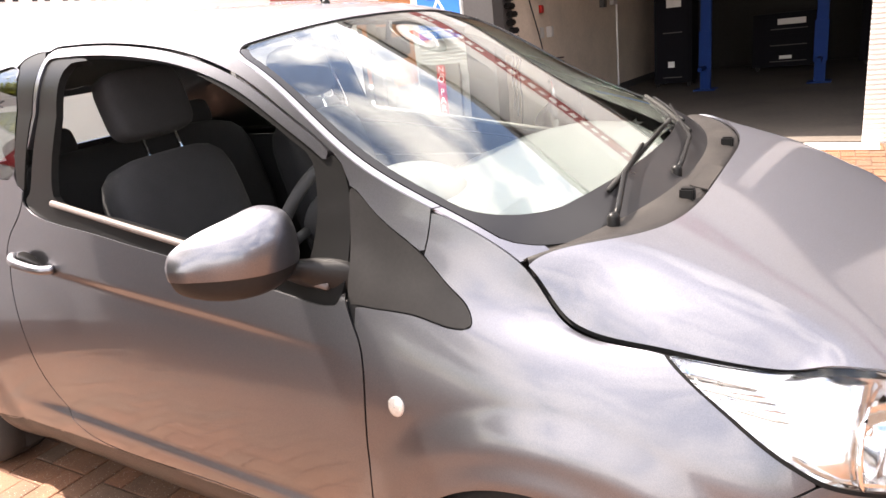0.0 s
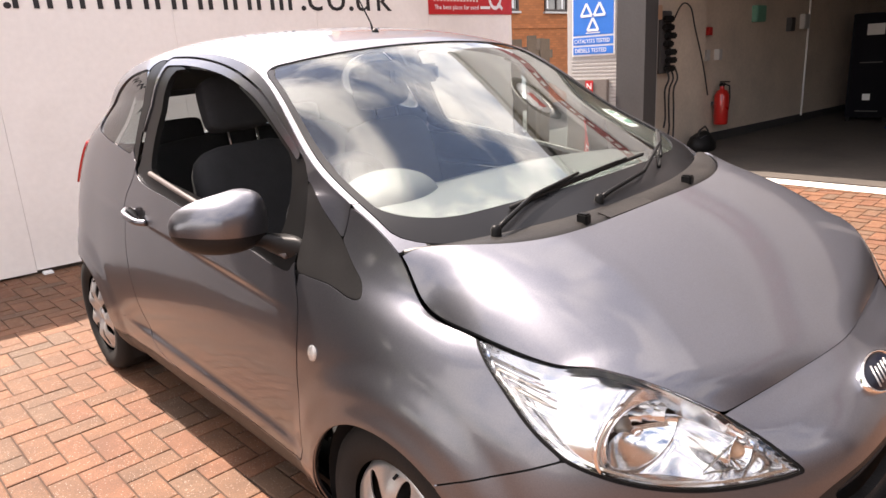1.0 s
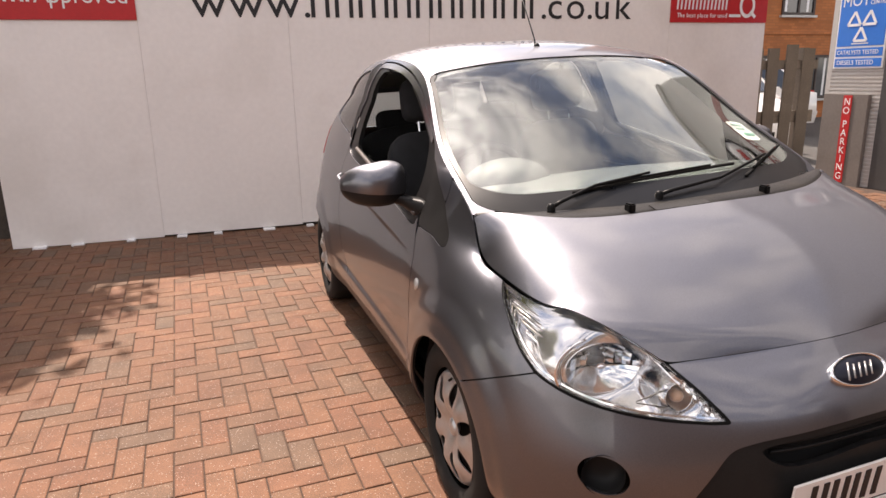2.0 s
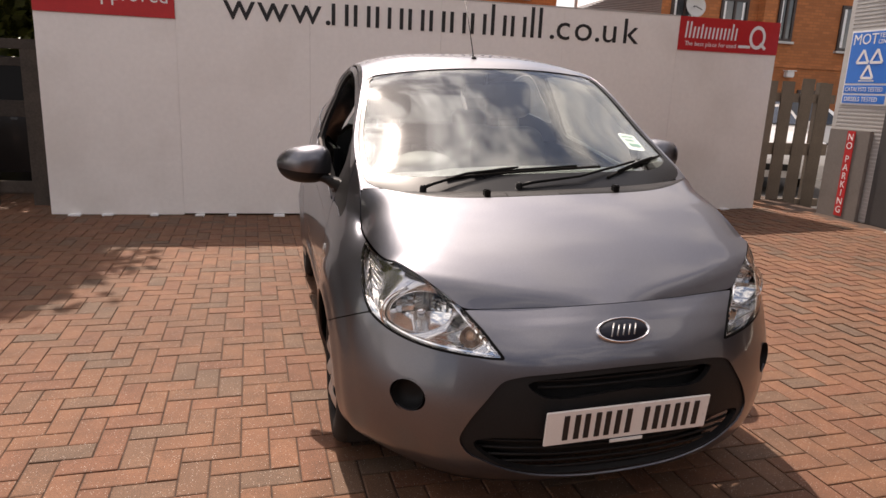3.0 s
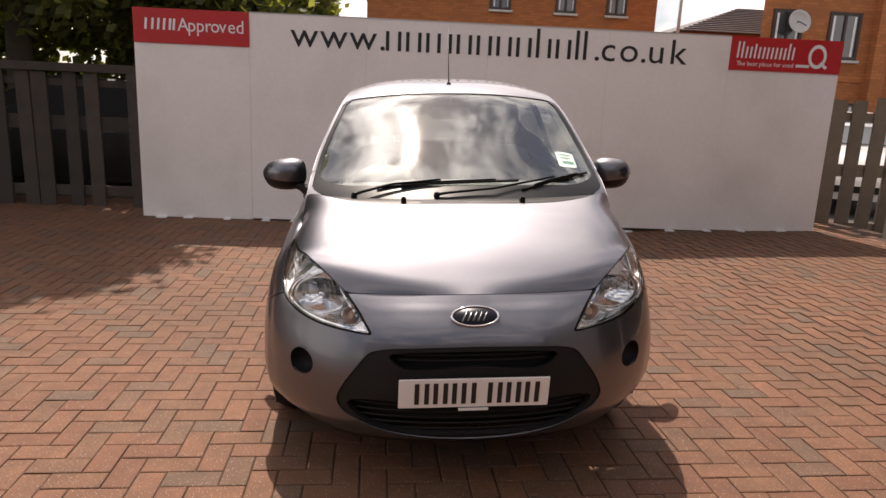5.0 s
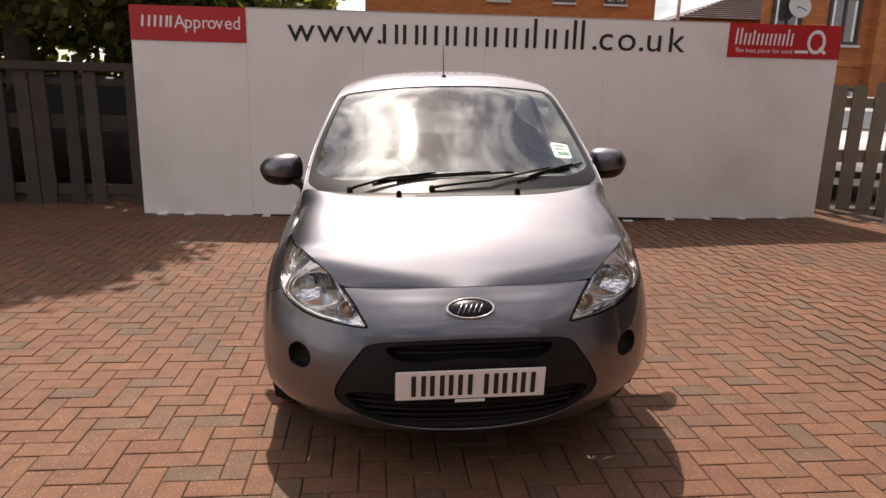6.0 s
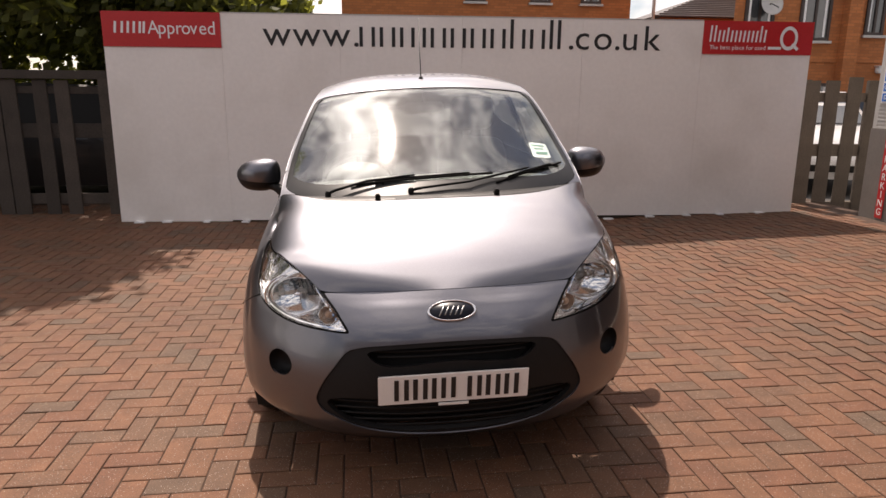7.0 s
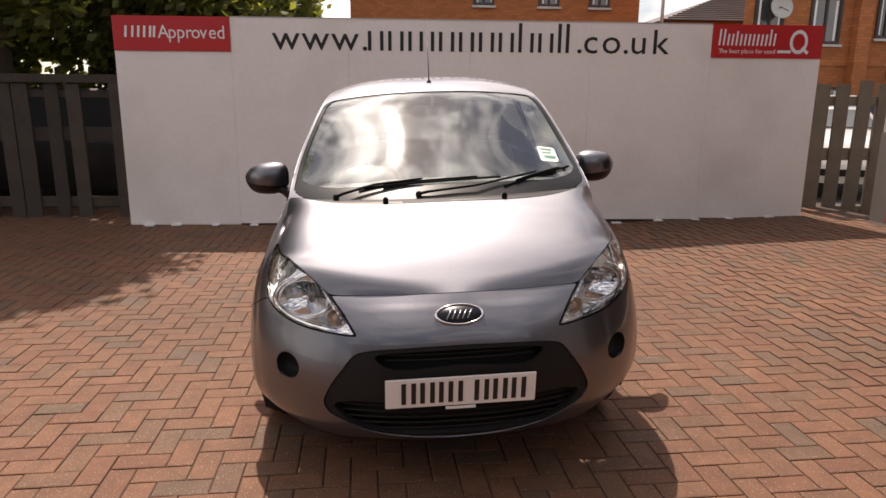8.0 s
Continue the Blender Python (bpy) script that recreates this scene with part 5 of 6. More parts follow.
# ---- mirrors, handles, wipers, aerial ----
def door_mirror(sx):
    """A rounded housing: painted cap above, black skirt and foot below, glass behind."""
    c = Vector((.862, 1.365, 1.02))
    th, ph = np.linspace(0, 2 * math.pi, 57), np.linspace(-math.pi / 2, math.pi / 2, 33)
    T, P = np.meshgrid(th, ph, indexing="ij")
    sg = lambda a, e: np.sign(a) * np.abs(a) ** e
    X, Z = .116 * sg(np.cos(P), .74) * sg(np.cos(T), .8), .08 * sg(np.sin(P), .8)
    Y = .085 * sg(np.cos(P), .8) * sg(np.sin(T), .8)
    Y = np.where(Y > 0, Y * .35, Y)
    # the crest lies inboard, the outer end droops
    Z = Z + np.where(Z > 0, -.14 * X * np.clip(Z / .05, 0, 1), X * .05)
    Y = Y + .05 * np.clip((X + .02) / .1, 0, 1.2) ** 2
    sh = Sheet.grid(np.stack([X + c.x, Y + c.y, Z + c.z], -1), np.stack([T, P], -1))
    cen = sh.V.mean(0)
    if ((sh.V - cen) * sh.normals()).sum() < 0:
        sh.F = [p[::-1] for p in sh.F]
    line = sh.V[:, 2] - (c.z - .026 + .1 * (sh.V[:, 0] - c.x))
    f = (lambda s: s.mirrored()) if sx < 0 else (lambda s: s)
    cap = shell("door_mirror", f(sh.keep(line - .001)), PAINT, car, .003, 0, "grey and black door mirror")
    shell("mirror_skirt", f(sh.keep(-line)), MATTBLACK, cap, .003, -.002, "matt black lower half")
    # the foot sweeps from under the cap to the black triangle: x, y, z, half depth, half height
    foot = spline(np.array([(.85, 1.35, .98, .05, .016), (.81, 1.355, .974, .052, .021), (.775, 1.345, .962, .046, .023), (.75, 1.325, .946, .05, .028), (.712, 1.28, .925, .075, .042)]), np.linspace(0, 4, 17))
    bm, rings = bmesh.new(), []
    for x, y, z, hy, hz in foot:
        rings.append([bm.verts.new((x * sx, y + hy * sg(np.cos(q), .7), z + hz * sg(np.sin(q), .7))) for q in np.linspace(0, 2 * math.pi, 25)[:-1]])
    for p, q in zip(rings, rings[1:]):
        for i in range(24):
            bm.faces.new((p[i], p[i - 1], q[i - 1], q[i]))
    bm.faces.new(rings[0])
    bm.faces.new(rings[-1][::-1])
    bmesh.ops.recalc_face_normals(bm, faces=bm.faces)
    leaning("mirror_foot", bm, MATTBLACK, cap, "black mirror foot", True)
    bm = lathe(bmesh.new(), [(.001, .002), (.085, .002), (.09, 0)], Matrix.Translation((c.x * sx, c.y + .034, c.z)) @ Matrix.Rotation(radians(-90), 4, "X") @ Matrix.Diagonal((1, .68, 1, 1)), 32)
    leaning("mirror_glass", bm, CHROME, cap, "mirror glass")


for sx, d in zip((1, -1), doors):
    door_mirror(sx)
    # door handle: a bowed bar over a scooped recess
    pts = [(sx * x, y, z) for x, y, z in ((.778, 2.23, .885), (.80, 2.26, .888), (.806, 2.33, .896), (.804, 2.39, .905), (.782, 2.425, .91))]
    h = leaning("door_handle", tube([Vector(p) for p in spline(np.array(pts), np.linspace(0, 4, 17))], .0125, 10), PAINT, d, "painted bar door handle", True)
    m = Matrix.Translation((sx * .788, 2.335, .902)) @ Matrix.Rotation(radians(90 * sx), 4, "Y")
    bm = lathe(bmesh.new(), [(.001, .004), (.05, .0035), (.056, .001)], m @ Matrix.Diagonal((.55, 1.1, 1, 1)), 32)
    leaning("handle_recess", bm, GLOSSBLACK, h, "dark recess behind the handle", True)
    # weather strip along the window sill
    pts = [Vector((sx * p[0], p[1], p[2])) for p in ((.742, 1.27, .918), (.745, 1.5, .952), (.744, 1.9, 1.012), (.738, 2.22, 1.06))]
    leaning("weather_strip", tube(pts, .009, 8), SILL, d, "brownish grey window sill strip", True)


def wiper(arm, blade, label):
    """An arm from its pivot to the blade; places on the glass, lifted off it."""
    up = Vector((0, -.018, .03))
    a, b, c = (Vector(p) for p in arm)
    w = leaning("wiper", tube([a + up * .2, a * .8 + b * .2 + up * .4, b + up * .5, b * .4 + c * .6 + up * .42, c + up * .4], [.0065, .0065, .0055, .005, .0045], 8), GLOSSBLACK, label=label, smooth=True)
    leaning("pivot_cap", lathe(bmesh.new(), [(.001, .018), (.009, .016), (.013, .008), (.013, -.02)], Matrix.Translation(a), 16), GLOSSBLACK, w, "wiper pivot cap", True)
    p, q = Vector(blade[0]), Vector(blade[1])
    n = 12
    pts = [p.lerp(q, k / n) + up * (.12 + .12 * math.sin(math.pi * k / n)) for k in range(n + 1)]
    leaning("blade", tube(pts, .006, 6), RUBBER, w, "rubber wiper blade", True)
    leaning("blade_bridge", tube([x + Vector((0, -.006, .009)) for x in pts[2:11]], .0045, 6), GLOSSBLACK, w, "blade bridge", True)


wiper(((-.465, .765, .99), (-.30, .80, 1.025), (-.09, .815, 1.045)), ((-.37, .805, 1.02), (.26, .828, 1.045)), "black windscreen wiper arm with a long blade")
wiper(((-.11, .725, .995), (.14, .755, 1.01), (.43, .87, 1.05)), ((.27, .775, 1.01), (.61, .985, 1.062)), "black windscreen wiper arm with a short blade")
for sx in (1, -1):
    m = Matrix.Translation((.252 * sx, .675, .985))
    leaning("washer_jet", boxed((-.011, -.02, -.014), (.011, .012, .014), .004, m), GLOSSBLACK, label="small black washer jet")
leaning("scuttle_cover", boxed((-.2, -.03, 0), (.0, .012, .004), .002, Matrix.Translation((.02, .672, .977)) @ Matrix.Rotation(radians(13), 4, "X")), COWL, scuttle, "small cover plate")
a, b = Vector((0, 1.785, 1.462)), Vector((0, 2.03, 1.83))
aerial = leaning("aerial", lathe(bmesh.new(), [(.022, -.004), (.021, .01), (.012, .026), (.008, .034), (.001, .035)], Matrix.Translation(a), 20), GLOSSBLACK, label="thin black roof aerial on a rubber base", smooth=True)
leaning("rod", tube([a + Vector((0, .012, .025)), a * .9 + b * .1 + Vector((0, 0, .02)), b], [.005, .0028, .0018], 8), GLOSSBLACK, aerial, "thin rod", True)
CORNER = top_surface(np.linspace(.5, 1.0, 51), np.linspace(.65, 1, 41))
if CORNER.normals()[1000][2] < 0:
    CORNER.F = [p[::-1] for p in CORNER.F]
cx_, ct_ = CORNER.V[:, 0], CORNER.U[:, 0]
st = shell("tax_disc_holder", CORNER.keep(rounded(np.stack([cx_ - .535, (ct_ - .765) * .6], 1), (.046, .095), .02)), STICKER, car, .001, -.011, "white paper sticker inside the windscreen")
for dx, t, half in ((.54, .7, (.03, .016)), (.53, .86, (.034, .006)), (.53, .79, (.026, .006))):
    shell("print", CORNER.keep(rounded(np.stack([cx_ - dx, (ct_ - t) * .6], 1), half, .003)), GREEN_INK, st, .001, -.0085, "green print")

# ---- cabin ----
dash = bmesh.new()
prof = ((1.0, 1.0), (1.2, 1.01), (1.36, .985), (1.42, .93), (1.44, .80), (1.36, .62), (1.1, .55))
ring = [[dash.verts.new((x, y, z - .03 * (abs(x) / .66) ** 2)) for y, z in prof] for x in np.linspace(-.66, .66, 25)]
for p, q in zip(ring, ring[1:]):
    for i in range(len(prof) - 1):
        dash.faces.new((p[i], p[i + 1], q[i + 1], q[i]))
dashboard = leaning("dashboard", dash, DASH, label="grey moulded dashboard", smooth=True)
fore_dash = bmesh.new()
ring = [[fore_dash.verts.new((x, .80 + .26 * (abs(x) / .66) ** 2 + k * (.20 - .24 * (abs(x) / .66) ** 2), .978 + .022 * k - .01 * (abs(x) / .66) ** 2)) for k in (0, .5, 1)] for x in np.linspace(-.62, .62, 25)]
for p, q in zip(ring, ring[1:]):
    for i in range(2):
        fore_dash.faces.new((p[i], p[i + 1], q[i + 1], q[i]))
leaning("demister_shelf", fore_dash, DASH, dashboard, "grey shelf under the windscreen", True)
bm = bmesh.new()
bmesh.ops.create_uvsphere(bm, u_segments=32, v_segments=18, radius=1, matrix=Matrix.Translation((-.35, 1.32, .985)) @ Matrix.Diagonal((.16, .15, .085, 1)))
leaning("instrument_hood", bm, PALE, dashboard, "pale rounded instrument hood", True)
m = Matrix.Translation((-.35, 1.6, .93)) @ Matrix.Rotation(radians(-65), 4, "X")
bm = tube([m @ Vector((.185 * math.cos(t), .185 * math.sin(t), 0)) for t in np.linspace(0, 2 * math.pi, 49)], .016, 10)
steer = leaning("steering_wheel", bm, TRIM, label="black steering wheel", smooth=True)
leaning("steering_boss", lathe(bmesh.new(), [(.001, .03), (.06, .028), (.08, .01), (.08, -.03), (.03, -.14)], m, 28), TRIM, steer, "black wheel centre", True)
for t in (.3, 2.84, 4.71):
    leaning("spoke", tube([m @ Vector((.06 * math.cos(t), .06 * math.sin(t), 0)), m @ Vector((.18 * math.cos(t), .18 * math.sin(t), 0))], .014, 8), TRIM, steer, "black spoke", True)
mir = leaning("interior_mirror", boxed((-.11, -.018, -.032), (.11, .012, .032), .012, Matrix.Translation((0, 1.58, 1.325))), TRIM, label="black interior mirror")
leaning("stem", tube([(0, 1.57, 1.355), (0, 1.56, 1.405)], .009), TRIM, mir, "short stem")


def cushion(name, size, m, mat, parent, label, puff=.35):
    bm = bmesh.new()
    bmesh.ops.create_cube(bm, size=2)
    bmesh.ops.subdivide_edges(bm, edges=bm.edges[:], cuts=7, use_grid_fill=True)
    for v in bm.verts:
        p = v.co.copy()
        q = Vector([math.copysign(abs(a) ** .9, a) for a in p])
        n = (abs(p.x) ** 5 + abs(p.y) ** 5 + abs(p.z) ** 5) ** .2
        q = p / max(n, 1e-6)
        v.co = m @ Vector((q.x * size[0], q.y * size[1], q.z * size[2]))
    return leaning(name, bm, mat, parent, label, True)


for sx in (-1, 1):
    tilt = Matrix.Rotation(radians(-16), 4, "X")
    st = cushion("front_seat", (.225, .085, .32), Matrix.Translation((.36 * sx, 2.16, .80)) @ tilt, CLOTH, car, "charcoal cloth front seat")
    cushion("seat_cushion", (.25, .27, .09), Matrix.Translation((.36 * sx, 1.88, .52)) @ Matrix.Rotation(radians(8), 4, "X"), CLOTH, st, "charcoal cloth cushion")
    cushion("headrest", (.135, .055, .105), Matrix.Translation((.36 * sx, 2.26, 1.265)) @ tilt, CLOTH, st, "charcoal headrest")
    for dx in (-.06, .06):
        leaning("headrest_post", tube([(.36 * sx + dx, 2.205, 1.1), (.36 * sx + dx, 2.235, 1.2)], .006), CHROME, st, "bright headrest post")
rear_seat = cushion("rear_seat", (.6, .09, .3), Matrix.Translation((0, 2.86, .8)) @ Matrix.Rotation(radians(-18), 4, "X"), CLOTH, car, "charcoal cloth rear bench")
for sx in (-1, 1):
    cushion("headrest", (.12, .05, .06), Matrix.Translation((.33 * sx, 2.97, 1.12)) @ Matrix.Rotation(radians(-18), 4, "X"), CLOTH, rear_seat, "low charcoal headrest")
    leaning("door_lining", boxed((.66, 1.25, .33), (.70, 2.45, .88 + .0), .02, Matrix.Diagonal((sx, 1, 1, 1))), TRIM, doors[0 if sx > 0 else 1], "dark inner door lining")
    leaning("rear_trim", boxed((.6, 2.47, .33), (.64, 3.3, 1.0), .02, Matrix.Diagonal((sx, 1, 1, 1))), TRIM, label="dark rear side lining")
leaning("parcel_shelf", boxed((-.55, 2.98, .97), (.55, 3.34, .99), .006), TRIM, label="dark parcel shelf")
leaning("cabin_floor", boxed((-.68, .95, .25), (.68, 3.3, .28)), DARK, label="dark cabin floor")
leaning("bulkhead", boxed((-.66, .9, .25), (.66, .94, .96)), DARK, label="dark bulkhead")
# passenger's window glass is up, the driver's is down
gl = shell("window_glass", cut(in_window + .012), GLASS, doors[0], .004, -.012, "closed side window glass")
gl.visible_shadow = False

# ---- the workshop beside the yard: its front stands square to the board ----
def rise(x):
    """The yard climbs a little towards the workshop."""
    return 0.0 if x < 1.6 else 0.034 * (x - 1.6) * min(1.0, (x - 1.6) / 1.2)


FLOOR_Z = rise(5.15)
SHOP = Matrix.Translation((5.15, 4.12, 0)) @ Matrix.Rotation(radians(-1.5), 4, "Z")


def shop_part(name, lo, hi, mat, label, category="wall", bevel=0.0):
    """A piece of the workshop: x into the building, y along its front from the door's jamb, z up."""
    ob = part(name, boxed(lo, hi, bevel), mat)
    ob.matrix_basis = SHOP
    return tagged(ob, label, category, kind="structure")


def ribbed(name, y0, y1, z0, z1, label, x=0.0, pitch=.04):
    """Metal cladding with level ribs, on the building's front."""
    n = int((z1 - z0) / pitch)
    V, F = [], []
    for k in range(n):
        z = z0 + k * pitch
        for d, h in ((0, 0), (0, .45), (-.009, .55), (-.009, .95)):
            V += [(x + d, y0, z + h * pitch), (x + d, y1, z + h * pitch)]
    for k in range(len(V) // 2 - 1):
        F.append((2 * k, 2 * k + 1, 2 * k + 3, 2 * k + 2))
    V += [(x + .1, y0, z0), (x + .1, y1, z0), (x + .1, y1, z1), (x + .1, y0, z1)]
    m = len(V) - 4
    F += [(m, m + 3, m + 2, m + 1), (0, m, m + 1, 1), (m - 2, m - 1, m + 2, m + 3)]
    F += [tuple(range(0, m, 2)) + (m + 3, m), tuple(range(1, m, 2)) + (m + 2, m + 1)]
    ob = raw(name, V, F, CLAD)
    ob.matrix_basis = SHOP
    return tagged(ob, label, "wall", kind="structure")


DOOR_TOP, SHOP_TOP = 2.75, 5.6
ribbed("wall_pier", .02, .66, FLOOR_Z - .02, SHOP_TOP, "grey ribbed metal cladding beside the workshop door")
ribbed("wall_above_door", -9.5, .02, DOOR_TOP + 1.1, SHOP_TOP, "grey ribbed metal cladding above the workshop door")
shop_part("wall_lintel", (-.01, -9.5, DOOR_TOP), (.2, .02, DOOR_TOP + .1), JAMB, "dark steel lintel over the workshop door")
shop_part("door_jamb", (-.02, -.34, FLOOR_Z - .02), (.22, .02, DOOR_TOP), JAMB, "dark grey steel jamb of the workshop door", "door jamb")
shop_part("wall_end", (.1, .02, FLOOR_Z - .02), (.25, .66, SHOP_TOP), JAMB, "inner face of the pier by the door")
shop_part("wall_corner", (-.006, .66, FLOOR_Z - .02), (9.0, .72, SHOP_TOP), CLAD, "side wall of the workshop towards the fence")
shop_part("wall_inside", (.25, .05, FLOOR_Z), (9.0, .2, 4.2), WALLPAINT, "white painted block wall inside the workshop")
shop_part("wall_pilaster", (.25, -.06, FLOOR_Z), (1.78, .048, 4.18), WALLPAINT, "thicker white painted part of the wall inside the door", "wall", .004)
shop_part("wall_dado", (1.79, .03, FLOOR_Z), (9.0, .047, FLOOR_Z + .12), JAMB, "dark dirty skirting along the workshop wall", "skirting")
shop_part("wall_back", (9.0, -11, FLOOR_Z), (9.2, .2, 4.2), BACKWALL, "far end wall of the workshop, coloured dark for shade")
shop_part("wall_far_side", (.25, -11, FLOOR_Z), (9.0, -10.8, 4.2), BACKWALL, "opposite side wall of the workshop, coloured dark for shade")
shop_part("ceiling", (.1, -11, 4.2), (9.2, .2, 4.3), CEILING, "workshop ceiling coloured dark for shade", "ceiling")
shop_part("roof_top", (-.1, -11, SHOP_TOP), (9.2, .72, SHOP_TOP + .15), JAMB, "flat workshop roof", "roof")
shop_part("floor_workshop", (-.02, -11, FLOOR_Z - .1), (9.2, .05, FLOOR_Z + .004), CONCRETE, "stained concrete workshop floor", "floor")
shop_part("wall_post", (-.05, -3.98, FLOOR_Z - .02), (.12, -3.80, DOOR_TOP), WALLPAINT, "white painted door post", "post", .006)
ribbed("wall_post_cladding", -3.985, -3.795, FLOOR_Z - .015, DOOR_TOP - .01, "pale ribbed metal cladding on the door post", -.056)
ribbed("wall_front", -9.5, -5.6, FLOOR_Z - .02, DOOR_TOP, "grey ribbed metal front of the workshop")
shop_part("fascia", (-.1, -9.5, DOOR_TOP + .1), (.1, .66, DOOR_TOP + 1.25), CLAD, "pale grey metal fascia over the workshop door", "fascia", .006)
line = raw("threshold_line", [(4.72, .2, rise(4.72) + .006), (4.98, .2, rise(4.98) + .006), (5.073, 3.72, rise(5.073) + .006), (4.933, 3.72, rise(4.933) + .006)], [(0, 1, 2, 3)], WHITE_LINE)
tagged(line, "worn white painted line before the workshop door", "road marking", kind="structure")

fascia_sign = shop_part("fascia_sign", (-.112, -9.5, DOOR_TOP + .75), (-.101, .66, DOOR_TOP + 1.01), DULL_RED, "long red fascia sign with pale lettering", "sign", .002)
rnd, y = random.Random(11), -.1
while y > -7.0:
    w = rnd.uniform(.07, .12)
    part("name_bar", boxed((-.116, y - w, DOOR_TOP + .83), (-.1125, y, DOOR_TOP + rnd.choice((.92, .92, .95)))), CLAD, fascia_sign, "pale plain bar")
    y -= w + rnd.choice((.06, .06, .06, .25))

# round sign above the fascia
rs = thing("round_sign", "round white and dark sign on the workshop front", "sign", at=(5.03, 3.28, 4.5))
bm = lathe(bmesh.new(), [(.001, .02), (.3, .02), (.32, .01), (.32, -.06)], Matrix.Rotation(radians(-90), 4, "Y"), 48)
part("disc", bm, WHITE_INK, rs, "white disc", True)
bm = lathe(bmesh.new(), [(.32, -.06), (.32, .03), (.42, .03), (.43, .02), (.43, -.06)], Matrix.Rotation(radians(-90), 4, "Y"), 48)
part("rim", bm, JAMB, rs, "dark rim", True)
bm = bmesh.new()
box(bm, (-.03, -.2, -.14), (-.022, .1, .02), .003)
part("mark", bm, RED, rs, "plain red mark")


def shop_sign():
    """Blue test-station sign, on the pier."""
    s = thing("test_station_sign", "blue and white vehicle test station sign on ribbed cladding", "sign")
    s.matrix_basis = SHOP @ Matrix.Translation((-.012, .645, 1.345)) @ Matrix.Rotation(radians(-90), 4, "Z")
    part("plate", boxed((0, -.004, 0), (.6, .004, .78), .004), WHITE_INK, s, "white plate")
    part("field", boxed((.02, -.007, .23), (.58, -.0045, .76), .002), BLUE_SIGN, s, "blue field")
    for z in (.125, .02):
        part("strip", boxed((.02, -.007, z), (.58, -.0045, z + .085), .002), BLUE_SIGN, s, "blue strip")
    up = Matrix.Rotation(radians(90), 4, "X")
    lettering("lettering", "MOT", .155, WHITE_INK, Matrix.Translation((.04, -.008, .635)) @ up, s, width=.95)
    lettering("lettering", "TEST", .066, WHITE_INK, Matrix.Translation((.37, -.008, .695)) @ up, s)
    lettering("lettering", "CENTRE", .06, WHITE_INK, Matrix.Translation((.37, -.008, .635)) @ up, s, width=.85)
    lettering("lettering", "CATALYSTS TESTED", .062, WHITE_INK, Matrix.Translation((.035, -.008, .147)) @ up, s, width=.9)
    lettering("lettering", "DIESELS TESTED", .066, WHITE_INK, Matrix.Translation((.045, -.008, .042)) @ up, s, width=.95)
    for cx, cz, flip in ((.21, .5, 1), (.39, .5, 1), (.3, .34, 1)):
        bm = bmesh.new()
        P = [Vector((cx + .088 * math.cos(a), 0, cz - .012 + .088 * math.sin(a))) for a in (math.pi / 2, math.pi * 7 / 6, math.pi * 11 / 6)]
        for p, q in zip(P, P[1:] + P[:1]):
            stroke(bm, (p.x, p.z), (q.x, q.z), .026)
        part("triangle", bm, WHITE_INK, s, "white triangle outline").location = (0, -.0075, 0)
    part("small_print", boxed((.2, -.008, .25), (.4, -.0068, .262)), WHITE_INK, s, "small pale bar")


shop_sign()


def no_parking():
    s = thing("no_parking_sign", "narrow upright red sign with white letters", "sign")
    s.matrix_basis = SHOP @ Matrix.Translation((-.06, .36, FLOOR_Z)) @ Matrix.Rotation(radians(-90), 4, "Z")
    part("plate", boxed((-.055, -.004, .02), (.055, .002, .95), .002), RED, s, "red plate")
    up = Matrix.Rotation(radians(90), 4, "X")
    z = .85
    for ch in "NO PARKING":
        if ch != " ":
            lettering("letter", ch, .105, WHITE_INK, Matrix.Translation((0, -.005, z)) @ up, s, align="CENTER")
        z -= .093 if ch != " " else .05
    return s


no_parking()
cover = shop_part("pier_cover", (-.055, .12, FLOOR_Z - .02), (-.012, .68, FLOOR_Z + .96), GUARD, "low dull grey metal guard on the pier", "guard", .004)

# inside the workshop
def at_shop(x, y, z):
    return SHOP @ Vector((x, y, z))


def extinguisher():
    p = at_shop(2.22, -.09, FLOOR_Z + .24)
    e = thing("fire_extinguisher", "red fire extinguisher on a white wall", "fire extinguisher", at=p)
    part("cylinder", lathe(bmesh.new(), [(.001, .0), (.085, .0), (.095, .02), (.095, .38), (.07, .44), (.03, .46), (.028, .5)], Matrix.Identity(4), 28), EXT_RED, e, "red cylinder", True)
    part("valve_head", boxed((-.03, -.03, .5), (.03, .03, .545), .008), BLACK, e, "black valve head")
    part("lever", boxed((-.02, -.1, .55), (.02, .03, .565), .004), BLACK, e, "black lever")
    part("hose", tube([(.03, -.02, .53), (.1, -.05, .5), (.13, -.05, .35), (.11, -.04, .15)], .011), CABLE, e, "black hose", True)
    part("bracket", boxed((-.05, .05, .25), (.05, .12, .3)), JAMB, e, "wall bracket")


extinguisher()


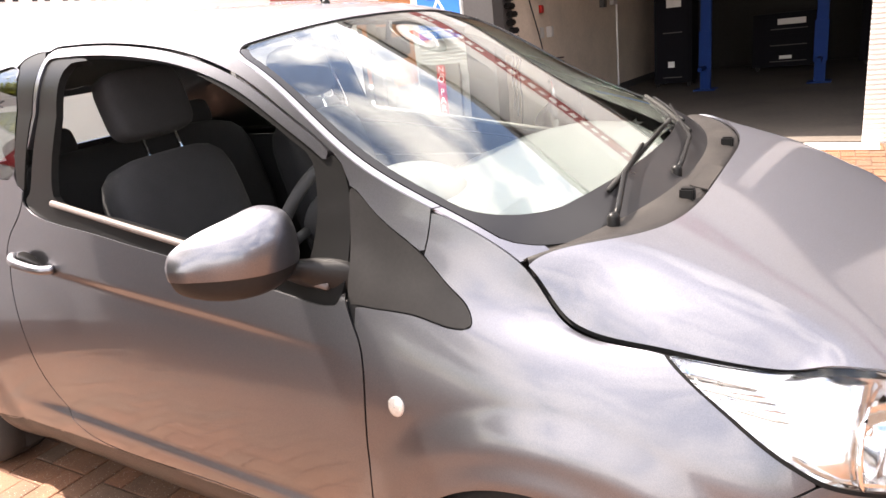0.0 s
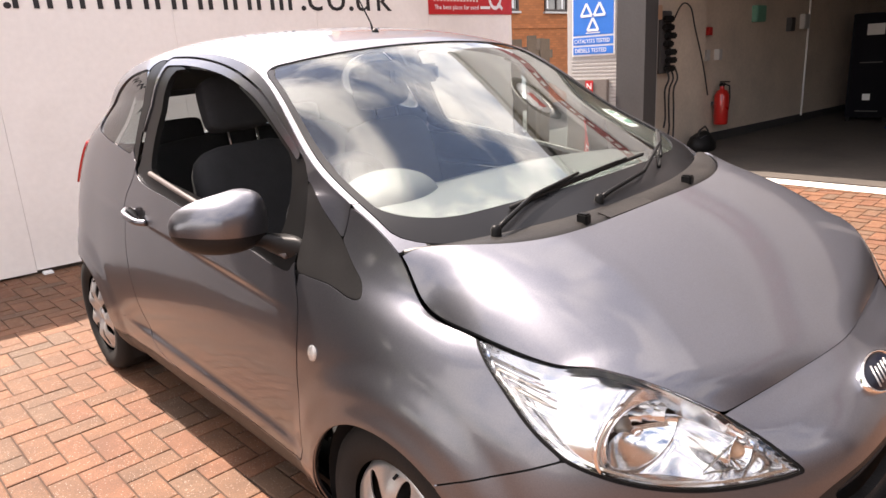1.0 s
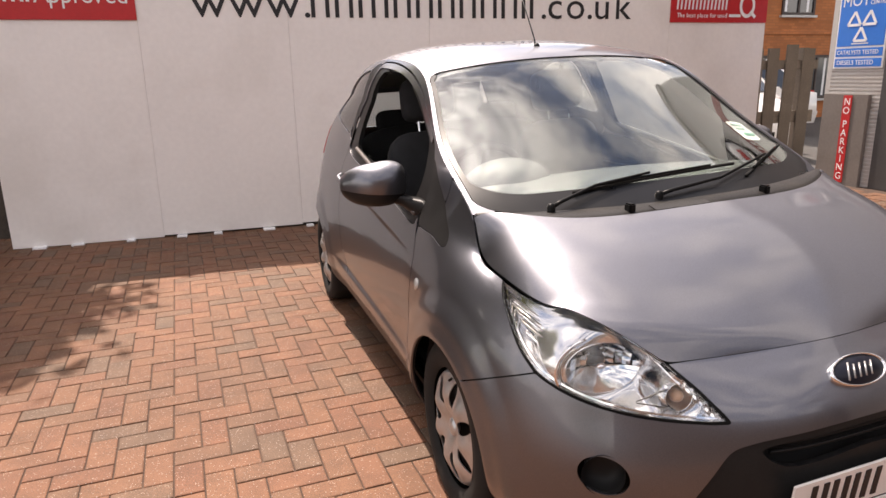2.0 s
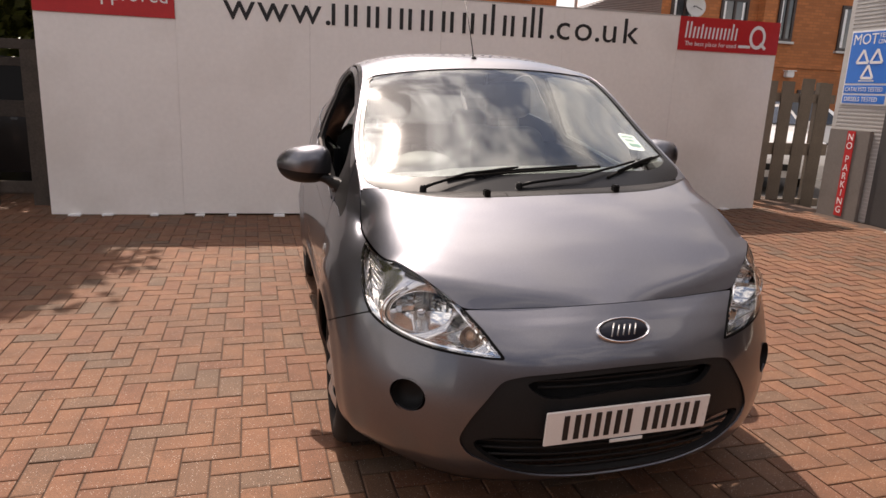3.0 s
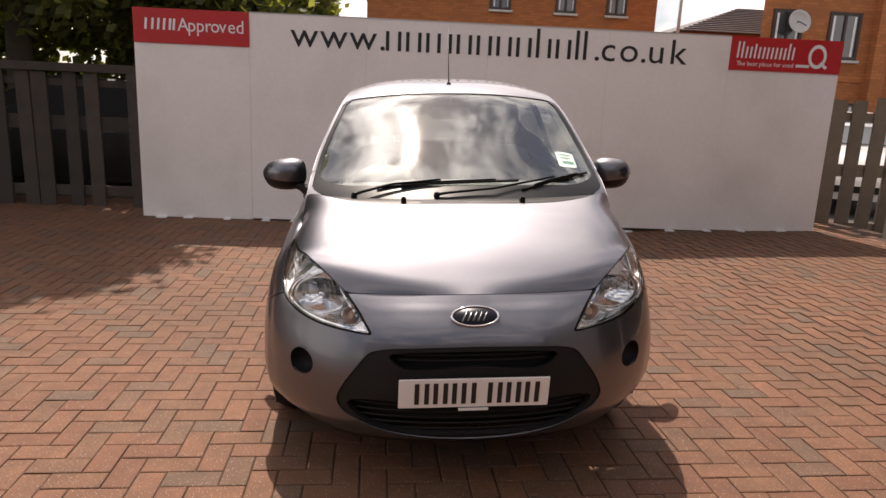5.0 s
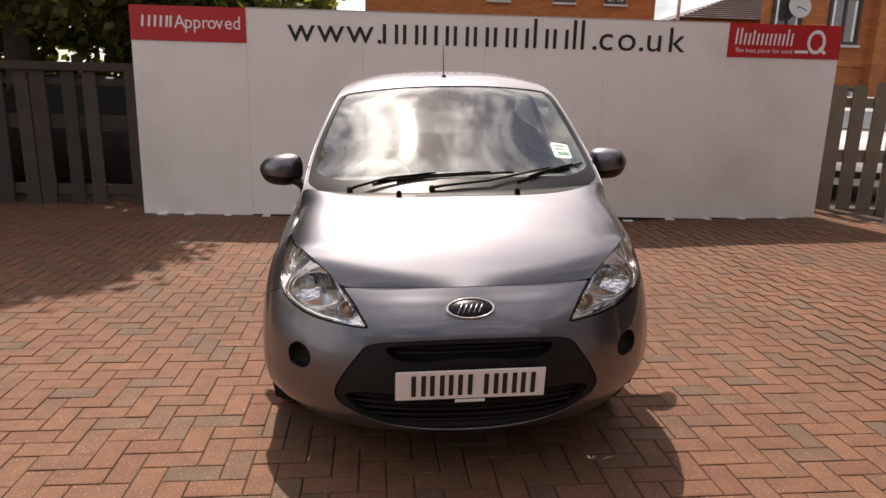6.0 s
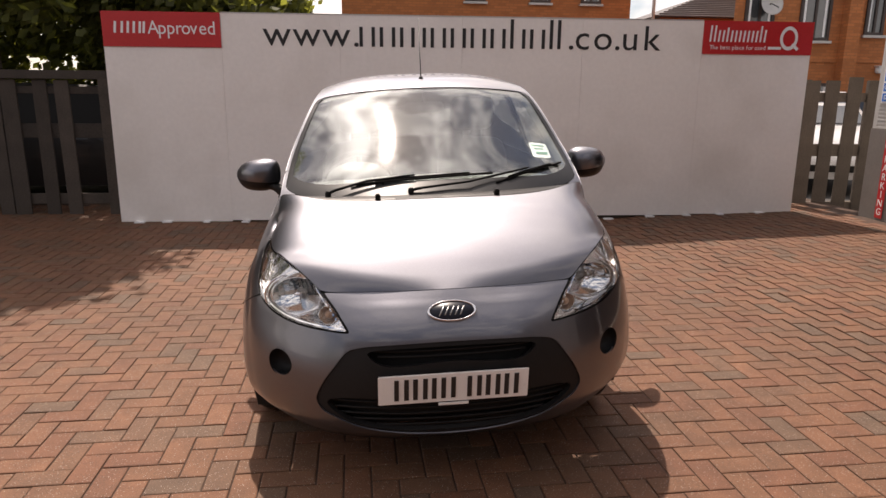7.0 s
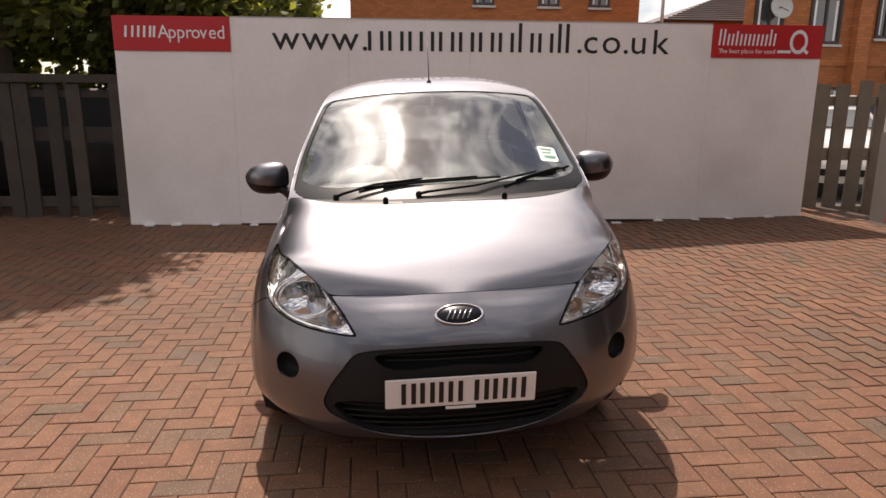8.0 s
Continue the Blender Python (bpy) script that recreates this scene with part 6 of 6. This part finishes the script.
def hose_board():
    h = thing("air_hose_set", "black air hoses and regulators hanging on a white wall", "hose", at=at_shop(.72, -.115, FLOOR_Z))
    part("backplate", boxed((-.12, -.03, .98), (.12, .05, 1.68), .01), JAMB, h, "dark backplate")
    part("junction_box", boxed((-.24, -.05, 1.58), (-.13, .05, 1.74), .008), AMBER, h, "dull yellow junction box")
    r = random.Random(5)
    for k in range(7):
        part("regulator", boxed((-.09, -.1, 0), (.06 + r.uniform(0, .05), -.031, .07), .015, Matrix.Translation((r.uniform(-.04, .06), 0, 1.0 + k * .092))), BLACK, h, "black regulator")
    for k in range(3):
        x = -.05 + .1 * k
        pts = [(x, -.06, 1.05), (x + .03, -.09, .92), (x - .03, -.08, .8), (x + .02, -.06, .62 - .18 * k % .3), (x + .05, -.05, .45 - .1 * k), (x + .02, -.05, .35 - .12 * k)]
        part("hose", tube([Vector(p) for p in spline(np.array(pts), np.linspace(0, 5, 21))], .011), CABLE, h, "hanging black hose", True)
    pts = [(.14, -.05, 1.6), (.3, -.06, 1.76), (.48, -.06, 1.72), (.62, -.05, 1.5), (.85, -.06, 1.05), (1.05, -.04, .66)]
    part("hose", tube([Vector(p) for p in spline(np.array(pts), np.linspace(0, 5, 31))], .009), CABLE, h, "looped black hose", True)
    part("pipe", tube([(-.22, -.03, .2), (-.22, -.03, 3.2)], .02), CLAD, h, "grey riser pipe", True)


hose_board()


def small_box(name, x, z, w, hgt, mat, label, cat):
    t = thing(name, label, cat, at=at_shop(x, .04, FLOOR_Z + z))
    part("case", boxed((-w / 2, -.06, 0), (w / 2, .02, hgt), .006), mat, t)
    part("front", boxed((-w / 2 + .015, -.066, .015), (w / 2 - .015, -.061, hgt - .015), .002), mat, t)


small_box("alarm_box", 1.98, 1.4, .1, .1, EXT_RED, "small red fire alarm call point on the wall", "alarm")
small_box("socket", 1.95, 1.08, .09, .14, CLAD, "pale plastic electric wall socket", "socket")
small_box("socket", 2.27, 1.08, .09, .14, CLAD, "pale plastic electric wall socket", "socket")
small_box("notice", 3.38, 1.56, .3, .22, GREEN_INK, "small green notice on the wall", "notice")
small_box("switch_box", 4.45, 1.42, .16, .2, JAMB, "dark grey switch box on the wall", "switch")
small_box("switch_box", 4.95, 1.45, .2, .22, CLAD, "grey switch box with a pipe", "switch")
pipe = thing("conduit", "white conduit pipe down the workshop wall", "pipe", at=at_shop(5.12, .02, FLOOR_Z))
part("tube", tube([(0, 0, .1), (0, 0, 3.8)], .016), WHITE_INK, pipe)
bag = thing("tool_bag", "slumped black tool bag on the workshop floor", "bag", at=at_shop(1.35, -.3, FLOOR_Z + .004))
lump = lathe(bmesh.new(), [(.001, 0), (.17, 0), (.2, .03), (.19, .1), (.15, .17), (.1, .21), (.05, .225), (.001, .23)], Matrix.Diagonal((1.15, .8, 1, 1)), 28)
for v in lump.verts:
    v.co.z *= 1 + .12 * math.sin(v.co.x * 21) * math.cos(v.co.y * 17)
part("body", lump, BLACK, bag, smooth=True)
part("strap", tube([(-.14, 0, .15), (-.1, -.02, .26), (.02, -.03, .3), (.12, -.02, .24), (.15, 0, .14)], .012), CABLE, bag, "black carrying strap", True)
part("zip", tube([(-.15, -.06, .17), (-.05, -.08, .2), (.06, -.08, .2), (.15, -.06, .16)], .005), JAMB, bag, "grey zip along the top", True)


def lift_post(x, y):
    p = thing("lift_post", "blue steel post of a vehicle lift", "vehicle lift", "lift posts", at=at_shop(x, y, FLOOR_Z + .004))
    part("column", boxed((-.055, -.075, 0), (.055, .075, 3.4), .012), BLUE_STEEL, p)
    part("base", boxed((-.16, -.16, 0), (.16, .16, .02), .004), BLUE_STEEL, p)
    part("carriage", boxed((-.085, -.09, .3), (-.056, .09, .9), .01), BLUE_STEEL, p)
    part("arm", boxed((-.5, -.03, .32), (-.086, .03, .38), .01), BLUE_STEEL, p)
    part("cap", boxed((-.14, -.17, 3.4), (.14, .17, 3.43)), JAMB, p)


lift_post(4.6, -1.55)
lift_post(4.9, -3.1)
lift_post(5.2, -5.0)


def tool_cabinet(x, y, w, d, h, label, drawers):
    c = thing("tool_cabinet", label, "cabinet", "workshop cabinets", at=at_shop(x, y, FLOOR_Z + .004))
    part("body", boxed((-d / 2, -w / 2, .06), (d / 2, w / 2, h), .01), CABINET, c)
    for k in range(drawers):
        z = .1 + (h - .15) * k / drawers
        dr = part("drawer", boxed((-d / 2 - .014, -w / 2 + .03, z), (-d / 2 - .001, w / 2 - .03, z + (h - .2) / drawers - .02), .004), CABINET, c)
        part("handle", boxed((-d / 2 - .03, -w / 4, z + .05), (-d / 2 - .0145, w / 4, z + .065)), JAMB, dr, "dark metal handle")
    for sx in (-1, 1):
        for sy in (-1, 1):
            part("foot", boxed((sx * d / 2.4 - .03, sy * w / 2.4 - .03, 0), (sx * d / 2.4 + .03, sy * w / 2.4 + .03, .06)), BLACK, c)
    part("notice", boxed((-d / 2 - .0165, -w * .22, h * .8), (-d / 2 - .0145, w * .16, h * .9)), CLAD, c, "pale paper notice")
    part("label_plate", boxed((-d / 2 - .0165, -w * .05, h * .2), (-d / 2 - .0145, w * .12, h * .26)), WHITE_INK, c, "small white label")


tool_cabinet(5.6, -.85, .62, .5, 1.62, "tall dark workshop cabinet with a paper notice", 2)
tool_cabinet(7.6, -2.4, 1.2, .6, 1.0, "dark workshop bench cabinet", 3)
tool_cabinet(7.8, -4.2, 1.4, .6, 1.5, "dark workshop shelf cabinet", 4)
tool_cabinet(6.5, -5.6, 1.0, .6, 1.1, "dark workshop drawer cabinet", 3)

# ---- buildings, trees and parked cars round the yard ----
def window(parent, x, z, w, h, y, mat=WINDOW_DARK, curtain=True):
    """A window in a wall that faces -y, with frame, sill and panes."""
    f = bmesh.new()
    for lo, hi in (((0, 0), (w, .07)), ((0, h - .07), (w, h)), ((0, .07), (.07, h - .07)), ((w - .07, .07), (w, h - .07)), ((w * .5 - .03, .07), (w * .5 + .03, h - .07))):
        box(f, (x + lo[0], y - .03, z + lo[1]), (x + hi[0], y + .05, z + hi[1]))
    fr = part("window", f, FRAME_BROWN, parent, "brown framed window")
    for a, b in ((.07, w * .5 - .03), (w * .5 + .03, w - .07)):
        part("pane", boxed((x + a, y + .0, z + .07), (x + b, y + .012, z + h - .07)), mat, fr, "dark pane")
    if curtain:
        for k in (0, 3):
            part("curtain", boxed((x + .1 + k * w * .22, y - .004, z + .09), (x + .1 + k * w * .22 + w * .07, y - .001, z + h - .09)), WHITE_INK, fr, "pale curtain edge")
    part("sill", boxed((x - .05, y - .08, z - .06), (x + w + .05, y + .06, z - .001)), CLAD, fr, "window sill")
    return fr


def brick_house(name, x0, x1, y0, y1, h, label, windows, extra=()):
    b = thing(name, label, "building")
    part("wall", boxed((x0, y0, -.03), (x1, y1, h)), BRICK_WALL, b, "orange brick wall")
    for x, z, w, hh in windows:
        window(b, x, z, w, hh, y0 - .012)
    part("roof", boxed((x0 - .3, y0 - .3, h), (x1 + .3, y1 + .3, h + .25), .02), ROOF_TILE, b, "grey roof edge")
    part("band", boxed((x0 - .012, y0 - .03, 2.25), (x1, y0 - .001, 2.36)), BRICK_WALL, b, "projecting brick band")
    return b


right_block = brick_house("apartment_building", 8.3, 20.0, 14.0, 24.0, 8.5, "orange brick apartment building with brown windows",
    ((8.55, 2.75, .75, 1.1), (9.95, 2.75, .8, 1.1), (11.65, 2.9, .5, 1.1), (13.6, 2.75, 1.15, 1.15), (16.0, 2.75, 1.15, 1.15), (10.1, .5, .9, 1.25), (12.6, .4, .8, 1.3), (14.5, .5, 1.1, 1.2), (9.95, 5.4, 1.15, 1.2), (11.6, 5.4, .8, 1.2), (13.6, 5.4, 1.15, 1.2), (16.0, 5.4, 1.15, 1.2)))
# the plan's far side is set over, as the building stands askew
for ob in right_block.children:
    if ob.name.split(".")[0] in ("wall", "roof"):
        for v in ob.data.vertices:
            v.co.x += max(0.0, v.co.y - 14.0) * .64
part("pier", boxed((11.05, 13.75, -.03), (11.4, 13.998, 8.4)), BRICK_WALL, right_block, "projecting brick pier")
dish = thing("satellite_dish", "round grey satellite dish on a brick wall", "satellite dish", at=(9.05, 13.72, 3.55))
part("dish", lathe(bmesh.new(), [(.001, -.06), (.12, -.05), (.21, -.01), (.27, .03), (.272, .026), (.21, -.02), (.12, -.062), (.001, -.072)], Matrix.Rotation(radians(78), 4, "X"), 32), CLAD, dish, smooth=True)
part("arm", tube([(0, 0, 0), (0, -.3, -.12)], .012), JAMB, dish, "feed arm")
part("bracket", tube([(0, .04, 0), (0, .29, -.1)], .02), JAMB, dish, "wall bracket")
lamp = thing("wall_lamp", "small white box lamp on a brick wall", "lamp", at=(12.21, 13.99, 2.0))
part("case", boxed((-.12, -.14, 0), (.12, -.001, .16), .02), WHITE_INK, lamp)
part("hood", boxed((-.14, -.17, .16), (.14, -.001, .18)), WHITE_INK, lamp)

brick_house("apartment_building", -1.2, 7.2, 18.0, 27.0, 4.85, "brown brick building with small windows behind the board",
    ((2.3, 4.0, .6, .6), (4.2, 4.0, .6, .6), (5.7, 4.0, .6, .6)))


def hip_house():
    h = thing("house", "house with a grey hipped tile roof", "building")
    x0, x1, y0, y1, z = 10.4, 19.5, 24.0, 32.0, 4.5
    part("wall", boxed((x0 + .4, y0 + .4, -.03), (x1 - .4, y1 - .4, z - .1)), BRICK_WALL, h, "brick wall")
    bm = bmesh.new()
    a = [bm.verts.new(p) for p in ((x0, y0, z - .1), (x1, y0, z - .1), (x1, y1, z - .1), (x0, y1, z - .1))]
    r = [bm.verts.new(p) for p in ((x0 + 4.2, y0 + 4, z + 1.4), (x1 - 3.6, y0 + 4, z + 1.4))]
    for q in ((a[0], a[1], r[1], r[0]), (a[1], a[2], r[1]), (a[2], a[3], r[0], r[1]), (a[3], a[0], r[0]), (a[3], a[2], a[1], a[0])):
        bm.faces.new(q)
    roof = part("roof", bm, ROOF_TILE, h, "grey tiled hipped roof")
    for k in range(14):
        w = k / 14
        part("tile_course", boxed((x0 + 4.2 * w, y0 + 4 * w - .03, z - .1 + 1.5 * w), (x1 - 3.6 * w, y0 + 4 * w + .02, z - .06 + 1.5 * w)), ROOF_TILE, roof)


hip_house()
pole = thing("lamp_post", "thin grey lamp post", "lamp post", at=(8.72, 20.0, -.03))
part("column", tube([(0, 0, 0), (0, 0, 3.0), (0, 0, 7.0)], [.08, .06, .04], 10), CLAD, pole, smooth=True)
part("lantern", boxed((-.5, -.1, 6.95), (.1, .1, 7.1), .03), CLAD, pole)


def tree(name, x, y, h, crown, seed, leaves, label):
    """A tapered trunk with limbs, and a crown of many small leaves in clumps."""
    r = random.Random(seed)
    t = thing(name, label, "tree", at=(x, y, -.03))
    part("trunk", tube([(0, 0, 0), (.05, .02, h * .3), (-.05, .05, h * .55), (.03, 0, h * .85)], [.2, .16, .12, .05], 10), BARK, t, "brown trunk", True)
    tips = []
    for k in range(14):
        a, z = r.uniform(0, 6.28), h * r.uniform(.3, .75)
        d = crown * r.uniform(.5, .95)
        end = Vector((d * math.cos(a), d * math.sin(a), z + d * r.uniform(.1, .6)))
        mid = Vector((0, 0, z)) * .5 + end * .5 + Vector((0, 0, .15))
        part("limb", tube([(0, 0, z), mid, end], [.07, .045, .015], 6), BARK, t, "brown limb", True)
        tips += [end, mid * .4 + end * .6, mid]
    for k in range(46):
        a, e = r.uniform(0, 6.28), r.uniform(-.5, 1.4)
        tips.append(Vector((crown * .9 * math.cos(a) * math.cos(e), crown * .9 * math.sin(a) * math.cos(e), h * .68 + crown * .8 * math.sin(e))))
    V, F = [], []
    for k in range(leaves):
        c = r.choice(tips) + Vector([r.gauss(0, .3) for _ in range(3)])
        n = Vector([r.uniform(-1, 1) for _ in range(3)]).normalized()
        u = n.orthogonal().normalized() * r.uniform(.065, .11)
        v = n.cross(u) * .62
        i = len(V)
        V += [c - u, c - u * .2 + v, c + u, c - u * .2 - v]
        F += [(i, i + 1, i + 2), (i, i + 2, i + 3)]
    cr = raw("crown", V, F, LEAF, t, "many small green leaves")
    cr["kind"] = "stuff"
    return t


tree("tree", -5.6, 7.95, 7.6, 2.9, 3, 70000, "large leafy green tree behind the fence")
tree("tree", -3.3, 9.6, 4.4, 1.7, 8, 16000, "leafy green tree behind the board")
tree("tree", -10.0, 7.6, 7.0, 2.9, 21, 26000, "leafy green tree behind the fence")


def hedge(x0, x1, y0, y1, h, seed, leaves):
    """A tall hedge behind the fence: stems and many leaves."""
    r = random.Random(seed)
    t = thing("hedge", "tall dense dark green hedge behind the fence", "hedge")
    for k in range(9):
        x, y = x0 + (x1 - x0) * (k + .5) / 9, (y0 + y1) / 2 + r.uniform(-.2, .2)
        part("stem", tube([(x, y, -.03), (x + r.uniform(-.2, .2), y, h * .5), (x + r.uniform(-.4, .4), y, h * .85)], [.06, .045, .02], 7), BARK, t, "brown stem", True)
    V, F = [], []
    for k in range(leaves):
        x = r.uniform(x0, x1)
        top = h * (.86 + .14 * math.sin(x * 2.1) * math.cos(x * .9 + 1))
        c = Vector((x, r.uniform(y0, y1), top * r.random() ** .8))
        # two bare places near the fence's top, where daylight comes through
        along = c.x + .465 * (c.y - 10.6)
        if 1.7 < c.z < 1.98 and (-6.28 < along < -5.95 or -5.74 < along < -5.45) and r.random() < .9:
            continue
        n = Vector([r.uniform(-1, 1) for _ in range(3)]).normalized()
        u = n.orthogonal().normalized() * r.uniform(.065, .11)
        v = n.cross(u) * .62
        i = len(V)
        V += [c - u, c - u * .2 + v, c + u, c - u * .2 - v]
        F += [(i, i + 1, i + 2), (i, i + 2, i + 3)]
    raw("foliage", V, F, LEAF, t, "many small dark green leaves")["kind"] = "stuff"


hedge(-15.0, -1.4, 9.6, 11.6, 3.7, 31, 36000)


def parked_car(name, x, y, turn, mat, label, length=4.2, width=1.75, height=1.5, glass=WINDOW_DARK):
    """A parked hatchback: lofted body, glass, wheels, lamps."""
    c = thing(name, label, "car", at=(x, y, 0), turn=turn)
    L, W, H = length / 2, width / 2, height
    prof = ((-L, .45, .7), (-L + .1, .75, .8), (-L + .9, .92, .9), (-L + 1.5, 1.3, .85), (-L + 1.9, H, .74), (L - 1.0, H - .03, .74), (L - .35, 1.1, .85), (L - .05, .85, .86), (L, .45, .8))
    body = bmesh.new()
    rows = []
    for px, pz, k in prof:
        belt = min(pz, .9)
        rows.append([body.verts.new(p) for p in ((px, -W * .92, .22), (px, -W, .5 if pz > .5 else pz), (px, -W * .97, belt), (px, -W * k * .9, pz), (px, W * k * .9, pz), (px, W * .97, belt), (px, W, .5 if pz > .5 else pz), (px, W * .92, .22))])
    for p, q in zip(rows, rows[1:]):
        for i in range(7):
            body.faces.new((p[i], p[i + 1], q[i + 1], q[i]))
    body.faces.new(rows[0])
    body.faces.new(rows[-1])
    bmesh.ops.remove_doubles(body, verts=body.verts, dist=.001)
    part("body", body, mat, c, smooth=True)
    for s in (-1, 1):
        g = bmesh.new()
        q = [(-L + 1.35, s * W * .99, .95), (L - .45, s * W * .99, .95), (L - .95, s * W * .75, H - .1), (-L + 1.95, s * W * .75, H - .1)]
        o = [g.verts.new(p) for p in q] + [g.verts.new((p[0], p[1] - s * .02, p[2])) for p in q]
        for k in ((0, 1, 2, 3), (7, 6, 5, 4), (0, 4, 5, 1), (1, 5, 6, 2), (2, 6, 7, 3), (3, 7, 4, 0)):
            g.faces.new([o[i] for i in k])
        part("side_window", g, glass, c, "dark side window")
        for wx in (-L + .75, L - .7):
            m = Matrix.Translation((wx, s * (W - .1), .3)) @ Matrix.Rotation(radians(90), 4, "X")
            w = part("wheel", lathe(bmesh.new(), [(.001, -.1), (.2, -.11), (.27, -.1), (.3, -.07), (.3, .07), (.27, .1), (.2, .11), (.001, .1)], m, 28), RUBBER, c, "black wheel", True)
            part("rim", lathe(bmesh.new(), [(.001, .125), (.19, .122), (.2, .11)], m @ Matrix.Scale(-1 if s > 0 else 1, 4, (0, 0, 1)), 24), SILVER, w, "silver rim")
    for s in (-1, 1):
        part("headlamp", boxed((-L - .012, s * W * .62 - .16, .6), (-L + .14, s * W * .62 + .16, .73), .025), REFLECTOR, c, "clear headlamp")
        part("tail_lamp", boxed((L - .12, s * W * .72 - .1, .68), (L + .012, s * W * .72 + .1, .9), .02), TAIL, c, "red tail lamp")
        part("door_mirror", boxed((-L + 1.35, min(s * (W + .01), s * (W + .16)), .93), (-L + 1.5, max(s * (W + .01), s * (W + .16)), 1.06), .02), mat, c, "painted door mirror")
    part("bumper", boxed((-L - .05, -W * .85, .3), (-L + .08, W * .85, .5), .03), mat, c, "painted bumper")
    part("grille", boxed((-L - .056, -W * .45, .33), (-L - .051, W * .45, .43), .002), BLACK, c, "black lower grille")
    # windscreen, just proud of the body's slope
    g = bmesh.new()
    q = [(-L + 1.02, -W * .82, .99), (-L + 1.02, W * .82, .99), (-L + 1.82, W * .66, H - .05), (-L + 1.82, -W * .66, H - .05)]
    o = [g.verts.new((p[0] - .02, p[1], p[2] + .02)) for p in q] + [g.verts.new((p[0] + .02, p[1], p[2] - .02)) for p in q]
    for k in ((0, 1, 2, 3), (7, 6, 5, 4), (0, 4, 5, 1), (1, 5, 6, 2), (2, 6, 7, 3), (3, 7, 4, 0)):
        g.faces.new([o[i] for i in k])
    part("windscreen", g, glass, c, "dark windscreen")
    return c


parked_car("parked_car", -4.6, 7.6, 4, DARK_CAR, "dark grey parked car behind the fence", glass=GLOSSBLACK)
parked_car("parked_car", 7.15, 9.15, 68, WHITE_CAR, "white parked car behind the fence")
parked_car("parked_car", 8.8, 11.0, -4, WHITE_CAR, "white parked car by the brick building")

# ---- paving blocks, herringbone, 200 x 100 mm ----
BW, BL, JT = .1019, .2038, .006
PAVE_TURN, PAVE_X, PAVE_Y = radians(1.8), -1.417, .381


def block_mesh(w, l):
    """One block with a chamfered top edge."""
    a, b, c = .002, .0045, .05
    hx, hy = w / 2 - JT / 2, l / 2 - JT / 2
    V = [(-hx, -hy, -c), (hx, -hy, -c), (hx, hy, -c), (-hx, hy, -c), (-hx, -hy, -a), (hx, -hy, -a), (hx, hy, -a), (-hx, hy, -a),
         (-hx + b, -hy + b, 0), (hx - b, -hy + b, 0), (hx - b, hy - b, 0), (-hx + b, hy - b, 0)]
    F = [(0, 1, 5, 4), (1, 2, 6, 5), (2, 3, 7, 6), (3, 0, 4, 7), (4, 5, 9, 8), (5, 6, 10, 9), (6, 7, 11, 10), (7, 4, 8, 11), (8, 9, 10, 11)]
    return V, F


def paving():
    """Herringbone: each block turned a quarter from its neighbours; the nearest are objects, the rest one mesh."""
    r = random.Random(17)
    V0, F0 = block_mesh(BW, BL)
    me = bpy.data.meshes.new("paving_block")
    me.from_pydata(V0, [], F0)
    me.materials.append(PAVER)
    V, F, near = [], [], []
    ca, sa = math.cos(PAVE_TURN), math.sin(PAVE_TURN)
    for i in range(-95, 95):
        for j in range(-75, 75):
            k = (i + j) % 4
            if k == 0:
                cx, cy, q = i * BW + BL / 2, j * BW + BW / 2, 1
            elif k == 2:
                cx, cy, q = i * BW + BW / 2, j * BW + BW, 0
            else:
                continue
            x, y = PAVE_X + cx * ca - cy * sa, PAVE_Y + cx * sa + cy * ca
            if not (-8.8 < x < 4.98 and -5.5 < y < 6.6):
                continue
            near.append((x, y, q))
    def score(b):
        return math.hypot((b[0] + 1.45) / .8, (b[1] - .9) / 1.5)
    near.sort(key=score)
    for n, (x, y, q) in enumerate(near):
        m = Matrix.Translation((x, y, rise(x) + r.uniform(-.0015, .0015))) @ Matrix.Rotation(PAVE_TURN + (math.pi / 2 if q else 0), 4, "Z") @ Matrix.Rotation(r.uniform(-.006, .006), 4, "X") @ Matrix.Rotation(r.uniform(-.008, .008), 4, "Y")
        if n < 300:
            ob = new("brick", me)
            ob.parent = yard
            ob.matrix_basis = m
        else:
            k = len(V)
            V += [m @ Vector(p) for p in V0]
            F += [tuple(a + k for a in f) for f in F0]
    rest = raw("bricks", V, F, PAVER_REST, yard, "block paving further off")
    rest["kind"] = "stuff"


paving()

# a plain unseen wall added behind the camera to darken the car's reflections
tagged(raw("wall_south", *[(lambda b: ([v.co[:] for v in b.verts], [[v.index for v in f.verts] for f in b.faces]))(indexed(boxed((-14, -13.3, -.03), (14, -13.0, 5.5))))][0], DARK_WALL), "plain unseen dark wall added to darken the car's reflections", "wall", kind="structure")
